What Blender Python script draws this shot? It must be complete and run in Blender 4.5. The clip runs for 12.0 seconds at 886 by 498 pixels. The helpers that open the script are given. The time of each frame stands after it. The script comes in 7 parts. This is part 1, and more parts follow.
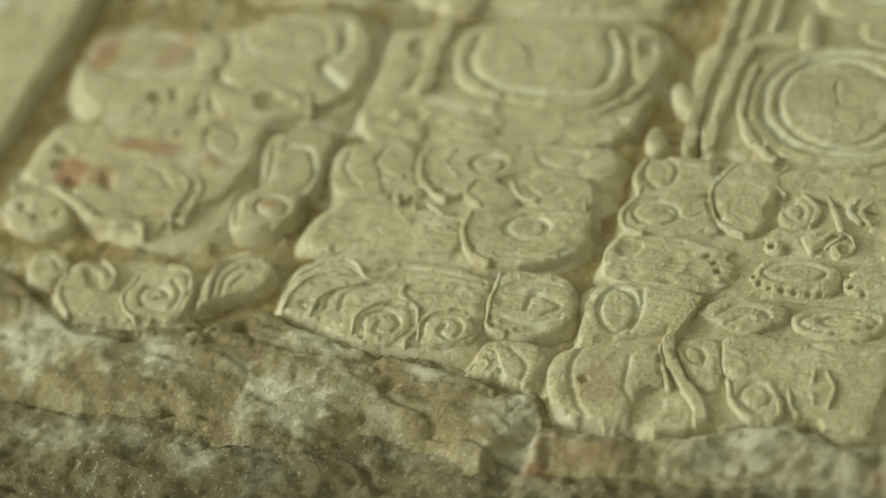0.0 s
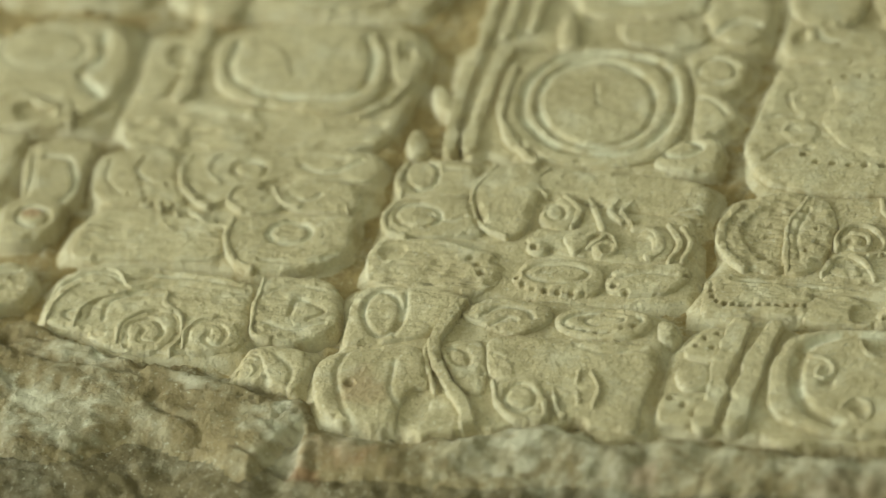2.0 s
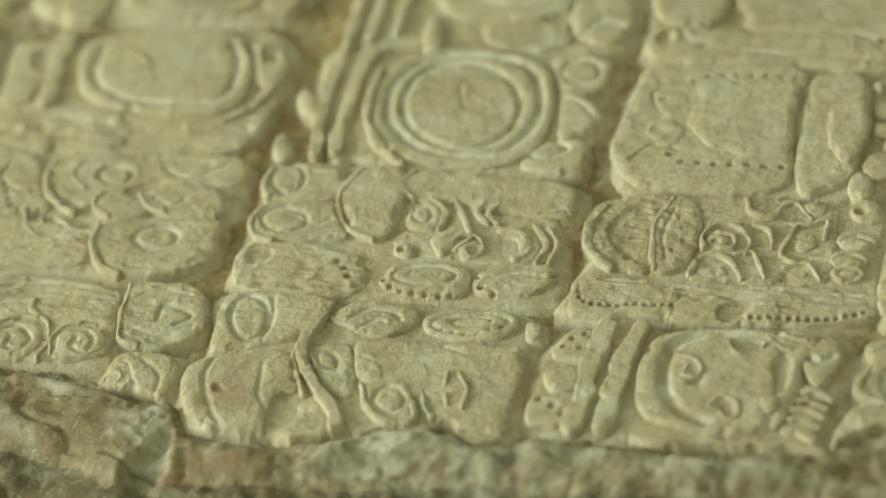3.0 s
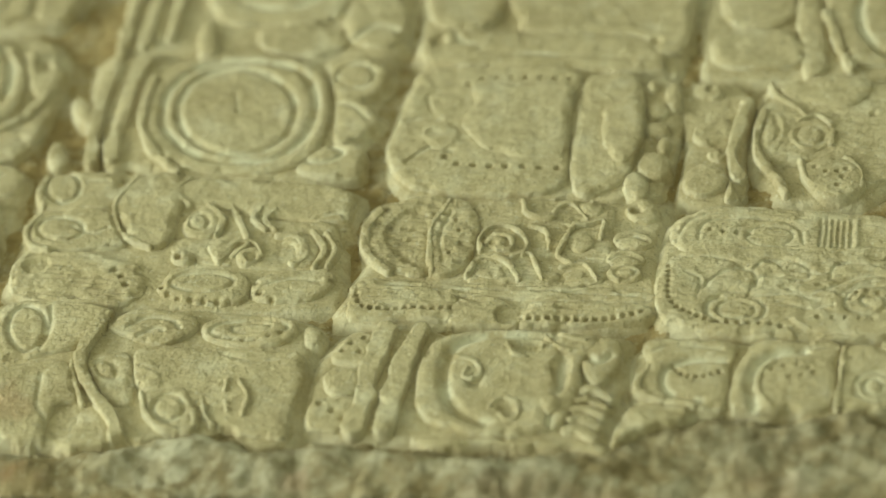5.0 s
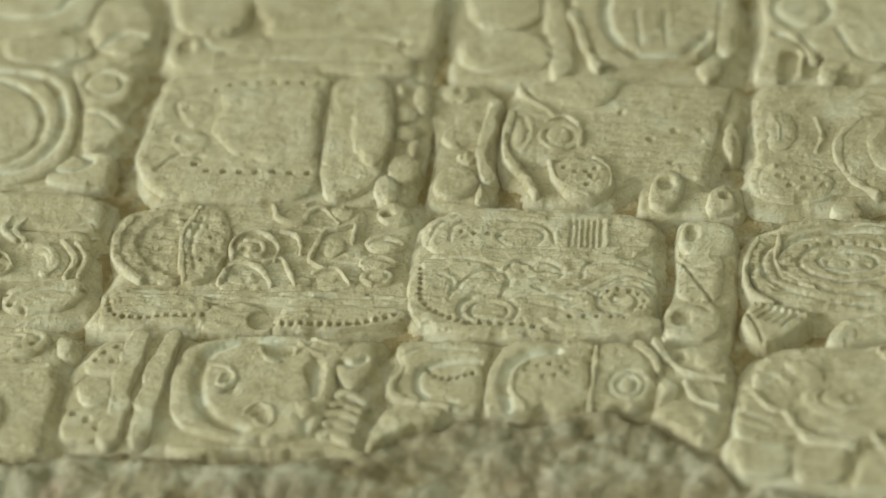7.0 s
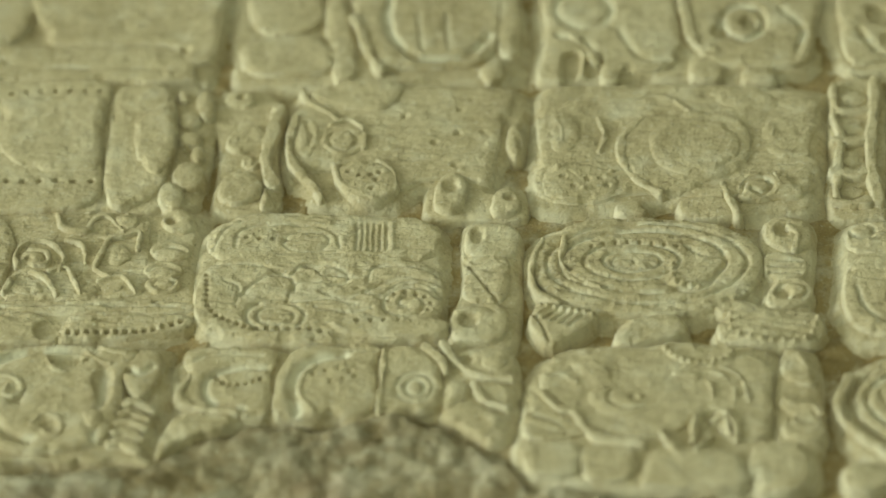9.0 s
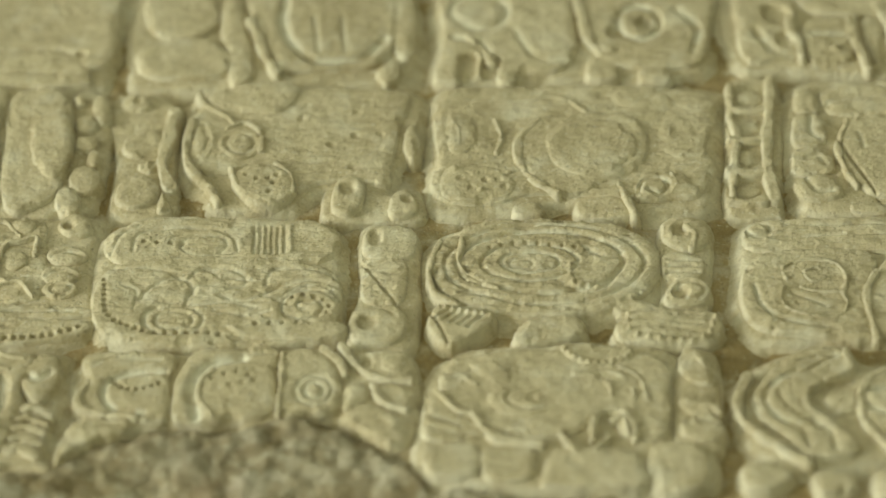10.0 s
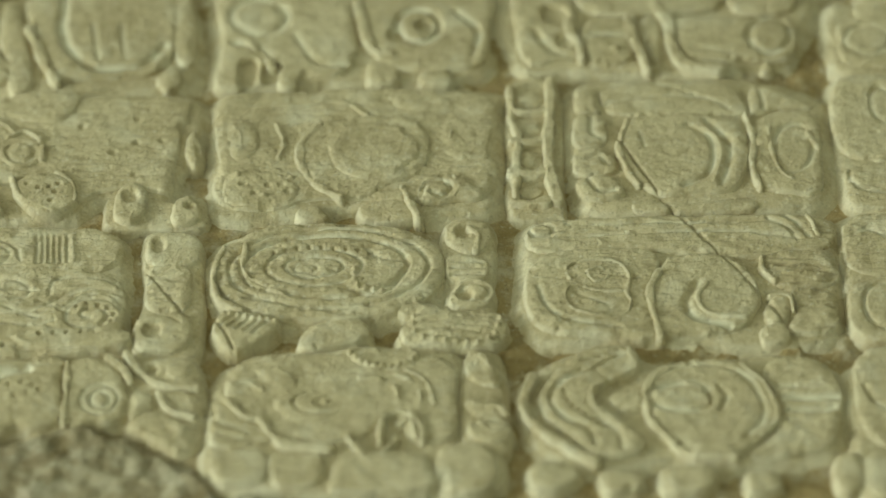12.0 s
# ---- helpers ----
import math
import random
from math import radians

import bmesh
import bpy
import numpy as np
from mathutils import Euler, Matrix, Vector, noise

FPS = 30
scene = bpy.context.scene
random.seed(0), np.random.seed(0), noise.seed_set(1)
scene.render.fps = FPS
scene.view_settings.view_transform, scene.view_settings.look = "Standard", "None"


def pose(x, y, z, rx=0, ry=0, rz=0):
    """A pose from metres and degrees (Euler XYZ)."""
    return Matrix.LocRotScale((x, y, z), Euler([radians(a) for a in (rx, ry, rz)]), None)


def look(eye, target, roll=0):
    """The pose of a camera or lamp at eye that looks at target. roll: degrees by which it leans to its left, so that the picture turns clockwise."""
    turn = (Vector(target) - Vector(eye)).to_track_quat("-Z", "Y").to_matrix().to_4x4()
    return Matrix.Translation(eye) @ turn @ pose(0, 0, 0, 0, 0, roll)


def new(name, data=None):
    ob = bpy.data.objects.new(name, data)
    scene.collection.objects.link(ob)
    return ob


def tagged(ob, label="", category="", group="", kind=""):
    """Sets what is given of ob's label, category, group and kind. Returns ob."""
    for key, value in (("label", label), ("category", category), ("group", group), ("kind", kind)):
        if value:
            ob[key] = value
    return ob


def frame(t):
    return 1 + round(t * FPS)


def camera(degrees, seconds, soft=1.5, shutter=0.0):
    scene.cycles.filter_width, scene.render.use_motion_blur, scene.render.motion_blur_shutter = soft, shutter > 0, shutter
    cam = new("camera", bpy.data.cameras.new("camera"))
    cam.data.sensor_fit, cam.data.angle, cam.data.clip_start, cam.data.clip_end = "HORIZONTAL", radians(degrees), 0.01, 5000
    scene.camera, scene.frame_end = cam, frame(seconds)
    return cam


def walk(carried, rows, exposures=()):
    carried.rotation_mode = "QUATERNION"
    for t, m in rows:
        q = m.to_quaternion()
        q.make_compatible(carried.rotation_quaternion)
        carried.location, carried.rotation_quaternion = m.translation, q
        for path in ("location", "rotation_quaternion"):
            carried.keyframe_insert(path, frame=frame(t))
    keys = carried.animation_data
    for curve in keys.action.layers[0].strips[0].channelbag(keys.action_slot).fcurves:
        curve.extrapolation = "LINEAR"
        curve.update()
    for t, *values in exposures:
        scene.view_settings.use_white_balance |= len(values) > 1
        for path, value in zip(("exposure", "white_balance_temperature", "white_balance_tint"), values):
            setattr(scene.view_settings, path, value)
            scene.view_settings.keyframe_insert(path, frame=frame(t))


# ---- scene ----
# Camera: a long lens on a fixed head, panned slowly from the left end of the tablet to the right.
cam = camera(13.5118, 12.0, soft=1.6)
EYE = (0.0, 0.0, 1.45)
PITCH, ROLL = 16.5504, -1.1322


def aim(yaw):
    return pose(*EYE, 90 - PITCH, 0, -yaw) @ pose(0, 0, 0, 0, 0, ROLL)


PAN = [
    (0.0, -11.0631),
    (0.5, -10.1769),
    (1.0, -9.2019),
    (1.5, -8.2902),
    (2.0, -7.2763),
    (2.5, -6.2392),
    (3.0, -5.1492),
    (3.5, -4.1898),
    (5.5, -0.6322),
    (6.0, 0.4070),
    (6.5, 1.3665),
    (7.0, 2.3679),
    (9.0, 5.7942),
    (9.5, 6.5814),
    (10.0, 7.4260),
    (10.5, 8.2522),
    (11.0, 9.1499),
    (11.5, 9.9946),
    (12.0, 10.8791),
]
walk(cam, [(t, aim(yaw)) for t, yaw in PAN], [(0.0, -0.17, 6430, 7), (1.5, -0.07, 6430, 8), (3.5, -0.08, 6350, 4), (5.5, 0.02, 6850, 1), (6.0, 0.01, 6250, 11), (6.5, -0.05, 6250, 6), (7.0, 0.03, 6000, 12), (8.8, -0.08, 6350, 3), (9.5, 0.01, 6800, 8), (10.0, 0.01, 6550, 11), (10.5, -0.07, 6350, 2), (11.0, -0.06, 6200, 10), (12.0, -0.11, 6330, 4)])
cam.data.dof.use_dof = True
cam.data.dof.focus_distance = 1.385
cam.data.dof.aperture_fstop = 4.1

# The tablet's own plane: x along the rows of glyphs, y up the columns, z out of the stone, in millimetres.
EX, EY, EZ = Vector((0.982988, -0.183518, -0.007464)), Vector((0.169040, 0.888052, 0.427538)), Vector((-0.071833, -0.421527, 0.903967))
ORIGIN = Vector((0.049833, 1.352499, -0.383096)) + Vector(EYE)
TABLET = Matrix.Translation(ORIGIN) @ Matrix((EX, EY, EZ)).transposed().to_4x4()
MM = 0.001

# ---- light: daylight from a window on one side of a closed room ----
world = bpy.data.worlds.new("world")
scene.world = world
world.use_nodes = True
wn = world.node_tree
sky = wn.nodes.new("ShaderNodeTexSky")
sky.sky_type, sky.sun_disc, sky.sun_elevation, sky.sun_rotation = "NISHITA", False, radians(40), radians(270)
wn.links.new(sky.outputs[0], wn.nodes["Background"].inputs[0])
wn.nodes["Background"].inputs[1].default_value = 0.1


def window_light(name, eye, target, sx, sy, watts, colour):
    data = bpy.data.lights.new(name, "AREA")
    data.shape, data.size, data.size_y, data.energy, data.color = "RECTANGLE", sx, sy, watts, colour
    ob = new(name, data)
    ob.matrix_world = look(eye, target)
    return ob


window_light("window_light", (-4.22, 0.5, 1.75), (0.0, 0.6, 1.6), 1.9, 1.4, 196, (0.88, 0.95, 0.84))


# ---- materials ----
def nodes_of(name):
    m = bpy.data.materials.new(name)
    m.use_nodes = True
    return m, m.node_tree, m.node_tree.nodes["Principled BSDF"]


def tex(nt, kind, scale, **props):
    n = nt.nodes.new(kind)
    if "Scale" in n.inputs:
        n.inputs["Scale"].default_value = scale
    for k, v in props.items():
        n.inputs[k].default_value = v
    return n


def ramp(nt, source, stops):
    r = nt.nodes.new("ShaderNodeValToRGB")
    while len(r.color_ramp.elements) < len(stops):
        r.color_ramp.elements.new(0.5)
    for e, (p, c) in zip(r.color_ramp.elements, stops):
        e.position, e.color = p, (*c, 1) if len(c) == 3 else c
    nt.links.new(source, r.inputs[0])
    return r.outputs[0]


def blend(nt, a, b, fac, mode="MIX"):
    m = nt.nodes.new("ShaderNodeMix")
    m.data_type, m.blend_type = "RGBA", mode
    for socket, v in ((m.inputs[6], a), (m.inputs[7], b), (m.inputs[0], fac)):
        if isinstance(v, bpy.types.NodeSocket):
            nt.links.new(v, socket)
        else:
            socket.default_value = v if isinstance(v, float) else (*v, 1)
    return m.outputs[2]


def maths(nt, op, a, b=0.0):
    m = nt.nodes.new("ShaderNodeMath")
    m.operation = op
    for socket, v in ((m.inputs[0], a), (m.inputs[1], b)):
        if isinstance(v, bpy.types.NodeSocket):
            nt.links.new(v, socket)
        else:
            socket.default_value = v
    return m.outputs[0]


def limestone(name, light, mid, dark, red=0.0, grain=1.0, crust=0.0):
    """Aged cream limestone: cloudy tone, fine grain, pits, greyish dirt and, in places, traces of red pigment."""
    m, nt, bsdf = nodes_of(name)
    co = nt.nodes.new("ShaderNodeTexCoord").outputs["Object"]

    def noisy(scale, detail=4.0, rough=0.6, kind="ShaderNodeTexNoise"):
        n = tex(nt, kind, scale)
        if kind == "ShaderNodeTexNoise":
            n.inputs["Detail"].default_value, n.inputs["Roughness"].default_value = detail, rough
        nt.links.new(co, n.inputs["Vector"])
        return n.outputs[0]

    cloud, fine, speck = noisy(14.0, 5.0), noisy(160.0, 4.0, 0.7), noisy(700.0, 2.0, 0.6)
    colour = ramp(nt, cloud, [(0.3, dark), (0.5, mid), (0.72, light)])
    colour = blend(nt, colour, ramp(nt, fine, [(0.28, (0.55, 0.50, 0.40)), (0.55, (1, 1, 1))]), 0.55, "MULTIPLY")
    colour = blend(nt, colour, ramp(nt, noisy(1100.0, 3.0, 0.7), [(0.3, (0.74, 0.70, 0.63)), (0.62, (1.08, 1.08, 1.08))]), 0.5, "MULTIPLY")
    colour = blend(nt, colour, (0.25, 0.20, 0.12), ramp(nt, speck, [(0.29, (0.7, 0.7, 0.7)), (0.37, (0, 0, 0))]))
    flecks = ramp(nt, noisy(520.0, 3.0, 0.65), [(0.60, (0, 0, 0)), (0.70, (1, 1, 1))])
    colour = blend(nt, colour, (0.78, 0.74, 0.58), maths(nt, "MULTIPLY", flecks, 0.5))
    pale = ramp(nt, noisy(55.0, 6.0, 0.7), [(0.52 - 0.1 * max(crust, 0), (0, 0, 0)), (0.68 - 0.1 * max(crust, 0), (1, 1, 1))])
    colour = blend(nt, colour, (0.80, 0.76, 0.60), maths(nt, "MULTIPLY", pale, 0.35 + 0.4 * crust))
    if red:
        patch = ramp(nt, noisy(19.0, 5.0, 0.7), [(0.55, (0, 0, 0)), (0.66, (1, 1, 1))])
        colour = blend(nt, colour, (0.36, 0.13, 0.07), maths(nt, "MULTIPLY", patch, red))
    pigment = nt.nodes.new("ShaderNodeAttribute")
    pigment.attribute_name = "red"
    colour = blend(nt, colour, (0.40, 0.19, 0.10), pigment.outputs["Fac"])
    # pale lime in cut lines, pale patches, and lit slopes painted into the colour
    pale_lit_attr = nt.nodes.new("ShaderNodeAttribute")
    pale_lit_attr.attribute_name = "pale_and_lit"
    colour = blend(nt, colour, (0.80, 0.755, 0.585), maths(nt, "MULTIPLY", pale_lit_attr.outputs["Fac"], 0.75))
    nt.links.new(colour, bsdf.inputs["Base Color"])
    bsdf.inputs["Roughness"].default_value = 0.82
    bsdf.inputs["Specular IOR Level"].default_value = 0.25
    height = maths(nt, "ADD", maths(nt, "ADD", maths(nt, "MULTIPLY", noisy(420.0, 5.0, 0.75), 0.6), maths(nt, "MULTIPLY", speck, 0.25)), maths(nt, "MULTIPLY", fine, 0.8))
    bump = nt.nodes.new("ShaderNodeBump")
    bump.inputs["Strength"].default_value, bump.inputs["Distance"].default_value = 1.0 * grain, 0.0016
    nt.links.new(height, bump.inputs["Height"])
    nt.links.new(bump.outputs[0], bsdf.inputs["Normal"])
    return m


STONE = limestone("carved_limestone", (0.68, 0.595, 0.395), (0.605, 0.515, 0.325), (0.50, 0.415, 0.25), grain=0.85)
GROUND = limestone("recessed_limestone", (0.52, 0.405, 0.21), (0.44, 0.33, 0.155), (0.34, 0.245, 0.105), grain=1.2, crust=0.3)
BROKEN = limestone("weathered_limestone", (0.25, 0.202, 0.113), (0.195, 0.155, 0.082), (0.14, 0.11, 0.055), grain=1.0, crust=-0.35)
FRESH = limestone("fractured_limestone", (0.42, 0.335, 0.187), (0.325, 0.253, 0.134), (0.22, 0.167, 0.083), grain=1.1, crust=-0.3)


def plaster(name, a, b):
    m, nt, bsdf = nodes_of(name)
    n = tex(nt, "ShaderNodeTexNoise", 3.0, Detail=6.0)
    nt.links.new(ramp(nt, n.outputs[0], [(0.35, a), (0.65, b)]), bsdf.inputs["Base Color"])
    bsdf.inputs["Roughness"].default_value = 0.9
    return m


WALL = plaster("pale_green_plaster", (0.56, 0.58, 0.47), (0.62, 0.64, 0.53))
CEIL = plaster("white_ceiling_paint", (0.72, 0.72, 0.66), (0.78, 0.78, 0.72))
FLOOR = plaster("grey_stone_floor", (0.30, 0.29, 0.25), (0.36, 0.34, 0.29))
PLINTH = plaster("plinth_plaster", (0.50, 0.47, 0.38), (0.56, 0.53, 0.43))


# ---- mesh helpers ----
def box(name, x0, y0, z0, x1, y1, z1, material, parent=None):
    bm = bmesh.new()
    bmesh.ops.create_cube(bm, size=1.0)
    for v in bm.verts:
        v.co = Vector(((x0 + x1) / 2 + v.co.x * (x1 - x0), (y0 + y1) / 2 + v.co.y * (y1 - y0), (z0 + z1) / 2 + v.co.z * (z1 - z0)))
    me = bpy.data.meshes.new(name)
    bm.to_mesh(me)
    bm.free()
    me.materials.append(material)
    ob = new(name, me)
    ob.parent = parent
    return ob


def sheet(xs, ys, z, keep, material, name, pale_and_lit=None, red=None):
    """A grid of points at heights z (millimetres) over xs and ys, with the cells that keep allows."""
    ny, nx = z.shape
    gx, gy = np.meshgrid(xs, ys)
    cell = keep[:-1, :-1] | keep[1:, :-1] | keep[:-1, 1:] | keep[1:, 1:]
    j, i = np.nonzero(cell)
    a = j * nx + i
    quads = np.stack([a, a + 1, a + nx + 1, a + nx], 1)
    used, back = np.unique(quads, return_inverse=True)
    co = np.stack([gx.ravel()[used], gy.ravel()[used], z.ravel()[used]], 1) * MM
    quads = back.reshape(-1, 4).astype(np.int32)
    me = bpy.data.meshes.new(name)
    me.vertices.add(len(co))
    me.vertices.foreach_set("co", co.ravel())
    me.loops.add(quads.size)
    me.loops.foreach_set("vertex_index", quads.ravel())
    me.polygons.add(len(quads))
    me.polygons.foreach_set("loop_start", np.arange(len(quads), dtype=np.int32) * 4)
    me.polygons.foreach_set("use_smooth", np.ones(len(quads), dtype=bool))
    me.materials.append(material)
    me.update(calc_edges=True)
    if pale_and_lit is not None:
        me.attributes.new("pale_and_lit", "FLOAT", "POINT").data.foreach_set("value", pale_and_lit.ravel()[used])
        me.attributes.new("red", "FLOAT", "POINT").data.foreach_set("value", red.ravel()[used])
    return me


# ---- smooth noise on arrays ----
LATTICE = np.random.RandomState(7).rand(256, 256)


def grainy(x, y, size):
    """Value noise of -1..1 with features of that size."""
    u, v = x / size, y / size
    i, j = np.floor(u).astype(int), np.floor(v).astype(int)
    f, g = u - i, v - j
    f, g = f * f * f * (f * (f * 6 - 15) + 10), g * g * g * (g * (g * 6 - 15) + 10)
    i, j, k, l = i % 256, j % 256, (i + 1) % 256, (j + 1) % 256
    top = LATTICE[j, i] * (1 - f) + LATTICE[j, k] * f
    low = LATTICE[l, i] * (1 - f) + LATTICE[l, k] * f
    return (top * (1 - g) + low * g) * 2 - 1


def rough(x, y, size, octaves=4, fall=0.5):
    total, amp = 0.0, 1.0
    for o in range(octaves):
        c, s = math.cos(o * 1.3 + 0.4), math.sin(o * 1.3 + 0.4)
        total = total + amp * grainy(x * c - y * s + o * 37.1, x * s + y * c + o * 91.7, size)
        size, amp = size / 2.03, amp * fall
    return total


def step(e0, e1, v):
    t = np.clip((v - e0) / (e1 - e0), 0, 1)
    return t * t * (3 - 2 * t)


# ---- carving: strokes in millimetres on the face of a sign ----
def curve(xy, closed=False):
    """A smooth polyline through the points."""
    p = np.array(xy, float).reshape(-1, 2)
    if len(p) < 3:
        return p
    q = np.vstack([2 * p[0] - p[1], p, 2 * p[-1] - p[-2]])
    out = []
    for k in range(len(p) - 1):
        a, b, c, d = q[k:k + 4]
        for t in np.linspace(0, 1, 6, endpoint=False):
            out.append(0.5 * (2 * b + (c - a) * t + (2 * a - 5 * b + 4 * c - d) * t * t + (3 * b - a - 3 * c + d) * t ** 3))
    return np.vstack([out, p[-1]])


def distance(x, y, line):
    best = np.full(x.shape, 1e9)
    for (ax, ay), (bx, by) in zip(line[:-1], line[1:]):
        dx, dy = bx - ax, by - ay
        t = np.clip(((x - ax) * dx + (y - ay) * dy) / (dx * dx + dy * dy + 1e-9), 0, 1)
        best = np.minimum(best, (x - ax - t * dx) ** 2 + (y - ay - t * dy) ** 2)
    return np.sqrt(best)


def line(w, d, *xy):
    pts = curve(xy)
    return "cut", lambda x, y: d * np.exp(-(distance(x, y, pts) / w) ** 2)


def ring(w, d, cx, cy, rx, ry):
    def f(x, y):
        r = np.sqrt(((x - cx) / rx) ** 2 + ((y - cy) / ry) ** 2)
        return d * np.exp(-((r - 1) * (rx + ry) / 2 / w) ** 2)
    return "cut", f


def dome(d, cx, cy, rx, ry, p=2.4):
    def f(x, y):
        r = (np.abs((x - cx) / rx) ** p + np.abs((y - cy) / ry) ** p) ** (1 / p)
        return d * step(-0.9, 0.9, (1 - r) * min(rx, ry))
    return "level", f


def dots(r, d, n, *xy):
    pts = curve(xy)
    if n == 1:
        pts = np.vstack([pts, pts])
    run = np.concatenate([[0], np.cumsum(np.hypot(*np.diff(pts, axis=0).T))])
    at = np.linspace(0, run[-1], n)
    px, py = np.interp(at, run, pts[:, 0]), np.interp(at, run, pts[:, 1])

    def f(x, y):
        total = 0.0
        for a, b in zip(px, py):
            total = total + d * np.exp(-(((x - a) ** 2 + (y - b) ** 2) / r ** 2) ** 2)
        return total
    return "level", f


def spiral(w, d, cx, cy, r, turns, start=0.0, squash=1.0):
    a = np.linspace(0, 1, int(16 * abs(turns)) + 2)
    ang = radians(start) + a * turns * 2 * math.pi
    pts = np.stack([cx + r * (1 - 0.88 * a) * np.cos(ang), cy + squash * r * (1 - 0.88 * a) * np.sin(ang)], 1)
    return "cut", lambda x, y: d * np.exp(-(distance(x, y, pts) / w) ** 2)


def hatch(w, d, n, x0, y0, x1, y1, dx, dy):
    rows = [line(w, d, x0 + (x1 - x0) * k / (n - 1), y0 + (y1 - y0) * k / (n - 1), x0 + (x1 - x0) * k / (n - 1) + dx, y0 + (y1 - y0) * k / (n - 1) + dy) for k in range(n)]
    return "cut", lambda x, y: sum(f(x, y) for how, f in rows)


def scratches(d, size):
    """Fine worn tool marks along the rows."""
    return "level", lambda x, y: 1.5 * d * np.abs(grainy(x, y * 6.0, size)) * np.abs(grainy(x + 50, y * 5.0, size * 2.3))


def stain(amount, cx, cy, rx, ry):
    """A patch of old red pigment with a ragged outline."""
    def f(x, y):
        r = np.sqrt(((x - cx) / rx) ** 2 + ((y - cy) / ry) ** 2)
        return amount * step(1.25, 0.55, r + 0.35 * rough(x, y, 11, 4, 0.6))
    return "stain", f


def loop(w, d, *xy):
    """A cut stroke that runs back to its start."""
    pts = ringed(xy)
    return "cut", lambda x, y: d * np.exp(-(distance(x, y, pts) / w) ** 2)


def ringed(xy):
    """A smooth closed curve through the points."""
    p = np.array(xy, float).reshape(-1, 2)
    n, out = len(p), []
    for k in range(n):
        a, b, c, d = p[k - 1], p[k], p[(k + 1) % n], p[(k + 2) % n]
        for t in (0.0, 0.25, 0.5, 0.75):
            out.append(0.5 * (2 * b + (c - a) * t + (2 * a - 5 * b + 4 * c - d) * t * t + (3 * b - a - 3 * c + d) * t ** 3))
    return np.vstack([out, out[0]])


def depth_in(x, y, pts):
    """How far a point lies inside a closed curve; negative outside it."""
    odd = np.zeros(x.shape, bool)
    for (ax, ay), (bx, by) in zip(pts[:-1], pts[1:]):
        if ay != by:
            odd ^= ((ay > y) != (by > y)) & (x < (bx - ax) * (y - ay) / (by - ay) + ax)
    return np.where(odd, 1.0, -1.0) * distance(x, y, pts)


def hollow(d, *xy):
    """A sunk place with soft sides."""
    pts = ringed(xy)
    return "level", lambda x, y: d * step(-1.0, 1.2, depth_in(x, y, pts))


def shape(name, top, xy, *marks):
    """A raised sign with a free outline."""
    pts = ringed(xy)
    lo, hi = pts.min(0), pts.max(0)
    return (name, *((lo + hi) / 2), *((hi - lo) / 2), pts, top, marks, 0.0, None, "")


BED, CELL = -6.6, 0.56


def sign(name, cx, cy, rx, ry, p, top, *marks, lean=0.0, material=None, label=""):
    return (name, cx, cy, rx, ry, p, top, marks, lean, material, label)


def band(half, top, *xy):
    """A raised stroke that follows a smooth curve."""
    pts = curve(xy)
    lo, hi = pts.min(0) - half, pts.max(0) + half
    return ("curl", *((lo + hi) / 2), *((hi - lo) / 2), pts, 0.75 * top, (), 0.0, None, 1.1 * half)


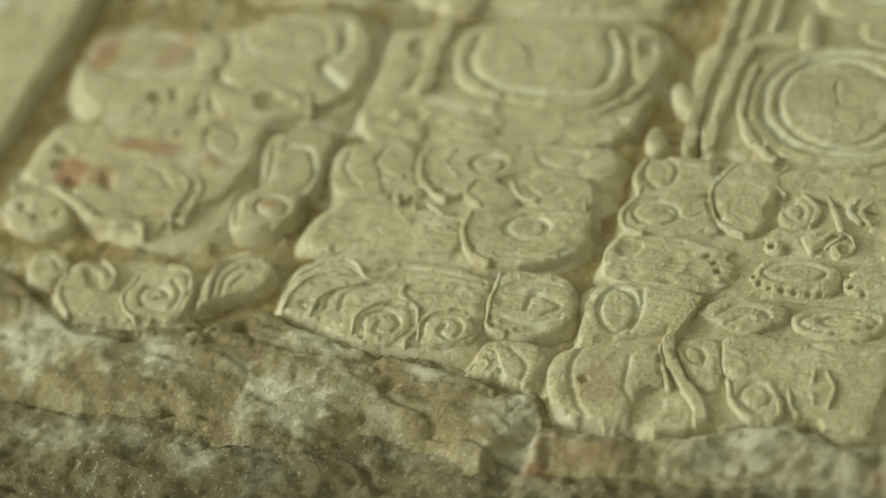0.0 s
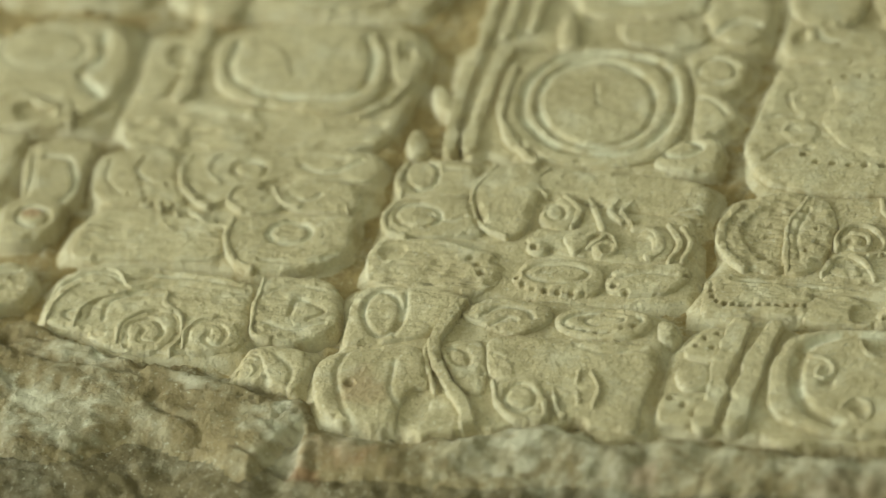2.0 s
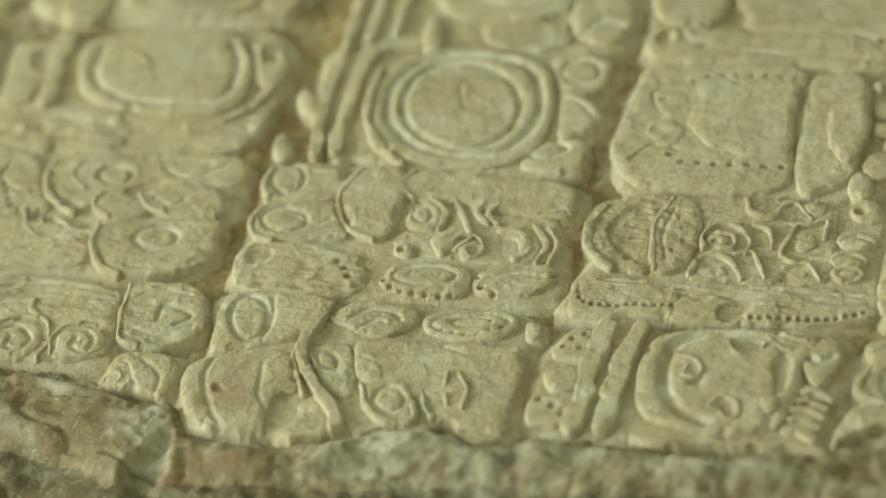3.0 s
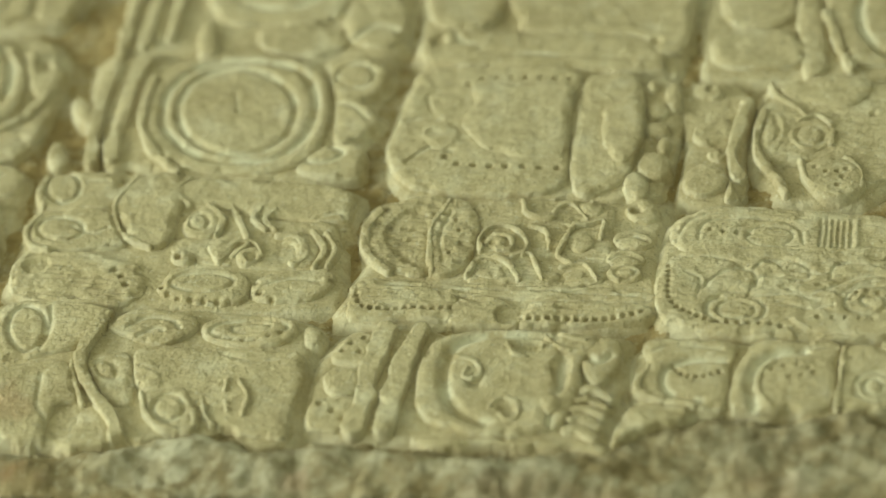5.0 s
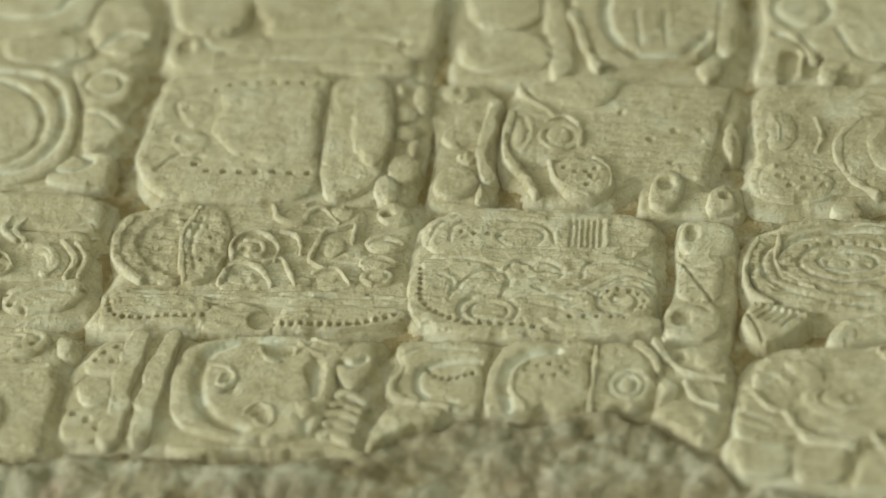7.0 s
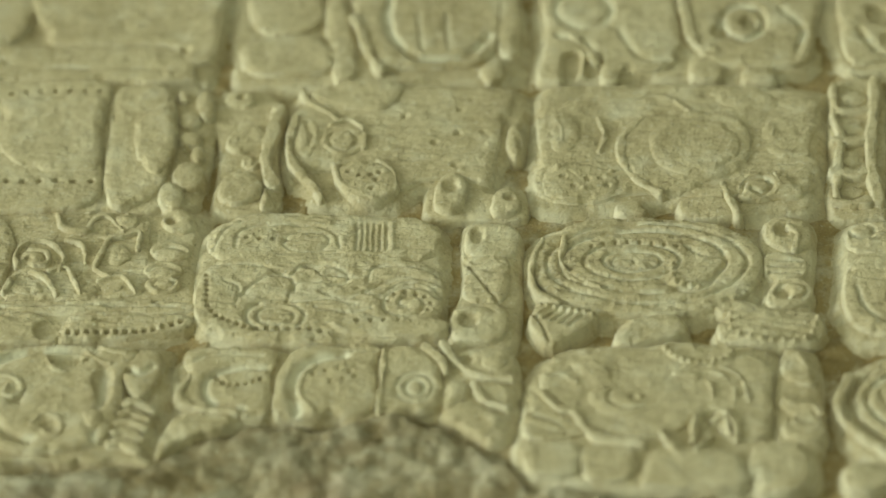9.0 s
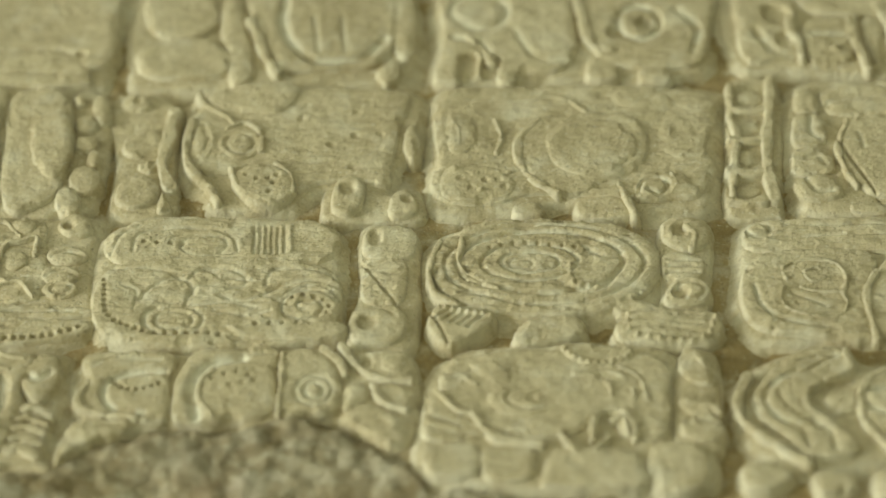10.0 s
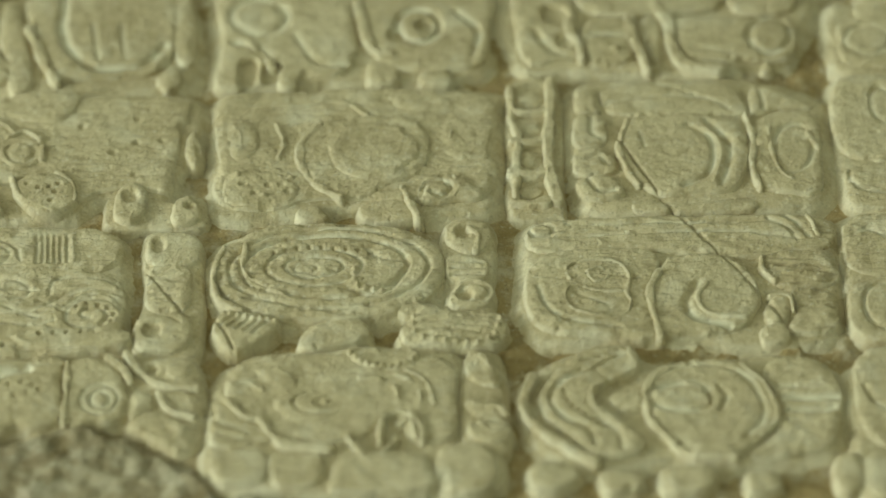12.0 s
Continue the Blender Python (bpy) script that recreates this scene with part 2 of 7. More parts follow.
def carve(parent, name, cx, cy, rx, ry, p, top, marks, lean, material, label, slope=2.3, cell=CELL):
    """One raised sign: a rounded cushion of stone that rises from the bed, with its strokes cut into it."""
    pad, top = 4.0 + slope, top * (1.5 if top > 0 else 1.0)
    c, s = math.cos(radians(lean)), math.sin(radians(lean))
    hx, hy = abs(rx * c) + abs(ry * s) + pad, abs(rx * s) + abs(ry * c) + pad
    xs, ys = np.arange(cx - hx, cx + hx + cell, cell), np.arange(cy - hy, cy + hy + cell, cell)
    x, y = np.meshgrid(xs, ys)
    wx, wy = x + 0.4 * rough(x, y, 24, 2) + 0.28 * grainy(x, y, 7), y + 0.4 * rough(x + 300, y, 24, 2) + 0.28 * grainy(x + 60, y, 7)
    if name == "curl":
        inside = label * (0.85 + 0.25 * rough(x + 80, y, 9, 2)) - distance(wx, wy, p)
        slope, label = 1.4, ""
    elif isinstance(p, np.ndarray):
        inside = np.minimum(depth_in(wx, wy, p), 30.0)
    else:
        u, v = (wx - cx) * c + (wy - cy) * s, -(wx - cx) * s + (wy - cy) * c
        r = (np.abs(u / rx) ** p + np.abs(v / ry) ** p) ** (1 / p)
        grad = np.hypot((np.abs(u / rx) + 1e-6) ** (p - 1) / rx, (np.abs(v / ry) + 1e-6) ** (p - 1) / ry) * (r + 1e-6) ** (1 - p)
        inside = np.minimum((1 - r) / (grad + 1e-6), 30.0)
    edge = step(-slope, 0.3 * slope, inside + 0.25 * rough(x, y, 6, 3))
    round_off = (0.1 if name == "curl" else 0.55) * (1 - step(0.0, 3.4, inside))
    z = BED - 1.5 + (top - BED + 1.5) * edge - round_off * edge
    z = z + edge * (0.45 * rough(x, y, 22, 3) + 0.13 * rough(x + 17, y, 8, 3) + 0.12 * rough(x, y, 2.6, 3, 0.6) + 0.1 * grainy(x * 0.3, y + 0.3 * x, 1.6))
    # light on the sloping sides, painted as a pale rim round the outline
    pale_and_lit, red = 0.6 * step(-slope, -0.5, inside) * step(1.2, -0.2, inside), np.zeros(x.shape)
    for how, f in marks:
        if how == "stain":
            red = np.maximum(red, f(x, y))
            continue
        cut = 1.05 * f(wx, wy) * step(-0.5, 1.0, inside)
        z = z + cut
        if how == "cut":
            pale_and_lit = np.maximum(pale_and_lit, np.where(cut < 0, -cut, 0.5 * cut))
    pale_and_lit = np.clip(pale_and_lit * 0.75, 0, 1) * step(-0.7, 0.3, rough(x + 500, y, 7, 3))
    for how, crack in CRACKS:
        z = z + crack(x, y)
    whole = step(-3.0, 2.0, y - break_line(x) + 2.5 * rough(x + 40, y, 14, 4))
    z = z * whole + (BED - 3) * (1 - whole)
    chips = step(0.55, 0.8, rough(x + 900, y, 9, 3)) * step(4.0, 0.0, inside)
    z = z - 1.0 * chips * edge
    me = sheet(xs, ys, z, (inside > -slope) & (whole > 0.02), material or STONE, name, pale_and_lit, red)
    ob = new(name, me)
    ob.parent = parent
    if label:
        tagged(ob, label)
    return ob


# ---- the tablet ----
tablet = tagged(new("stone_tablet"), "carved cream limestone tablet of worn glyphs with broken lower edge", "stone tablet")
tablet.matrix_world = TABLET


def glyph(label, *signs):
    """A glyph block: its first sign is the block itself, the others are parts of it."""
    first = carve(tablet, "glyph_block", *signs[0][1:], slope=6.0, cell=1.0)
    tagged(first, label)
    for s in signs[1:]:
        carve(first, *s)


X0, X1, Y0, Y1 = -556.0, 520.0, -250.0, 260.0
CRACKS = [line(0.45, -1.4, 274.2, 41.9, 284.7, 18, 296.1, -3.2, 313.1, -30.2, 323.9, -50.3, 336.1, -74.4),
          line(0.45, -1.2, 92.7, -19.6, 103, -36.6, 113.2, -53.2),
          line(0.9, -3.5, -394.6, -114.9, -383.9, -104.8, -366.8, -97.1), line(0.6, -2.5, -448.2, -129.4, -399.6, -124.7, -347.7, -113, -333.7, -113.2),
          line(0.45, -1.2, 122.4, -53.1, 128, -63.5, 131.5, -75.3)]


def break_line(x):
    """Where the dressed face ends along the broken lower edge."""
    return np.interp(x, BX, BY)


BREAK = np.array([-483.2, -100.8, -445.2, -125.1, -392.9, -123.7, -363.7, -108, -326, -121.5, -282.5, -128.9, -264.1, -130.6, -247, -135.6,
                  -238.9, -149.1, -204.7, -148.5, -172.7, -141.1, -144.3, -137.1, -125.3, -142, -104.2, -138, -7.5, -134.4, -0.3, -128.2, 10.4, -118.9,
                  31.5, -112.8, 59.2, -109.5, 93.1, -109, 115.9, -126.9, 126.5, -143.3, 153.2, -142.8, 246.1, -152.8, 342.6, -154.7]).reshape(-1, 2)
BX, BY = BREAK[np.argsort(BREAK[:, 0])].T


LEDGE = np.array([-459.5, -153.1, -422.4, -155.3, -386.2, -157.4, -364.6, -164.8, -349, -169.3, -324.8, -161.5, -310.8, -150.5, -297.4, -150.2, -272.8, -157.1,
                  -257.9, -168.7, -240.6, -158.5, -242.9, -137.9, -236.8, -162.8, -180.2, -160.2, -129.7, -154, -113.1, -154.4, -5.5, -147.3, 18.6, -142.2, 58.4, -146.5, 97.4, -145.9, 120.8, -146.6]).reshape(-1, 2)
LX, LY = LEDGE[np.argsort(LEDGE[:, 0])].T


def ledge_line(x):
    """Where the pale fractured shelf ends and drops to the weathered stone under it."""
    return np.minimum(np.interp(x, LX, LY), break_line(x) - 1)


def bed_height(x, y):
    bed = BED + 0.9 * rough(x, y, 24, 4) + 0.8 * rough(x, y, 6, 3, 0.6) + 1.6 * step(0.35, 0.9, rough(x + 211, y, 8, 3))
    down = break_line(x) + 3 * rough(x, y * 0.5, 18, 4) - y
    under = ledge_line(x) + 1.5 * rough(x, y, 14, 4) - y
    left = step(-236, -250, x)
    # flaky stone that splits along its bed on one side, worn lumps on the other
    wave = y + 0.14 * x + 2.2 * rough(x, y, 38, 3)
    flakes = 0.9 * grainy(x * 0.24, wave, 7) + 0.6 * grainy(x * 0.35 + 40, wave, 3.4) + 0.3 * grainy(x * 0.5, y + 70, 2.4)
    splits = 1.6 * np.exp(-(grainy(x * 0.14 + 9, wave, 13) / 0.05) ** 2) + 0.8 * np.exp(-(grainy(x * 0.3, wave + 33, 8) / 0.06) ** 2)
    lumps = 1.3 * rough(x, y, 26, 2) + 1.5 * rough(x + 31, y, 10, 4, 0.6)
    torn = 1.5 * rough(x, y, 42, 2) * left + (flakes - splits) * (0.4 + 1.0 * left) + lumps * (0.9 - 0.5 * left)
    shelf = -1.2 - 1.4 * step(-20, 10, x) - 3.0 * step(0, 40, down)
    low = -(2 + 3.5 * left) * step(-2, 11, under) - 5 * step(10, 70, under) + 0.7 * rough(x, y * 1.3, 7, 4, 0.6) * step(2, 10, under)
    lip = (1 - left) * step(5, -20, x) * (2.4 * np.exp(-((down - 11) / 6) ** 2) - 2.6 * np.exp(-((down - 1) / 2.5) ** 2))
    t = step(-1, 3, down)
    z = bed * (1 - t) + (shelf + low + lip + torn) * t
    for how, crack in CRACKS:
        z = z + 0.5 * crack(x, y)
    return z


def patches(x, y, spots, ragged):
    """Ragged patches, each given by its place, its half sizes and its strength."""
    total = np.zeros(x.shape)
    for cx, cy, rx, ry, amount in spots:
        r = np.sqrt(((x - cx) / rx) ** 2 + ((y - cy) / ry) ** 2)
        total = np.maximum(total, amount * step(1.3, 0.4, r + ragged * rough(x + 45, y, 15, 5, 0.7)))
    return total * (0.45 + 0.55 * step(-0.35, 0.5, grainy(x * 0.4, y + 0.2 * x, 2.6) + 0.8 * rough(x + 12, y, 6, 3, 0.7)))


PALE = [(-110, -150, 130, 16, 0.45), (55, -130, 75, 28, 0.3), (40.7, -125.3, 36, 13, 0.35), (86.1, -123.2, 34, 13, 0.4), (-334, -146.1, 26, 19, 0.9), (-255.1, -144.4, 13, 24, 0.9), (-451.3, -139, 20, 14, 0.9), (-406.5, -137, 16, 12, 0.7), (-335.3, -121.3, 24, 8, 0.9),
        (-296.4, -127.9, 16, 8, 0.7), (-169.9, -151.8, 30, 14, 0.8), (-137.8, -146.4, 14, 16, 0.9), (-135.6, -145.4, 18, 14, 0.8), (-57.8, -146.6, 90, 6, 0.6),
        (65.3, -136, 10, 12, 0.6), (136.2, -140.4, 30, 12, 0.6), (-424.6, -177.5, 14, 8, 0.5), (-366.9, -181.9, 10, 8, 0.6)]
ROSE = [(-234.6, -160.5, 14, 7, 0.3), (-216.5, -163.4, 14, 7, 0.28), (-235.5, -170.9, 7, 5, 0.5), (-16.2, -155.9, 30, 7, 0.3), (-362.5, -209.4, 6, 4, 0.8), (-112.7, -156.2, 6, 5, 0.6), (54.3, -144.4, 16, 9, 0.3)]


def face(name, x0, x1, y0, y1, cell, material, choose, label, tuck=None):
    xs, ys = np.arange(x0, x1 + cell, cell), np.arange(y0, y1 + cell, cell)
    gx, gy = np.meshgrid(xs, ys)
    gz = bed_height(gx, gy)
    if tuck:
        gz = gz - 1.2 * step(-1.5, 1.0, gy - tuck(gx))
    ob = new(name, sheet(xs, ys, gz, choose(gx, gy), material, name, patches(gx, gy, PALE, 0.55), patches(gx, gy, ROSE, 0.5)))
    ob.parent = tablet
    return tagged(ob, label)


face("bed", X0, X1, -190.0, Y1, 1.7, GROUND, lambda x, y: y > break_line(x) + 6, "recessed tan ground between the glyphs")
face("fractured_shelf", X0, X1, -175.0, -30.0, 1.1, FRESH, lambda x, y: (y <= break_line(x) + 9) & (y > ledge_line(x) - 9), "pale fractured stone below the glyphs", lambda x: break_line(x) + 6)
face("broken_edge", X0, X1, Y0, -60.0, 1.3, BROKEN, lambda x, y: y <= ledge_line(x) - 6, "rough weathered brown stone along the lower edge", lambda x: ledge_line(x) - 8)
core = box("core", X0 * MM, Y0 * MM, -0.11, X1 * MM, Y1 * MM, -0.045, BROKEN, tablet)
carve(tablet, "border", -536, 95, 19, 160, 9, 0.5, (), 0.0, None, "plain raised border along the tablet's side")


glyph("worn glyph block with broad rounded signs and red pigment",
      shape("block", -2.4, (-503.8, 32.6, -497.8, 49.5, -449.2, 59.2, -393.1, 74.2, -380.7, 59.6, -376.7, 37.6, -375.0, 11.4, -401.9, 3.6, -433.9, 1.6, -483.4, -2.5, -500.2, 11.0)),
      shape("main_sign", 0, (-503.3, 31.5, -499.6, 47.4, -464.7, 52.3, -446.8, 47.9, -440.0, 37.3, -442.1, 22.0, -441.1, 3.6, -456.5, 0.9, -484.3, -0.4, -497.7, 11.3), stain(0.7, -494.6, 32.6, 9.0, 12.4), stain(0.5, -462.9, 38.3, 8.9, 11.0), loop(1.6, -0.8, -453.1, 36.5, -456.2, 26.5, -471.2, 20.7, -489.4, 22.4, -500.3, 30.7, -497.4, 40.9, -482.1, 46.7, -463.8, 44.9), hollow(-2, -464.1, 9.9, -458.5, 11.8, -456.3, 5.4, -461.2, 4.8), hollow(-1.6, -456.3, 12.8, -452.2, 14.1, -450.1, 7.7, -453.5, 7.2)),
      shape("main_sign", 0.2, (-441.3, 52.4, -426.6, 67.6, -398.0, 73.7, -383.3, 59.3, -378.1, 37.4, -379.5, 18.1, -390.6, 13.0, -398.2, 20.1, -414.0, 21.8, -425.8, 19.6, -437.7, 26.3, -438.0, 37.6), line(2.2, -1.8, -395.9, 62.4, -391.7, 47.0, -397.4, 36.5, -384.5, 24.8), loop(1.4, -0.7, -400.7, 53.4, -402.4, 43.1, -413.7, 37.5, -428.2, 39.9, -437.4, 49.0, -435.9, 59.5, -424.4, 65.2, -409.7, 62.6)),
      shape("affix", 0.1, (-438.5, 14.3, -429.9, 23.5, -416.4, 21.5, -400.0, 18.1, -391.8, 7.8, -406.7, 2.9, -426.7, 2.6), hollow(-2.4, -434.6, 23.7, -423.7, 25.8, -422.6, 17.8, -430.8, 16.0), hollow(-2.2, -417.6, 14.7, -405.4, 19.2, -400.0, 8.9, -413.1, 6.5)),
      band(1.8, 0.6, -416.2, 20.8, -403.2, 16.5, -396.4, 18.5, -391.3, 7.1),
      shape("affix", -0.4, (-448.4, 25.0, -444.5, 29.2, -435.6, 15.4, -436.2, 4.3, -442.5, 7.1)))
glyph("worn glyph block with faint curls and red pigment",
      shape("block", -2.2, (-496.8, -13.4, -474.1, -6.1, -410.1, -1.1, -404.6, -20.5, -401.6, -48.2, -404.1, -66.4, -430.6, -73.5, -452.0, -69.7, -478.1, -55.9, -496.9, -54.9, -499.0, -33.0)),
      shape("main_sign", 0, (-495.1, -14.3, -473.7, -7.2, -412.5, -1.4, -405.9, -10.0, -404.7, -27.6, -407.5, -45.5, -419.6, -58.3, -437.0, -64.1, -453.4, -66.4, -474.2, -53.3, -495.1, -47.6, -498.1, -29.3), scratches(-0.9, 9), stain(0.8, -479.2, -43.0, 8.2, 9.5), stain(0.55, -453.1, -22.6, 16.8, 5.5), stain(0.5, -462.9, -44.3, 7.2, 7.4), stain(0.4, -419.6, -27.8, 7.1, 5.4), hollow(-1.8, -491.5, -26.6, -484.5, -26.8, -482.7, -31.6, -488.8, -31.7), hollow(-2, -488.5, -37.0, -482.3, -35.9, -480.7, -40.7, -485.8, -41.3), hollow(-1.8, -477.7, -45.2, -470.4, -45.7, -470.3, -50.6, -475.2, -49.9), hollow(-1.4, -464.3, -40.9, -458.1, -43.6, -456.5, -50.5, -460.6, -48.6), loop(1, -0.8, -414.3, -12.9, -413.9, -19.4, -417.9, -22.6, -424.0, -20.7, -428.6, -14.7, -429.0, -8.2, -425.0, -4.9, -418.9, -6.8), dots(1.6, -1.6, 4, -470.5, -5.6, -451.3, -8.6, -437.6, -14.1, -429.2, -10.1), line(1, -0.8, -455.5, -38.0, -449.7, -33.6, -441.2, -36.1, -432.3, -45.4)),
      band(1.4, 0.6, -432.9, -36.7, -425.2, -42.7, -424.2, -52.0, -425.2, -59.0, -422.6, -69.0),
      band(1.3, 0.5, -425.9, -36.8, -419.0, -42.9, -418.2, -52.2, -418.8, -62.6),
      band(1.8, 0.5, -497.0, -53.5, -483.0, -50.6, -469.8, -57.6, -455.2, -68.1, -437.5, -67.7, -432.7, -73.1),
      band(1.2, 0.4, -427.5, -69.0, -424.5, -64.5, -418.1, -64.9),
      shape("affix", -1.2, (-497.6, -57.9, -481.5, -53.9, -468.8, -62.7, -467.4, -74.6, -484.0, -76.9, -494.8, -69.8), scratches(-1.5, 9), dots(2, -1.6, 3, -489.8, -63.8, -479.7, -69.4, -474.1, -65.1)),
      shape("affix", 0, (-401.6, -10.1, -385.0, -1.8, -376.1, -4.3, -373.9, -23.5, -373.6, -40.9, -386.3, -43.3, -394.6, -41.0), line(1.2, -1.1, -392.9, -14.7, -381.8, -16.8, -375.1, -30.6, -377.6, -40.7), line(1, -0.8, -398.2, -12.5, -394.1, -29.7, -392.5, -40.0)),
      shape("affix", 0.1, (-399.8, -46.5, -392.5, -40.0, -376.3, -43.0, -376.2, -55.7, -383.4, -63.5, -394.9, -65.1, -400.6, -60.4), loop(1.1, -1.2, -379.3, -50.3, -379.7, -54.4, -383.6, -56.7, -388.8, -55.7, -392.2, -52.1, -391.8, -47.9, -387.9, -45.6, -382.7, -46.6), stain(0.5, -386.6, -48.9, 5.5, 3.3), line(1, -0.9, -399.1, -51.3, -396.9, -63.0)))
glyph("worn glyph block at the broken edge with a spiral",
      shape("block", -2.4, (-457.5, -97.0, -441.7, -88.0, -404.8, -88.7, -396.8, -104.8, -396.0, -120.9, -418.7, -125.0, -446.3, -122.6, -456.2, -106.9)),
      shape("main_sign", -0.3, (-455.0, -100.0, -450.3, -90.9, -437.9, -96.9, -432.3, -105.4, -427.6, -106.7, -417.7, -121.6, -444.0, -122.3, -453.6, -111.5), hollow(-1.4, -448.2, -95.7, -441.1, -98.0, -436.6, -105.7, -443.0, -105.0)),
      band(1.8, 0.4, -441.8, -90.7, -434.9, -97.1, -433.9, -106.3),
      band(1.6, 0.2, -454.6, -99.3, -453.2, -111.4, -444.5, -122.4),
      shape("disc", 0.3, (-425.8, -102.4, -418.6, -96.4, -407.3, -93.1, -400.9, -98.8, -397.1, -113.0, -401.3, -120.8, -416.8, -120.8, -424.6, -113.8), line(0.9, -1.4, -408.2, -99.2, -403.1, -105.7, -404.1, -114.0, -412.9, -114.7, -418.5, -109.3, -417.4, -103.9, -410.8, -103.6, -407.6, -107.7, -410.9, -110.1)),
      band(1.2, 0.6, -413.7, -90.7, -404.6, -92.1, -399.2, -102.5, -397.8, -114.1),
      band(1.2, 0.6, -424.1, -99.5, -425.9, -109.1, -421.7, -116.7, -415.4, -121.3),
      shape("affix", -0.2, (-472.0, -92.4, -466.4, -88.2, -456.8, -91.9, -453.9, -101.9, -460.9, -106.3, -471.2, -103.1), line(1, -0.8, -468.6, -94.6, -463.1, -92.8, -458.0, -98.8)),
      shape("affix", 0.1, (-395.4, -88.0, -389.4, -78.8, -377.7, -78.2, -371.0, -87.8, -373.3, -98.0, -384.4, -103.6, -392.7, -112.7, -396.2, -98.1), line(0.8, -1.3, -390.7, -104.5, -392.0, -94.2, -389.2, -85.5, -379.6, -81.8), line(0.8, -1.2, -386.9, -103.3, -388.3, -93.7, -384.7, -87.8, -376.3, -86.6), line(0.7, -1, -384.1, -98.3, -381.6, -92.7, -374.8, -93.0)),
      band(1.1, 0.7, -391.0, -107.2, -394.2, -94.5, -392.1, -84.2, -381.5, -79.4),
      band(1, 0.5, -386.3, -86.7, -382.4, -84.5, -382.5, -90.2, -376.4, -90.6))
glyph("worn glyph block with a large oval sign and side bars",
      shape("block", -2.6, (-376.4, 63.2, -361.3, 70.3, -281.5, 83.5, -261.2, 73.9, -257.4, 45.1, -267.3, 8.2, -301.7, -4.0, -337.3, -5.2, -369.7, 7.7, -372.2, 30.7)),
      shape("main_sign", 0.2, (-344.1, 64.0, -328.1, 75.4, -292.6, 79.9, -277.5, 72.0, -269.7, 54.4, -268.8, 35.7, -282.7, 25.3, -311.9, 26.6, -330.1, 30.1, -340.5, 42.0), line(1.7, -1.5, -336.2, 62.7, -334.9, 45.7, -322.1, 34.1, -298.9, 31.2, -278.6, 35.2, -275.5, 53.0, -283.8, 71.9)),
      band(1.4, 0.7, -321.7, 62.2, -313.5, 53.5, -308.6, 43.1),
      band(1.5, 0.7, -297.7, 60.6, -293.2, 66.3, -284.6, 63.7),
      band(4, 0.1, -353.6, 71.2, -352.0, 48.1, -349.8, 29.1),
      shape("affix", -0.8, (-373.6, 56.7, -363.3, 61.7, -355.4, 47.7, -356.2, 29.1, -368.8, 26.8, -371.3, 42.0), hollow(-2, -365.6, 56.9, -356.1, 62.6, -354.4, 50.7, -361.1, 48.4)),
      shape("affix", -0.2, (-275.6, 72.2, -265.2, 69.7, -257.1, 63.3, -256.2, 52.4, -262.2, 43.7, -269.0, 54.5), hollow(-2, -269.9, 69.2, -263.5, 68.1, -262.0, 60.5, -266.8, 60.7)),
      shape("affix", -1.3, (-344.6, 22.5, -324.3, 27.6, -298.3, 21.9, -269.4, 28.4, -256.3, 41.6, -256.5, 26.5, -263.1, 8.1, -293.7, 0.5, -331.5, -0.9, -345.1, 8.7), scratches(-2.4, 14), hollow(-3, -311.6, 11.3, -302.3, 19.6, -289.7, 21.2, -292.0, 9.9, -307.5, 6.1), stain(0.4, -297.9, 13.4, 10.1, 5.5), line(1.4, -1.2, -338.8, 13.1, -326.1, 18.3, -313.3, 16.4)),
      band(2, -0.3, -272.6, 23.4, -263.8, 33.5, -258.9, 48.5),
      shape("affix", -1.1, (-369.0, 8.5, -357.7, 17.9, -341.8, 9.1, -340.3, -2.1, -359.4, -4.6), scratches(-2, 12)))
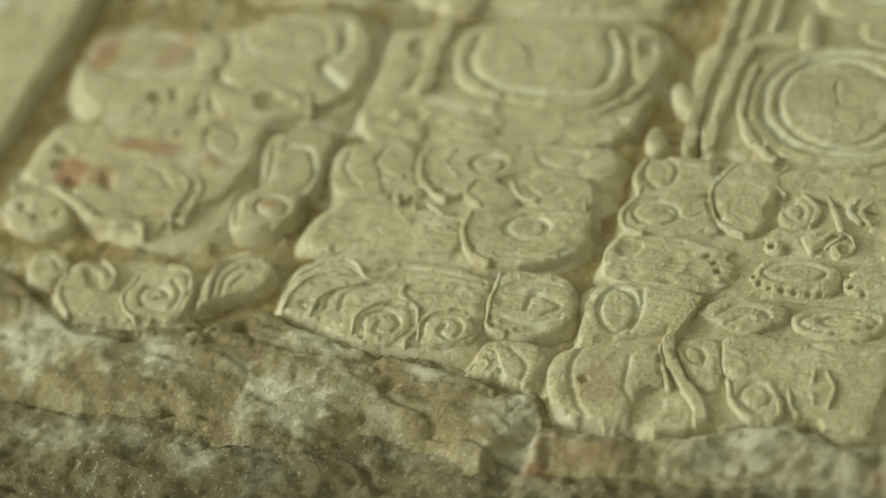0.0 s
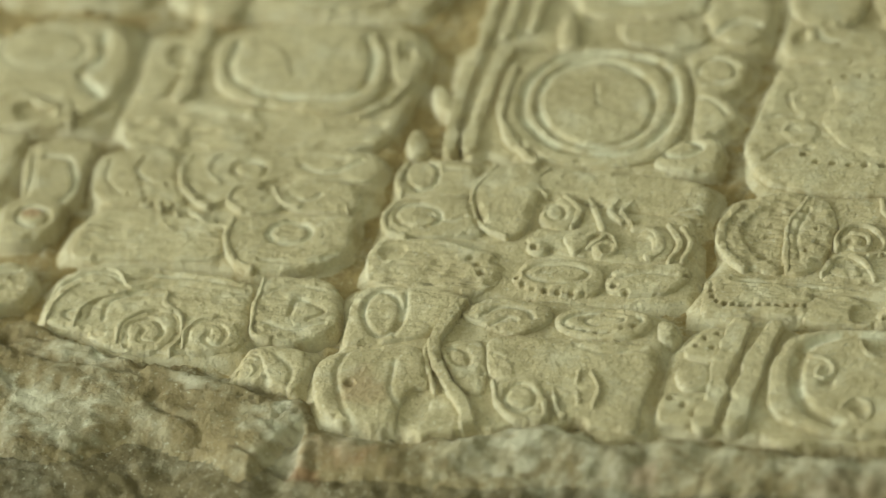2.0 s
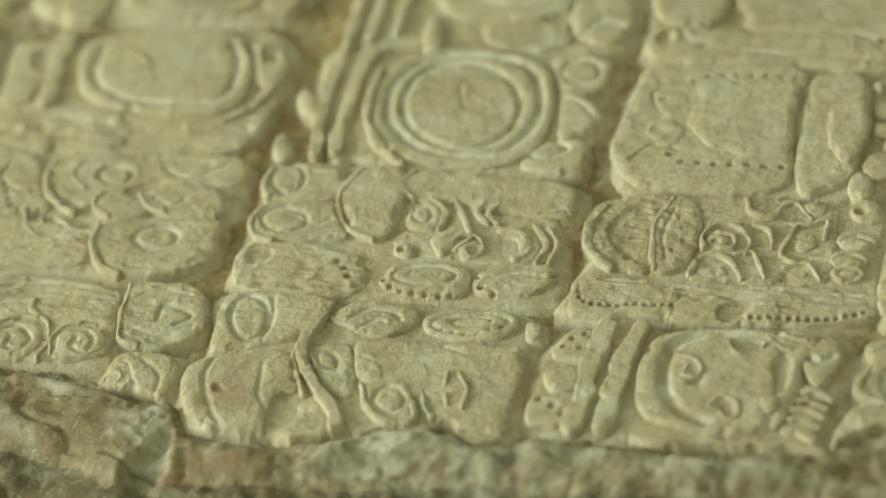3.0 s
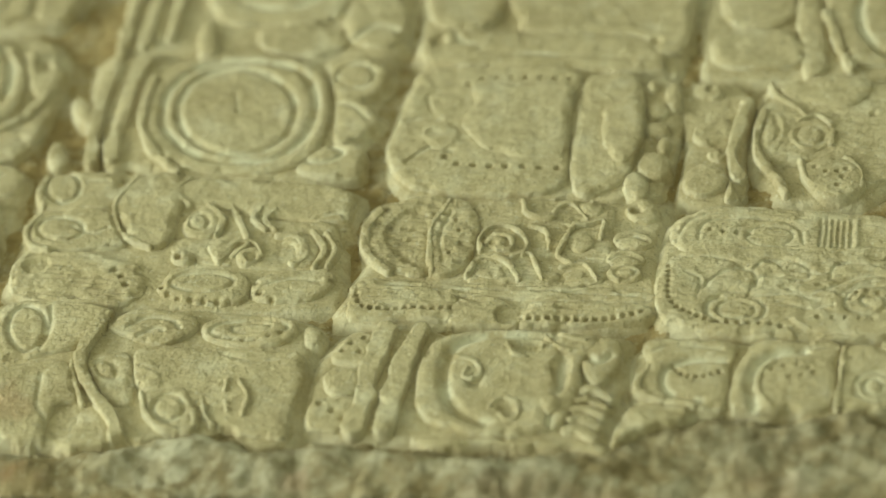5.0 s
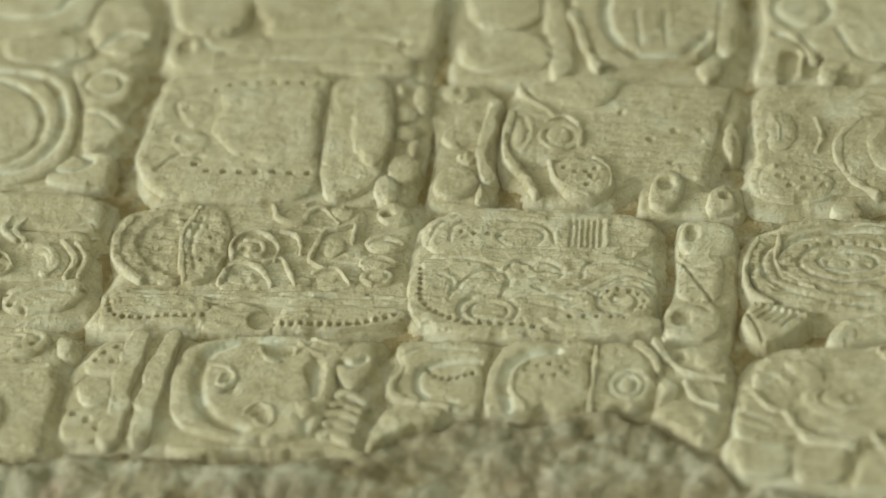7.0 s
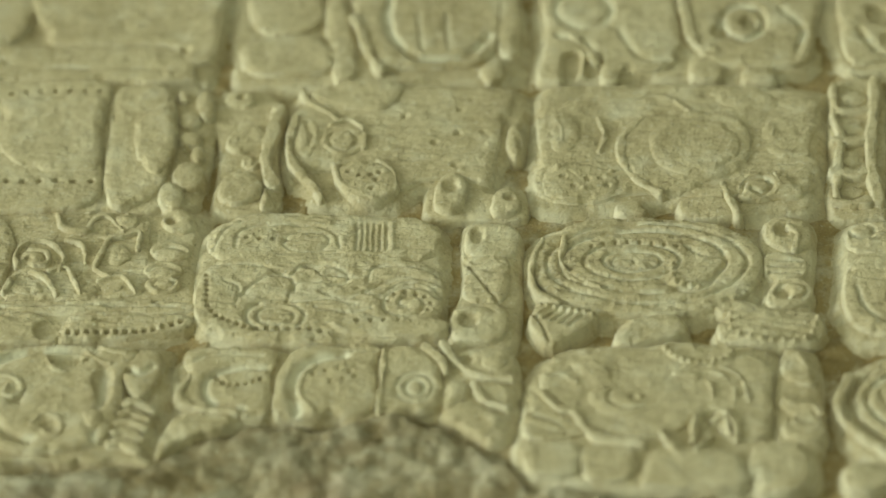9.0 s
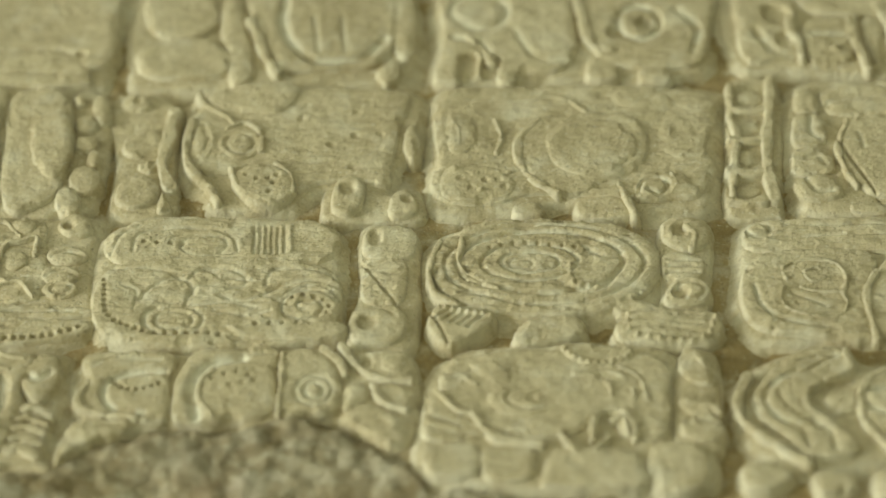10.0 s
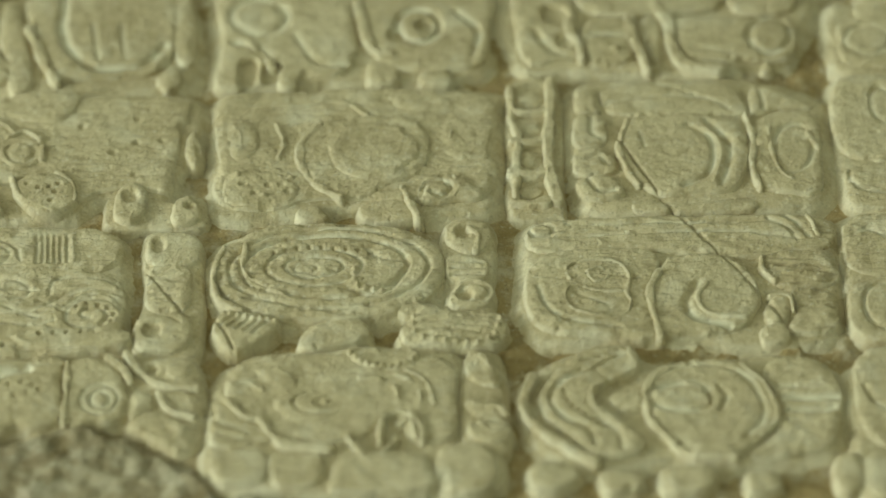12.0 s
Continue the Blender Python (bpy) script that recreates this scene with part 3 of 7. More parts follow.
glyph("glyph block of several fused rounded signs",
      shape("block", -2, (-370.9, -13.2, -353.1, -1.6, -335.2, -4.2, -313.3, 2.2, -261.2, 2.0, -254.6, -17.8, -255.4, -44.8, -259.2, -61.8, -287.9, -73.1, -299.1, -67.5, -359.2, -70.2, -367.9, -57.2, -362.3, -42.8, -368.9, -26.3)),
      shape("affix", 0, (-369.9, -12.4, -354.9, -3.3, -339.5, -7.6, -334.8, -21.7, -325.9, -36.0, -339.4, -39.6, -361.7, -37.9, -368.9, -24.9), dots(0.9, -2.2, 7, -349.3, -24.4, -342.2, -37.2, -337.6, -38.0, -330.6, -37.7), line(0.8, -0.9, -351.3, -10.6, -351.9, -19.8, -343.9, -27.1), line(0.8, -0.8, -364.0, -15.1, -362.7, -25.5, -353.2, -34.6), dots(0.9, -1.8, 2, -351.0, -34.3, -337.3, -26.9)),
      shape("main_sign", 0.1, (-336.3, -11.4, -326.0, -3.0, -261.0, 1.3, -256.3, -14.6, -274.1, -16.3, -296.6, -19.3, -302.3, -23.5, -308.9, -32.0, -317.2, -35.2, -326.8, -28.3, -333.9, -21.6), loop(1, -1.4, -299.7, -13.5, -300.6, -17.1, -305.0, -19.1, -310.2, -18.4, -313.4, -15.4, -312.5, -11.8, -308.1, -9.8, -302.8, -10.5), line(1, -1, -287.0, -9.1, -275.2, -13.0, -263.2, -5.2), line(0.8, -0.7, -296.8, -4.4, -283.5, -1.6, -268.6, -4.2)),
      band(1.5, 0.8, -333.2, -8.6, -334.0, -19.9, -328.2, -29.5, -317.0, -37.2),
      band(1.1, 0.6, -322.6, -7.2, -323.9, -16.1, -316.8, -24.1),
      shape("affix", 0.3, (-309.2, -31.0, -302.5, -22.9, -292.9, -26.4, -287.8, -34.5, -297.0, -39.2, -307.0, -37.5)),
      band(1.1, 0.7, -300.0, -23.2, -308.6, -25.8, -309.2, -33.7, -301.9, -38.5),
      shape("affix", 0.3, (-292.4, -24.9, -283.4, -16.5, -264.5, -17.4, -256.5, -26.5, -261.5, -34.3, -279.7, -35.1, -288.0, -31.2), line(0.8, -0.9, -287.0, -27.3, -279.2, -29.6, -273.5, -25.4)),
      band(1.1, 0.8, -294.4, -22.5, -288.6, -30.9, -280.7, -33.6),
      band(0.9, 0.6, -272.3, -25.6, -263.8, -28.5, -260.2, -34.1),
      shape("affix", -0.1, (-359.8, -43.1, -351.3, -39.9, -329.2, -41.6, -311.8, -42.6, -303.0, -58.1, -306.6, -66.0, -340.6, -69.2, -361.6, -70.2, -365.2, -56.8), scratches(-0.9, 10)),
      band(0.9, 0.5, -335.8, -40.5, -329.7, -50.2, -319.5, -54.5),
      band(0.9, 0.5, -328.5, -40.8, -322.6, -49.5, -310.5, -53.2),
      band(0.9, 0.5, -322.6, -40.0, -313.0, -47.5, -305.1, -48.4),
      shape("affix", 0.3, (-303.3, -44.8, -294.4, -40.2, -258.9, -35.2, -254.3, -44.6, -255.8, -58.0, -271.1, -68.7, -289.0, -70.0, -299.9, -61.7, -304.5, -51.7), scratches(-0.7, 9), loop(1.1, -1.6, -271.0, -47.6, -272.0, -52.5, -277.3, -55.2, -283.9, -54.2, -287.8, -50.0, -286.9, -45.1, -281.5, -42.4, -275.0, -43.5), line(1, -0.9, -285.8, -65.6, -269.9, -65.3, -255.8, -58.0)),
      band(1.5, 0.9, -303.8, -44.2, -303.4, -54.9, -296.4, -65.8, -288.3, -70.6))
glyph("glyph block with flowing scrolls and two spirals",
      shape("block", -2, (-363.7, -83.5, -348.7, -73.0, -320.3, -73.2, -286.6, -75.6, -281.4, -87.7, -277.3, -110.0, -282.1, -117.0, -326.4, -120.6, -343.1, -113.0, -359.1, -108.9)),
      shape("main_sign", -0.1, (-362.0, -84.9, -348.3, -73.9, -320.1, -73.9, -287.5, -77.0, -282.1, -91.0, -279.4, -110.3, -286.9, -116.2, -326.9, -119.1, -343.4, -112.1, -359.5, -108.0, -362.4, -93.2), scratches(-0.8, 8), line(0.8, -1.2, -365.6, -87.7, -360.6, -79.0, -350.1, -75.5, -336.8, -79.6, -326.8, -80.1), line(0.8, -1.1, -361.6, -92.1, -356.3, -84.0, -346.4, -79.0, -334.5, -84.5), line(0.8, -1, -335.4, -83.3, -323.4, -77.6, -304.6, -78.2, -287.2, -80.8), line(0.8, -1, -330.9, -89.2, -317.2, -82.0, -297.7, -83.7), line(0.8, -1, -336.8, -105.0, -337.5, -96.7, -330.5, -90.4, -316.9, -88.1), loop(0.7, -1.2, -346.3, -103.2, -346.6, -105.0, -348.5, -106.1, -351.0, -105.7, -352.5, -104.1, -352.3, -102.2, -350.3, -101.2, -347.9, -101.6), line(0.7, -0.9, -342.6, -104.9, -343.3, -96.9, -337.8, -89.6)),
      band(0.9, 0.5, -358.7, -107.6, -358.2, -96.5, -353.5, -87.9, -343.4, -85.8),
      band(0.9, 0.5, -346.9, -110.3, -347.2, -100.7, -343.1, -94.2, -333.4, -88.9),
      band(0.9, 0.4, -349.7, -76.5, -339.9, -77.4, -332.3, -85.5, -322.3, -80.7),
      shape("scroll", 0.4, (-327.5, -114.4, -327.8, -104.3, -318.4, -98.0, -309.2, -99.9, -305.7, -110.5, -309.0, -118.0, -322.2, -119.3), line(0.8, -1.5, -322.7, -116.9, -325.3, -107.7, -317.9, -102.8, -311.1, -108.2, -312.4, -114.7, -318.6, -114.1, -318.3, -109.2)),
      band(1.2, 0.8, -327.6, -116.0, -328.3, -105.9, -321.7, -98.5, -311.4, -97.0),
      shape("scroll", 0.4, (-303.0, -112.3, -303.7, -103.9, -297.2, -99.7, -284.9, -101.0, -280.7, -109.9, -286.9, -116.2, -297.7, -117.8), line(0.8, -1.5, -299.7, -113.4, -300.7, -105.3, -292.9, -102.2, -286.3, -107.6, -287.6, -114.1, -293.2, -112.4, -292.7, -107.3)),
      band(1.1, 0.8, -300.1, -116.0, -302.7, -106.9, -297.2, -99.7, -287.5, -99.8),
      shape("affix", 0.3, (-314.4, -90.0, -305.2, -83.2, -288.4, -83.9, -282.5, -91.1, -283.1, -99.5, -297.3, -99.4, -307.4, -99.9), scratches(-1, 7)),
      band(1.2, 0.7, -316.0, -88.0, -315.0, -93.3, -306.8, -99.5, -303.1, -110.1, -304.9, -118.0),
      shape("affix", 0.3, (-281.7, -78.1, -269.8, -72.5, -255.2, -74.2, -248.1, -86.0, -247.4, -98.6, -260.6, -107.5, -274.4, -106.4, -280.4, -94.0), scratches(-1.3, 6), line(0.9, -1.2, -265.6, -93.7, -264.5, -85.2, -253.3, -90.0, -257.7, -95.7), line(0.7, -0.8, -277.4, -83.9, -270.3, -78.0, -256.3, -79.2), line(0.7, -0.8, -274.5, -99.5, -262.8, -100.9, -250.9, -95.9)),
      band(1.3, 0.6, -280.6, -76.6, -280.2, -90.8, -276.7, -105.2, -269.1, -107.5))
glyph("small worn sign above the fracture",
      sign("block", -263.4, -122.7, 13.7, 13.2, 5, -1.6),
      sign("main_sign", -263.4, -122.7, 13.8, 13.2, 3, -0.8, ring(1.2, -1.6, -274, -124.4, 5.8, 5.6), dome(-1.2, -274.8, -125.2, 3.8, 3.2), line(0.9, -0.9, -280, -116.7, -271.1, -116.3, -266.5, -123.3, -262.5, -128.8), line(0.9, -0.7, -265.2, -113.8, -256, -121.7, -254.2, -133.7)))
glyph("glyph block with concentric rings and two side bars",
      shape("block", -2.4, (-242.8, 69.4, -212.9, 73.2, -153.2, 77.8, -127.9, 75.8, -124.0, 64.0, -128.0, 48.9, -121.6, 39.7, -127.3, 22.7, -123.0, 8.9, -146.1, 1.9, -187.8, 1.8, -207.3, 6.7, -216.0, 9.2, -223.9, 8.4)),
      shape("main_sign", 0, (-215.5, 55.6, -209.3, 68.1, -189.9, 75.3, -164.3, 75.4, -150.3, 66.9, -142.4, 48.2, -141.4, 27.5, -146.9, 11.9, -159.3, 5.3, -183.9, 4.2, -200.0, 9.4, -212.3, 24.1, -215.9, 41.3), loop(1.7, -1.7, -207.2, 56.4, -199.6, 67.1, -182.0, 71.6, -162.7, 68.7, -152.2, 57.2, -147.6, 40.7, -150.1, 23.9, -161.0, 12.6, -180.9, 10.6, -195.9, 17.7, -206.5, 29.9, -209.8, 45.4), loop(1.5, -1.3, -155.6, 42.1, -158.2, 23.2, -172.7, 14.2, -190.9, 20.0, -202.4, 37.6, -200.2, 56.9, -185.4, 66.3, -166.8, 60.0), line(0.8, -0.6, -182.3, 51.5, -178.4, 39.6)),
      band(2, 0.6, -217.5, 59.0, -216.9, 35.9, -208.8, 16.8, -194.7, 3.8),
      band(3.3, 0.1, -224.8, 71.4, -225.5, 47.5, -224.6, 26.4, -222.7, 9.2),
      band(3, -0.2, -235.4, 75.6, -235.7, 50.2, -234.6, 32.5, -230.6, 7.8),
      shape("affix", -0.6, (-247.6, 41.9, -244.1, 46.5, -235.9, 37.3, -235.5, 28.9, -241.5, 31.8)),
      shape("affix", -1.2, (-249.7, 12.8, -246.7, 19.4, -239.2, 6.9, -245.0, 2.9)),
      shape("affix", -0.3, (-149.7, 72.4, -139.1, 76.9, -125.4, 72.8, -124.8, 56.9, -129.8, 50.8, -122.0, 39.7, -126.4, 28.9, -136.8, 25.2, -140.6, 48.4), loop(1.1, -1, -128.4, 65.4, -129.6, 60.3, -134.5, 57.7, -140.3, 59.3, -143.7, 64.0, -142.5, 69.1, -137.5, 71.7, -131.7, 70.1), line(1, -0.9, -139.8, 48.5, -132.3, 45.7, -126.4, 39.3)),
      shape("affix", -0.1, (-147.0, 6.5, -145.4, 13.4, -138.4, 22.3, -125.3, 23.6, -121.8, 7.7, -132.0, 3.3), line(1.2, -1.6, -144.5, 11.5, -137.2, 11.9, -131.6, 17.5, -136.8, 21.1)))
glyph("glyph block of a profile head above dotted plates",
      shape("block", -2.2, (-245.9, -4.0, -224.5, 2.2, -192.6, 2.7, -126.6, -0.8, -120.5, -20.6, -121.2, -43.2, -117.9, -65.5, -160.4, -72.1, -195.5, -71.9, -240.4, -70.1, -243.6, -53.1, -244.6, -34.1, -244.0, -20.1)),
      shape("affix", 0.1, (-245.5, -5.3, -235.5, 0.4, -218.7, -0.6, -213.5, -6.9, -213.7, -19.0, -231.8, -21.2, -243.5, -20.4), loop(0.9, -1.3, -230.1, -9.2, -230.4, -15.5, -234.4, -18.4, -239.8, -16.4, -243.5, -10.6, -243.3, -4.3, -239.2, -1.3, -233.7, -3.3), line(0.8, -0.7, -229.4, -5.1, -220.0, -5.8)),
      band(1.61, 0.41, -244.5, -4.6, -245.5, -13.5, -242.1, -20.5),
      shape("affix", 0.1, (-243.2, -33.3, -240.0, -24.7, -216.0, -20.6, -206.8, -36.1, -207.6, -41.4, -234.0, -45.5, -242.8, -41.9), loop(0.9, -1.2, -222.8, -32.9, -224.2, -37.7, -229.9, -40.2, -236.6, -39.0, -240.5, -34.7, -239.2, -29.9, -233.5, -27.3, -226.7, -28.6), line(0.8, -0.9, -227.7, -31.7, -218.9, -34.8, -214.1, -31.6)),
      band(1.61, 0.41, -241.5, -25.8, -244.7, -35.2, -241.7, -42.4, -234.0, -45.5),
      shape("affix", 0.4, (-212.0, -10.1, -207.4, -1.5, -194.2, 1.8, -187.7, -11.0, -188.3, -21.0, -187.6, -34.1, -192.5, -41.1, -203.8, -36.5, -212.9, -20.2)),
      band(1.49, 0.61, -208.6, -2.3, -213.8, -18.7, -206.6, -34.5, -194.8, -40.7),
      shape("main_sign", 0, (-189.2, -1.7, -167.3, 1.1, -126.1, -3.1, -121.6, -17.4, -126.4, -21.8, -150.8, -21.1, -169.5, -17.4, -185.5, -16.1, -192.1, -9.8), line(0.8, -0.8, -133.3, -20.3, -125.1, -17.8, -121.9, -22.3)),
      band(1.3, 0.5, -188.0, -0.9, -191.9, -8.7, -185.1, -16.1),
      shape("snout", 0.5, (-185.1, -24.7, -178.6, -16.7, -171.7, -21.0, -170.6, -31.0, -176.3, -34.9, -183.6, -32.4), loop(0.8, -0.8, -175.5, -25.6, -175.7, -28.9, -177.8, -30.5, -180.6, -29.4, -182.5, -26.4, -182.2, -23.1, -180.1, -21.5, -177.3, -22.6)),
      band(1.38, 0.68, -177.5, -15.9, -170.5, -23.2, -171.2, -33.0),
      shape("affix", -0.8, (-169.1, -19.0, -150.8, -21.1, -126.2, -22.8, -122.7, -43.4, -135.7, -47.9, -161.7, -49.1, -185.2, -43.6, -184.2, -34.4, -170.3, -32.3)),
      band(1.26, 0.54, -167.5, -16.2, -161.7, -27.5, -157.5, -37.4, -161.4, -44.9),
      band(1.15, 0.54, -156.9, -15.8, -158.2, -22.5, -152.7, -27.8),
      band(1.15, 0.48, -150.8, -16.5, -153.7, -22.7, -148.7, -28.1),
      shape("bead", 0.4, (-176.3, -45.2, -177.0, -47.8, -179.8, -49.2, -183.1, -48.5, -185.0, -46.2, -184.3, -43.6, -181.5, -42.2, -178.2, -42.9), dots(1.2, -2, 1, -181.8, -46.5)),
      shape("bead", 0.5, (-172.9, -39.7, -168.4, -35.3, -162.3, -41.2, -165.8, -48.6)),
      shape("bead", 0.5, (-160.5, -44.8, -155.4, -38.8, -150.0, -44.7, -156.8, -49.3), hollow(-2, -157.0, -43.2, -153.3, -42.1, -153.2, -46.0, -155.8, -46.3)),
      band(1.15, 0.54, -164.7, -41.4, -161.5, -36.2, -154.9, -36.5, -151.1, -43.2),
      shape("affix", 0.2, (-145.4, -39.4, -142.4, -28.7, -134.4, -29.8, -129.2, -38.3, -131.3, -46.2, -141.6, -46.0), hollow(-3.2, -148.5, -38.1, -140.8, -35.7, -138.2, -43.1, -145.0, -45.7)),
      band(1.84, 0.68, -146.7, -31.1, -138.5, -32.2, -134.2, -41.4, -138.4, -45.7),
      band(1.38, 0.48, -133.8, -27.8, -127.7, -37.5, -129.9, -46.7),
      band(1.26, 0.41, -127.9, -29.5, -123.8, -37.1, -124.8, -46.1),
      shape("plate", -0.4, (-243.9, -50.5, -225.2, -44.6, -201.7, -48.6, -190.1, -57.0, -195.3, -70.9, -221.5, -73.8, -241.7, -69.0), scratches(-1.6, 8), dots(1.1, -3, 3, -204.7, -54.1, -200.5, -58.1, -198.4, -62.4), hollow(-1.2, -241.0, -52.8, -232.9, -49.3, -232.0, -56.7, -238.2, -58.3)),
      shape("plate", 0.1, (-185.4, -59.7, -180.6, -52.8, -156.6, -52.1, -151.0, -65.4, -160.8, -70.2, -178.6, -69.1, -185.4, -64.8), dots(1, -3, 9, -185.8, -59.1, -182.6, -65.7, -176.0, -69.1, -167.5, -69.7, -152.9, -69.1), loop(0.8, -0.9, -157.8, -58.6, -160.4, -62.4, -168.3, -64.8, -177.0, -64.2, -181.3, -61.1, -178.8, -57.3, -170.8, -54.9, -162.1, -55.5)),
      shape("plate", 0.1, (-150.8, -59.7, -143.5, -52.0, -124.9, -48.0, -120.5, -55.8, -127.1, -65.0, -146.8, -67.1), dots(1, -3, 9, -149.3, -58.9, -146.1, -64.9, -137.7, -67.4, -127.4, -65.3, -120.8, -60.5, -122.7, -49.1), line(0.8, -0.8, -144.2, -58.4, -136.3, -55.0, -125.4, -55.1)))
glyph("glyph block of a jawed head with curling strokes",
      shape("block", -2.2, (-246.4, -76.5, -222.1, -71.6, -203.0, -76.8, -169.1, -72.1, -127.1, -75.8, -121.4, -89.9, -119.2, -119.5, -120.0, -138.5, -141.1, -149.7, -181.5, -155.5, -212.4, -151.2, -233.7, -144.9, -245.4, -131.4, -246.5, -113.3, -240.3, -104.3)),
      shape("affix", 0, (-242.8, -77.4, -226.2, -73.0, -202.4, -74.8, -202.8, -85.2, -208.4, -96.7, -220.2, -101.7, -239.0, -105.1, -242.9, -94.4), loop(1.1, -1.3, -222.9, -87.5, -222.8, -95.8, -226.9, -99.7, -233.0, -97.0, -237.5, -89.1, -237.8, -80.7, -233.6, -76.7, -227.4, -79.5), line(1, -1.1, -223.7, -77.2, -221.0, -88.8, -221.9, -98.8), scratches(-0.6, 6)),
      shape("affix", 0, (-233.7, -108.2, -217.4, -103.9, -208.1, -107.4, -202.5, -123.4, -208.6, -127.1, -210.3, -136.2, -209.1, -146.4, -216.0, -150.1, -227.4, -147.7, -238.1, -141.0, -244.7, -131.3, -246.5, -117.0), line(1.2, -0.9, -236.5, -109.7, -238.1, -121.5, -231.6, -137.2, -223.3, -147.2), dots(2, -1.6, 1, -231.3, -126.7), line(1, -0.7, -218.0, -113.1, -215.9, -127.9, -210.3, -136.2), stain(0.25, -227.5, -129.3, 8.4, 8.7)),
      shape("affix", -0.8, (-199.4, -129.0, -190.7, -129.4, -184.4, -144.8, -191.5, -157.3, -202.2, -157.2, -202.3, -145.5, -199.5, -136.4)),
      band(2.6, 0.9, -201.6, -77.9, -203.9, -89.4, -205.5, -101.0, -202.7, -111.9, -194.8, -122.5, -186.2, -133.3, -182.5, -142.3, -173.5, -149.9),
      band(1.2, 0.3, -206.1, -101.0, -207.9, -106.5, -205.2, -114.6, -199.8, -126.0),
      shape("affix", 0.2, (-198.3, -81.6, -190.1, -75.4, -176.9, -75.8, -166.8, -79.6, -169.0, -87.9, -178.7, -93.9, -189.3, -90.8, -198.9, -86.9), line(0.8, -1, -192.1, -86.2, -186.6, -80.6, -177.3, -80.8, -172.7, -85.2), line(0.8, -0.9, -187.3, -90.3, -181.9, -85.7, -178.3, -87.1), scratches(-0.8, 5)),
      shape("affix", 0.2, (-165.2, -83.2, -161.0, -78.4, -146.5, -75.8, -131.1, -77.2, -128.1, -84.5, -136.4, -91.0, -151.1, -92.0, -161.4, -88.9), loop(0.8, -1.1, -131.7, -81.9, -135.2, -85.9, -145.1, -88.6, -155.8, -88.3, -161.0, -85.2, -157.6, -81.1, -147.6, -78.4, -136.9, -78.8), loop(0.7, -1, -138.3, -82.0, -140.1, -83.9, -145.3, -85.2, -150.8, -85.1, -153.4, -83.7, -151.6, -81.8, -146.4, -80.4, -140.9, -80.6), dots(0.8, -1.4, 6, -156.4, -88.3, -145.3, -89.5, -133.7, -84.5)),
      shape("affix", 0, (-125.9, -81.2, -122.0, -79.6, -118.0, -83.4, -118.7, -89.6, -123.8, -88.6)),
      shape("main_sign", -0.3, (-186.7, -100.4, -178.7, -93.9, -155.0, -93.7, -125.4, -92.7, -120.6, -107.8, -121.9, -125.7, -121.2, -137.8, -133.8, -137.3, -144.6, -135.7, -156.0, -123.8, -168.7, -123.9, -180.7, -114.8), line(1, -0.7, -153.3, -96.5, -140.7, -99.6, -127.0, -95.0)),
      shape("affix", -0.1, (-202.8, -102.8, -189.5, -98.2, -183.4, -112.1, -181.5, -123.9, -189.0, -124.2, -198.9, -112.4), loop(0.9, -1.1, -199.4, -104.3, -193.6, -104.8, -190.7, -111.5, -196.3, -110.6)),
      shape("affix", 0.2, (-185.5, -102.7, -177.4, -102.9, -170.5, -112.1, -172.8, -116.3, -181.0, -116.3), line(0.8, -0.8, -182.0, -105.9, -175.0, -108.1, -171.4, -113.7)),
      shape("eye", 0.3, (-177.6, -118.6, -164.5, -115.3, -158.8, -121.2, -155.5, -134.1, -160.9, -137.6, -170.8, -132.1, -177.4, -124.9), loop(1, -1, -160.6, -125.9, -161.1, -130.5, -164.7, -132.8, -169.3, -131.5, -172.1, -127.2, -171.6, -122.5, -168.0, -120.2, -163.4, -121.6)),
      band(1.5, 0.9, -179.2, -119.1, -175.0, -128.5, -168.6, -134.8, -160.7, -138.5, -155.7, -135.0, -157.2, -127.5),
      band(1.1, 0.7, -158.0, -117.5, -154.5, -121.3, -153.2, -128.2, -148.9, -133.6),
      band(1.3, 0.7, -143.3, -111.1, -138.9, -118.9, -138.9, -128.3),
      band(1.1, 0.6, -148.2, -111.0, -146.9, -119.8, -144.2, -127.2),
      shape("teeth", -0.9, (-156.7, -114.4, -140.2, -110.7, -135.2, -133.1, -144.3, -137.1, -151.4, -132.1), hollow(-3.4, -153.8, -114.1, -150.2, -113.1, -147.5, -119.9, -146.9, -126.3, -150.9, -123.8), hollow(-2.5, -150.8, -134.4, -145.3, -132.9, -147.5, -141.0)),
      shape("fragment", -0.6, (-148.5, -152.0, -143.0, -142.2, -131.7, -146.0, -128.8, -151.9, -141.9, -159.2), scratches(-2, 9)))
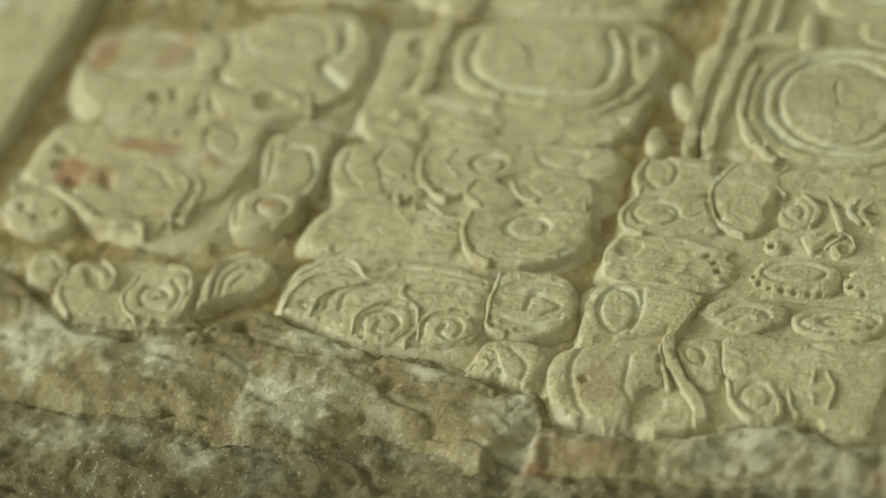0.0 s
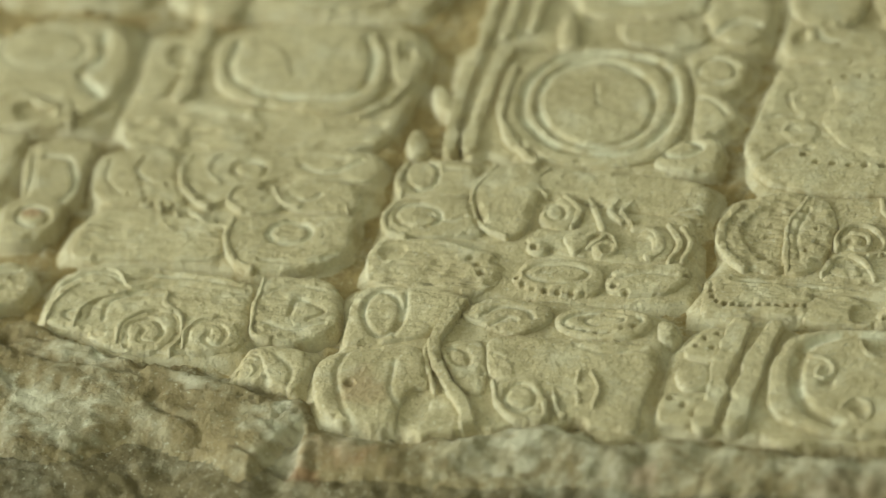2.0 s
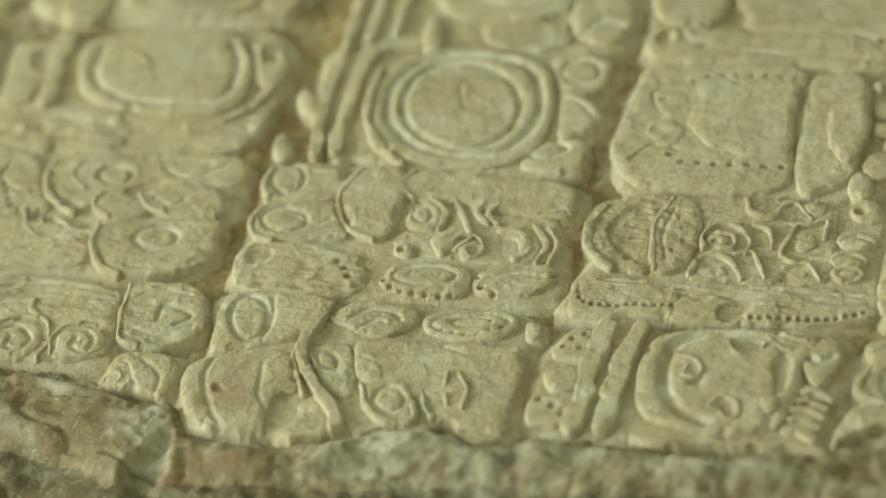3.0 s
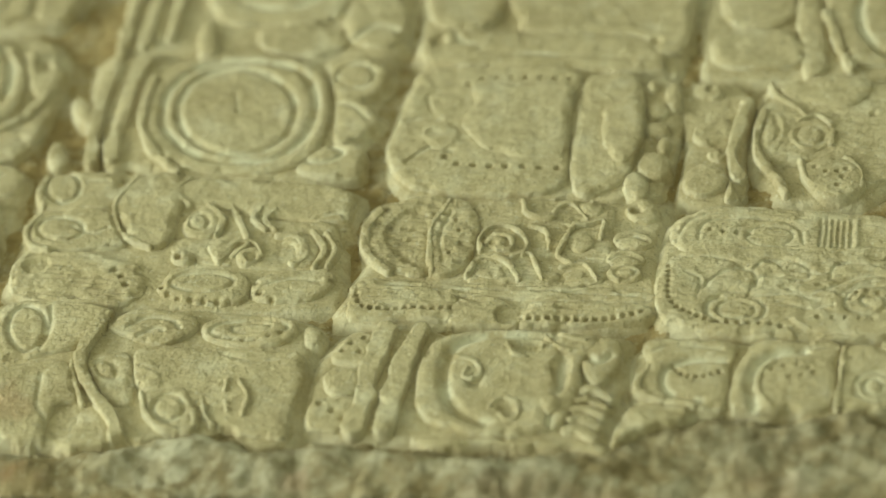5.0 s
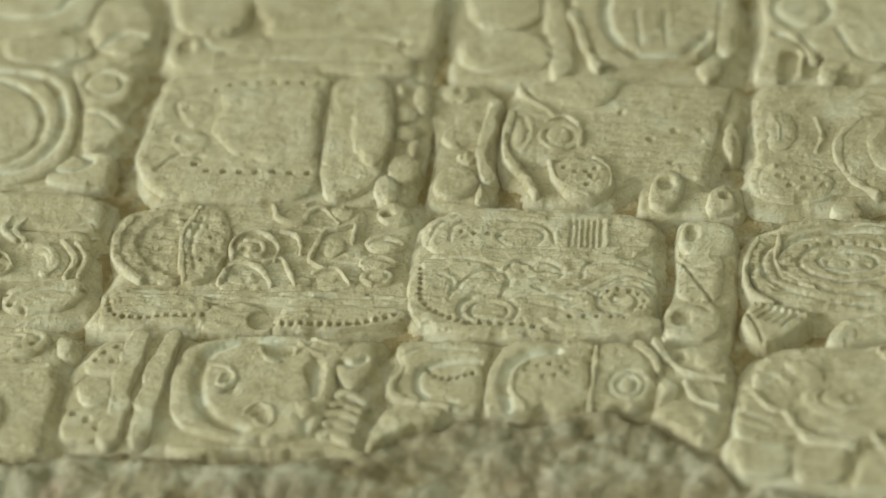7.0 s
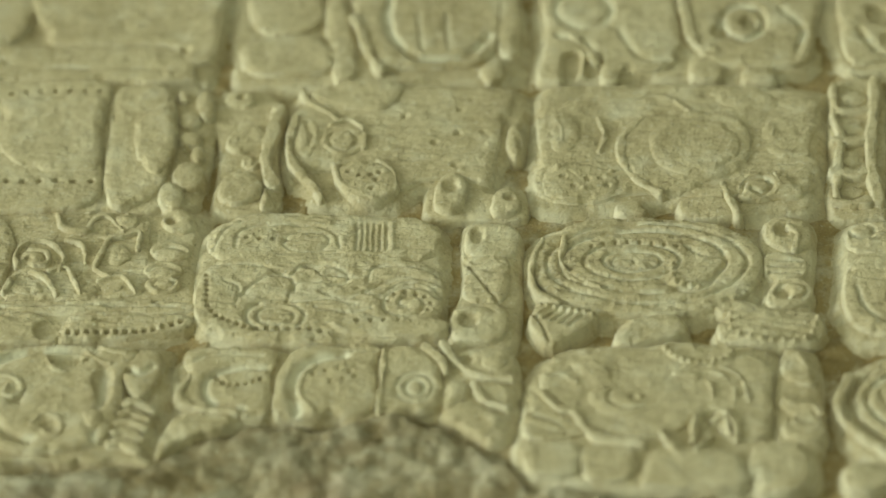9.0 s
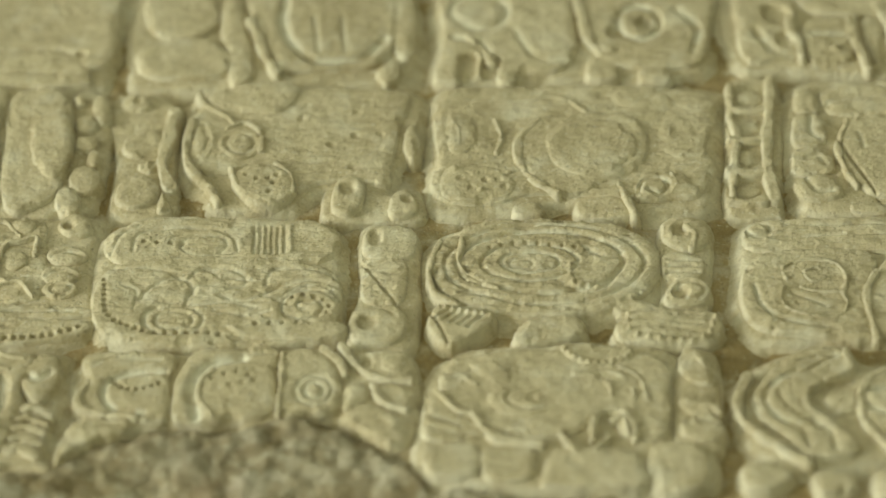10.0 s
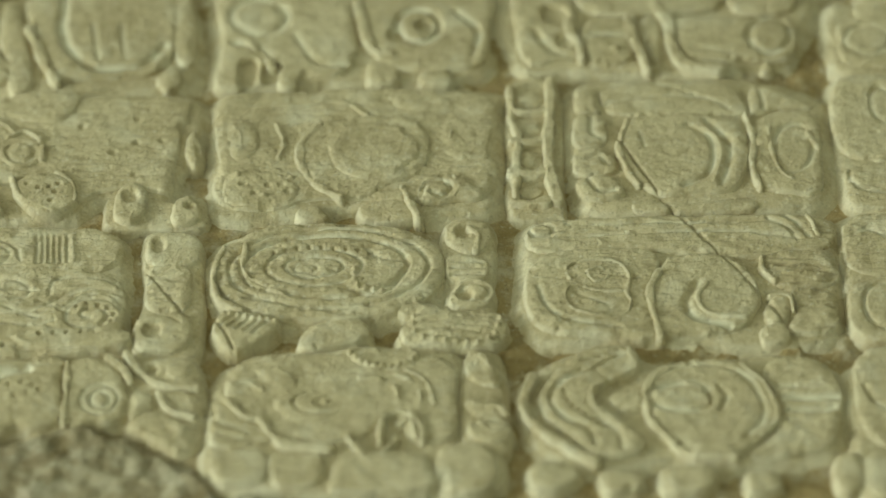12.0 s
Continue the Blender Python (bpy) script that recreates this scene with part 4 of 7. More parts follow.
glyph("glyph block in the upper row over a long plate",
      shape("block", -2.6, (-117.4, 138.4, -16.6, 142.5, -7.4, 109.8, -8.3, 86.5, -16.8, 74.5, -93.5, 75.1, -111.9, 78.5, -115.6, 108.7)),
      shape("affix", 0, (-117.4, 138.4, -91.8, 139.4, -84.6, 114.4, -90.3, 98.9, -106.7, 98.1, -116.2, 112.3)),
      shape("main_sign", 0, (-85.5, 139.7, -16.6, 142.5, -7.4, 109.8, -8.6, 89.0, -18.4, 86.4, -28.9, 97.3, -69.8, 97.3, -78.2, 106.7), dots(2.2, -2.4, 1, -20.2, 93.4)),
      shape("plate", -0.5, (-111.9, 95.0, -97.5, 97.8, -28.8, 96.6, -14.8, 80.2, -25.7, 74.8, -93.7, 76.1, -111.7, 79.9), hollow(-1.8, -110.9, 90.7, -106.0, 93.8, -104.4, 87.4, -109.1, 85.7), line(1.3, -1.2, -101.8, 96.5, -98.3, 89.5, -91.2, 88.0), line(1.2, -0.9, -90.6, 84.5, -58.5, 83.1, -26.8, 82.5)),
      shape("bead", 0.1, (-22.1, 79.2, -22.7, 76.9, -24.8, 75.9, -27.1, 76.7, -28.3, 78.9, -27.7, 81.1, -25.6, 82.2, -23.3, 81.3)))
glyph("glyph block in the upper row with three slanting bars",
      shape("block", -2.6, (-222.5, 134.0, -153.8, 136.9, -127.7, 130.4, -121.6, 101.1, -124.5, 82.2, -155.7, 76.4, -204.2, 75.6, -227.8, 76.3, -235.5, 88.6)),
      shape("main_sign", 0, (-210.6, 134.5, -153.3, 136.9, -148.5, 107.9, -155.6, 98.8, -178.4, 96.0, -194.7, 95.6, -206.2, 109.1), loop(1.8, -1.3, -159.9, 123.4, -163.3, 110.6, -176.7, 104.9, -192.4, 109.4, -201.2, 121.7, -197.9, 134.6, -184.3, 140.5, -168.5, 135.8)),
      shape("affix", 0, (-206.3, 92.9, -201.2, 95.3, -195.8, 77.4, -203.4, 76.3)),
      shape("affix", -0.6, (-182.0, 93.3, -155.3, 97.4, -147.8, 85.4, -155.6, 78.2, -177.5, 81.1)),
      shape("affix", -0.1, (-147.0, 114.7, -131.6, 119.8, -122.5, 104.7, -123.6, 89.4, -131.6, 83.3, -145.4, 92.0), line(1.5, -1.2, -140.9, 89.3, -134.3, 96.9, -125.9, 95.4)),
      shape("affix", -0.8, (-154.3, 92.3, -146.9, 96.3, -144.1, 85.6, -150.8, 80.9)),
      band(2.8, 0, -218.7, 130.4, -218.3, 107.8, -217.7, 85.1),
      band(2.8, -0.1, -228.7, 129.9, -227.7, 103.7, -227.3, 80.3),
      band(2.8, -0.3, -238.7, 129.5, -237.2, 103.3, -236.2, 79.9))
glyph("glyph block with a stepped panel edged by dots",
      shape("block", -2.4, (-109.9, 68.9, -83.9, 76.0, -50.1, 77.1, -29.2, 72.6, -20.2, 66.2, -15.3, 5.8, -40.1, -1.6, -96.4, -3.7, -108.8, 6.0, -114.1, 19.8, -114.2, 43.6)),
      shape("main_sign", 0, (-110.2, 70.3, -92.6, 73.8, -49.4, 75.4, -47.6, 50.8, -45.2, 27.2, -45.2, 3.3, -70.4, -2.5, -96.9, -1.1, -107.9, 6.8, -114.6, 19.7, -113.8, 43.6, -113.0, 61.0), dots(1.1, -2.6, 8, -91.1, 17.8, -86.1, 14.4, -79.3, 13.8, -66.5, 13.6, -47.5, 14.7), dots(1.1, -1.6, 8, -90.1, 62.3, -82.3, 66.9, -66.5, 67.1, -50.4, 67.3), line(1, -1, -105.8, 13.6, -100.9, 20.5, -95.9, 23.5, -89.0, 21.9), line(1.1, -0.9, -111.0, 38.6, -104.7, 40.7, -98.3, 40.4), loop(1, -1, -93.9, 51.0, -94.7, 46.5, -98.2, 44.5, -102.3, 46.1, -104.6, 50.4, -103.9, 54.8, -100.4, 56.8, -96.3, 55.2)),
      shape("panel", 0.8, (-87.0, 61.8, -66.0, 63.6, -49.2, 63.9, -47.7, 47.4, -46.2, 23.8, -52.2, 20.1, -65.3, 19.0, -79.0, 24.5, -86.3, 33.2, -88.7, 41.6, -86.1, 50.0)),
      shape("affix", 0.4, (-105.0, 54.5, -96.3, 56.7, -90.0, 51.9, -91.4, 44.2, -100.5, 42.3), dots(1.6, -1.6, 1, -100.1, 49.9)),
      shape("affix", 0.4, (-103.6, 35.3, -95.4, 39.2, -87.3, 32.8, -88.6, 26.0, -94.6, 22.3, -102.2, 27.2), dots(1.6, -2, 2, -99.4, 31.4, -97.3, 30.2)),
      shape("affix", 0.2, (-111.2, 33.5, -105.0, 36.6, -101.4, 29.0, -107.5, 26.2), dots(1.6, -1.8, 1, -106.1, 31.7)),
      shape("main_sign", 0.1, (-44.8, 64.8, -38.1, 72.2, -24.1, 71.2, -17.9, 49.1, -18.1, 28.8, -20.4, 11.4, -31.4, 0.9, -39.2, 2.4, -43.5, 17.3, -44.5, 40.7)),
      shape("panel", 1, (-35.2, 49.8, -28.0, 56.7, -19.9, 54.4, -17.7, 32.2, -21.4, 18.6, -28.4, 21.5, -33.8, 34.6)),
      shape("bead", 0, (-5.1, 60.8, -5.2, 54.5, -7.2, 51.7, -9.9, 54.2, -11.7, 60.4, -11.6, 66.8, -9.6, 69.5, -6.9, 67.0)),
      shape("bead", -0.2, (-14.5, 66.5, -14.9, 64.0, -16.7, 62.9, -18.7, 63.8, -19.8, 66.2, -19.4, 68.7, -17.6, 69.8, -15.6, 68.9)),
      shape("bead", -0.1, (-9.5, 52.3, -10.3, 48.9, -13.2, 47.3, -16.5, 48.5, -18.2, 51.8, -17.4, 55.2, -14.5, 56.8, -11.2, 55.6)),
      shape("bead", 0, (-7.7, 40.8, -8.6, 37.4, -11.6, 35.9, -15.1, 37.1, -16.9, 40.3, -16.0, 43.7, -12.9, 45.3, -9.5, 44.1)),
      shape("bead", 0.3, (-6.2, 31.5, -6.6, 28.2, -8.2, 26.7, -10.2, 28.0, -11.4, 31.2, -11.1, 34.5, -9.5, 36.0, -7.4, 34.7)),
      shape("bead", 0, (-4.6, 19.6, -5.6, 14.0, -9.6, 11.4, -14.1, 13.4, -16.7, 18.9, -15.7, 24.6, -11.7, 27.2, -7.2, 25.1)),
      shape("bead", 0, (-11.0, 7.4, -11.6, 1.8, -14.8, -0.6, -18.6, 1.4, -20.8, 6.8, -20.2, 12.4, -17.0, 14.9, -13.2, 12.8)),
      shape("backing", -2.6, (-20.7, 69.6, -6.7, 71.1, -3.4, 49.9, -4.2, 26.3, -6.7, 6.4, -16.4, -1.4, -22.2, 8.7, -17.4, 28.8)))
glyph("glyph block with a leaf sign, scrolls and dotted plates",
      shape("block", -2.2, (-114.2, -11.7, -104.7, -6.2, -79.0, -3.0, -27.2, -1.4, -6.1, -1.4, -3.2, -31.8, -2.2, -66.2, -73.1, -72.3, -113.6, -73.2, -112.7, -54.6, -110.2, -41.9, -115.3, -26.3)),
      shape("main_sign", 0, (-111.8, -14.8, -100.4, -5.9, -85.2, -5.0, -89.4, -21.5, -85.8, -47.2, -101.3, -46.7, -110.5, -39.4, -114.6, -26.3), hollow(-1.1, -104.4, -19.2, -94.8, -12.1, -89.3, -24.7, -86.8, -44.2, -98.3, -39.9, -106.0, -28.9), scratches(-1.3, 5)),
      band(1.95, 0.41, -110.2, -14.4, -114.0, -26.2, -110.0, -38.7, -100.7, -47.6),
      shape("leaf", 0.4, (-83.1, -4.9, -75.3, -9.3, -70.7, -23.5, -72.2, -39.4, -77.5, -47.9, -85.1, -47.2, -88.7, -31.0, -88.9, -15.0), scratches(-1.2, 5), line(0.7, -0.8, -83.8, -13.0, -85.1, -27.6, -81.2, -41.6), dots(0.8, -1.4, 4, -80.8, -17.7, -76.4, -30.2, -79.5, -36.8)),
      band(1.26, 0.48, -84.9, -6.6, -89.1, -19.8, -87.7, -34.1, -84.1, -47.1),
      shape("affix", -0.9, (-74.1, -6.0, -27.1, -2.1, -21.4, -17.1, -20.0, -47.2, -66.1, -52.1, -71.2, -42.5, -69.8, -23.4), scratches(-0.9, 6)),
      shape("bead", 0.1, (-58.5, -29.1, -59.3, -32.5, -62.4, -34.1, -65.9, -32.9, -67.9, -29.7, -67.1, -26.2, -64.0, -24.6, -60.4, -25.8), dots(1.3, -2, 1, -63.9, -30.1)),
      shape("bead", 0, (-26.8, -25.8, -27.7, -29.8, -31.2, -31.7, -35.2, -30.3, -37.3, -26.4, -36.4, -22.3, -32.9, -20.4, -28.9, -21.9)),
      shape("bead", 0, (-56.2, -45.3, -57.6, -48.0, -61.9, -49.4, -66.6, -48.6, -68.9, -46.1, -67.5, -43.4, -63.2, -42.0, -58.5, -42.8)),
      shape("bead", 0, (-36.7, -45.2, -37.8, -47.3, -40.9, -48.3, -44.3, -47.7, -45.9, -45.8, -44.9, -43.8, -41.8, -42.8, -38.4, -43.4)),
      shape("bead", 0.2, (-25.9, -7.2, -26.9, -10.4, -30.3, -11.9, -34.1, -10.9, -36.1, -7.8, -35.1, -4.5, -31.7, -3.0, -27.9, -4.1)),
      shape("bead", -0.1, (-26.4, -43.9, -27.5, -46.2, -30.9, -47.3, -34.6, -46.7, -36.4, -44.6, -35.3, -42.3, -31.9, -41.2, -28.2, -41.8)),
      band(1.26, 0.54, -67.9, -34.7, -69.7, -26.6, -65.5, -20.6, -57.3, -21.0, -51.7, -28.6, -52.3, -35.6),
      band(1.15, 0.54, -64.8, -25.0, -57.7, -26.5, -57.0, -32.8, -62.0, -33.7),
      band(1.26, 0.54, -56.8, -5.8, -53.5, -12.8, -45.0, -14.2, -43.1, -7.6, -38.2, -5.3, -31.4, -13.3),
      band(1.26, 0.54, -36.1, -16.2, -37.4, -24.5, -39.3, -34.1, -33.9, -38.8),
      band(1.15, 0.48, -71.1, -48.1, -67.5, -37.9, -57.6, -39.7, -51.5, -48.1),
      band(1.15, 0.48, -56.0, -36.5, -49.4, -34.8, -43.1, -47.5),
      band(1.15, 0.48, -37.4, -40.9, -27.9, -39.0, -22.2, -46.1),
      band(1.15, 0.48, -39.9, -16.7, -31.3, -17.1, -25.3, -14.2, -24.9, -23.7),
      band(1.03, 0.41, -51.4, -19.1, -45.5, -21.9, -43.6, -31.3),
      shape("bead", 0.2, (-5.2, -6.5, -6.4, -11.1, -10.4, -13.3, -15.0, -11.7, -17.5, -7.3, -16.3, -2.6, -12.2, -0.5, -7.6, -2.1), dots(2, -2.4, 1, -13.8, -7.7)),
      shape("bead", 0.1, (-5.2, -23.1, -7.0, -26.8, -12.1, -28.6, -17.7, -27.5, -20.4, -24.1, -18.7, -20.4, -13.5, -18.6, -8.0, -19.7), line(0.8, -1, -18.4, -24.9, -13.1, -21.7, -6.8, -24.2)),
      shape("bead", 0.1, (-6.7, -33.9, -8.3, -37.5, -13.1, -39.3, -18.3, -38.2, -20.9, -34.8, -19.4, -31.2, -14.5, -29.4, -9.3, -30.5), line(0.8, -1, -19.0, -35.3, -14.1, -32.5, -7.4, -35.2)),
      shape("bead", 0.2, (-6.0, -41.9, -7.5, -45.1, -12.1, -46.7, -16.9, -45.7, -19.3, -42.8, -17.8, -39.7, -13.3, -38.1, -8.4, -39.0), loop(0.8, -1.1, -8.5, -42.1, -9.4, -43.7, -11.9, -44.5, -14.7, -44.1, -16.0, -42.6, -15.1, -41.0, -12.6, -40.2, -9.8, -40.7)),
      shape("bar", -0.1, (-112.5, -55.2, -104.8, -51.0, -74.6, -52.1, -32.6, -50.2, -3.0, -51.6, -3.9, -57.2, -73.4, -58.8, -109.5, -59.7), scratches(-1.6, 10), line(0.8, -1, -104.2, -54.1, -74.1, -55.1, -36.3, -53.2, -6.9, -53.7)),
      shape("plate", 0, (-111.9, -58.3, -108.4, -54.3, -75.9, -57.1, -72.0, -64.2, -73.4, -71.1, -100.5, -72.9, -112.6, -71.9), dots(0.9, -2.6, 14, -111.1, -58.2, -108.2, -66.1, -101.4, -68.1, -88.9, -67.2, -73.9, -65.6), scratches(-1.2, 8)),
      shape("plate", -0.1, (-72.9, -61.8, -65.0, -58.2, -51.8, -61.6, -47.6, -71.7, -58.2, -73.6, -73.0, -72.9), hollow(-3, -56.5, -64.7, -51.2, -62.8, -49.0, -70.6, -55.4, -71.3), scratches(-1.1, 8)),
      shape("plate", 0, (-47.3, -63.2, -39.8, -57.8, -4.1, -58.4, -1.8, -66.2, -41.7, -71.9, -48.0, -70.8), dots(0.9, -2.6, 14, -47.3, -68.7, -36.0, -68.5, -17.4, -67.2, -3.4, -63.2), scratches(-1.3, 8)))
glyph("glyph block with bars, a large oval and a twisted affix",
      shape("block", -2.6, (-114.5, -85.4, -99.7, -77.1, -83.1, -75.7, -65.7, -78.4, -32.8, -75.2, -8.0, -75.0, -5.1, -89.6, -6.4, -107.3, -9.1, -130.3, -19.2, -136.1, -59.2, -138.3, -72.7, -131.6, -111.5, -132.8, -117.2, -115.3)),
      shape("affix", 0, (-111.7, -85.8, -107.3, -81.3, -99.6, -82.0, -99.1, -96.3, -108.3, -97.5, -112.5, -95.5), dots(0.9, -2, 5, -110.9, -84.5, -108.3, -93.4, -106.3, -86.6, -102.6, -92.1, -102.5, -84.6)),
      shape("bead", 0.2, (-113.3, -105.6, -109.8, -100.6, -101.3, -100.9, -98.6, -108.1, -103.0, -113.4, -109.2, -113.8)),
      shape("affix", -0.4, (-114.8, -116.9, -100.8, -114.1, -98.2, -122.6, -101.5, -130.9, -113.8, -131.3, -116.1, -122.5), dots(1.2, -1.4, 3, -112.2, -119.3, -107.5, -121.9, -102.6, -125.8)),
      band(4.2, 0.5, -95.0, -79.2, -96.8, -96.1, -97.1, -113.8, -98.0, -129.8),
      band(4.2, 0.5, -82.4, -79.0, -85.3, -95.3, -86.5, -113.1, -86.9, -129.8),
      shape("main_sign", 0.3, (-73.5, -81.9, -57.7, -76.6, -28.6, -75.8, -16.1, -78.6, -20.5, -90.7, -19.9, -105.3, -22.3, -122.8, -29.7, -127.3, -48.5, -129.8, -63.2, -127.8, -74.6, -121.5, -79.2, -109.6, -79.5, -94.9), line(2.2, -2.2, -34.4, -78.6, -53.0, -79.3, -66.4, -84.2, -70.3, -94.9, -68.2, -108.8, -61.7, -119.9, -51.0, -124.9), line(1.6, -1.1, -29.2, -85.4, -27.4, -103.0, -28.7, -114.6, -27.1, -124.6), hollow(-1.6, -60.7, -101.0, -56.9, -99.2, -56.4, -105.6, -60.3, -106.8), hollow(-1.6, -49.4, -82.4, -38.1, -81.3, -38.3, -86.7, -47.6, -86.7), hollow(-1.3, -47.7, -116.6, -42.9, -115.1, -42.3, -120.8, -46.4, -121.1), hollow(-1.2, -32.3, -91.6, -25.4, -89.6, -25.0, -105.7, -28.0, -105.9)),
      band(1.3, 1.1, -67.1, -91.7, -59.8, -94.1, -56.9, -99.2, -59.3, -102.9, -62.8, -102.0, -62.3, -97.8),
      band(1.3, 1, -51.2, -116.9, -47.5, -112.0, -41.8, -114.2, -39.9, -120.6, -43.7, -122.6, -47.0, -120.0),
      shape("affix", 0.8, (-33.7, -111.0, -26.3, -110.4, -24.6, -117.2, -30.0, -119.3)),
      band(1.3, 1, -50.8, -82.8, -46.0, -89.0, -38.5, -89.1, -36.5, -83.6),
      band(1.3, 0.9, -35.9, -79.3, -31.6, -83.2, -26.6, -85.8),
      band(1.2, 0.9, -31.6, -76.6, -26.0, -79.2, -21.7, -80.4),
      shape("affix", 0.3, (-21.3, -85.5, -16.8, -78.6, -9.6, -78.1, -7.3, -89.8, -9.8, -98.2, -14.2, -102.6, -20.4, -95.4), line(1.4, -2, -19.1, -88.9, -15.0, -90.6, -11.1, -87.7), dots(1.5, -1.8, 1, -19.3, -82.4)),
      band(1.9, 0.4, -18.2, -105.8, -14.3, -104.9, -8.0, -108.5),
      band(1.9, 0.30000000000000004, -19.1, -110.8, -14.9, -109.9, -8.9, -113.5),
      band(1.9, 0.2, -20.0, -115.7, -15.6, -114.8, -9.8, -118.4),
      band(1.9, 0.09999999999999998, -20.8, -120.7, -16.3, -119.8, -10.7, -123.3),
      band(1.9, 0.0, -21.7, -125.6, -17.0, -124.7, -11.6, -128.2),
      shape("sill", -1.6, (-72.7, -131.6, -20.4, -128.3, -8.1, -130.2, -10.1, -136.8, -59.0, -139.7, -69.6, -137.1)))
glyph("glyph block in the upper row with a ringed oval",
      shape("block", -2.6, (-2.0, 135.7, 29.9, 137.0, 43.5, 137.6, 102.0, 140.1, 111.4, 104.4, 106.3, 79.0, 62.7, 76.9, 7.5, 76.4, 0.2, 88.7)),
      shape("affix", 0, (3.6, 99.5, 13.2, 104.2, 28.9, 104.2, 37.9, 95.7, 37.7, 84.8, 24.8, 80.7, 6.9, 81.6, 1.6, 90.5)),
      shape("affix", -0.2, (2.6, 135.9, 25.4, 136.9, 32.1, 118.8, 26.3, 107.7, 10.7, 105.9, 2.5, 117.5)),
      shape("bar", -0.3, (31.9, 122.4, 38.2, 133.7, 44.0, 112.1, 48.0, 83.9, 40.8, 75.8, 36.7, 93.9)),
      shape("main_sign", 0, (45.8, 137.7, 97.5, 139.9, 104.3, 111.2, 100.7, 96.1, 92.6, 87.4, 62.1, 84.2, 54.8, 91.2, 47.1, 112.2), line(1.8, -1.7, 57.8, 135.3, 58.3, 112.7, 63.4, 98.7, 72.6, 90.3, 90.0, 92.5, 98.4, 103.8), line(1, -0.6, 70.2, 116.9, 73.4, 95.6), line(1, -0.6, 81.4, 117.4, 83.5, 96.1)),
      band(2, 0.5, 45.2, 115.8, 50.8, 98.1, 58.1, 81.9),
      shape("bar", 0, (102.5, 140.1, 109.2, 133.1, 111.4, 104.4, 108.8, 93.0, 102.7, 99.8)),
      shape("affix", 0, (96.7, 85.5, 103.2, 91.7, 106.2, 83.1, 99.9, 76.9)))
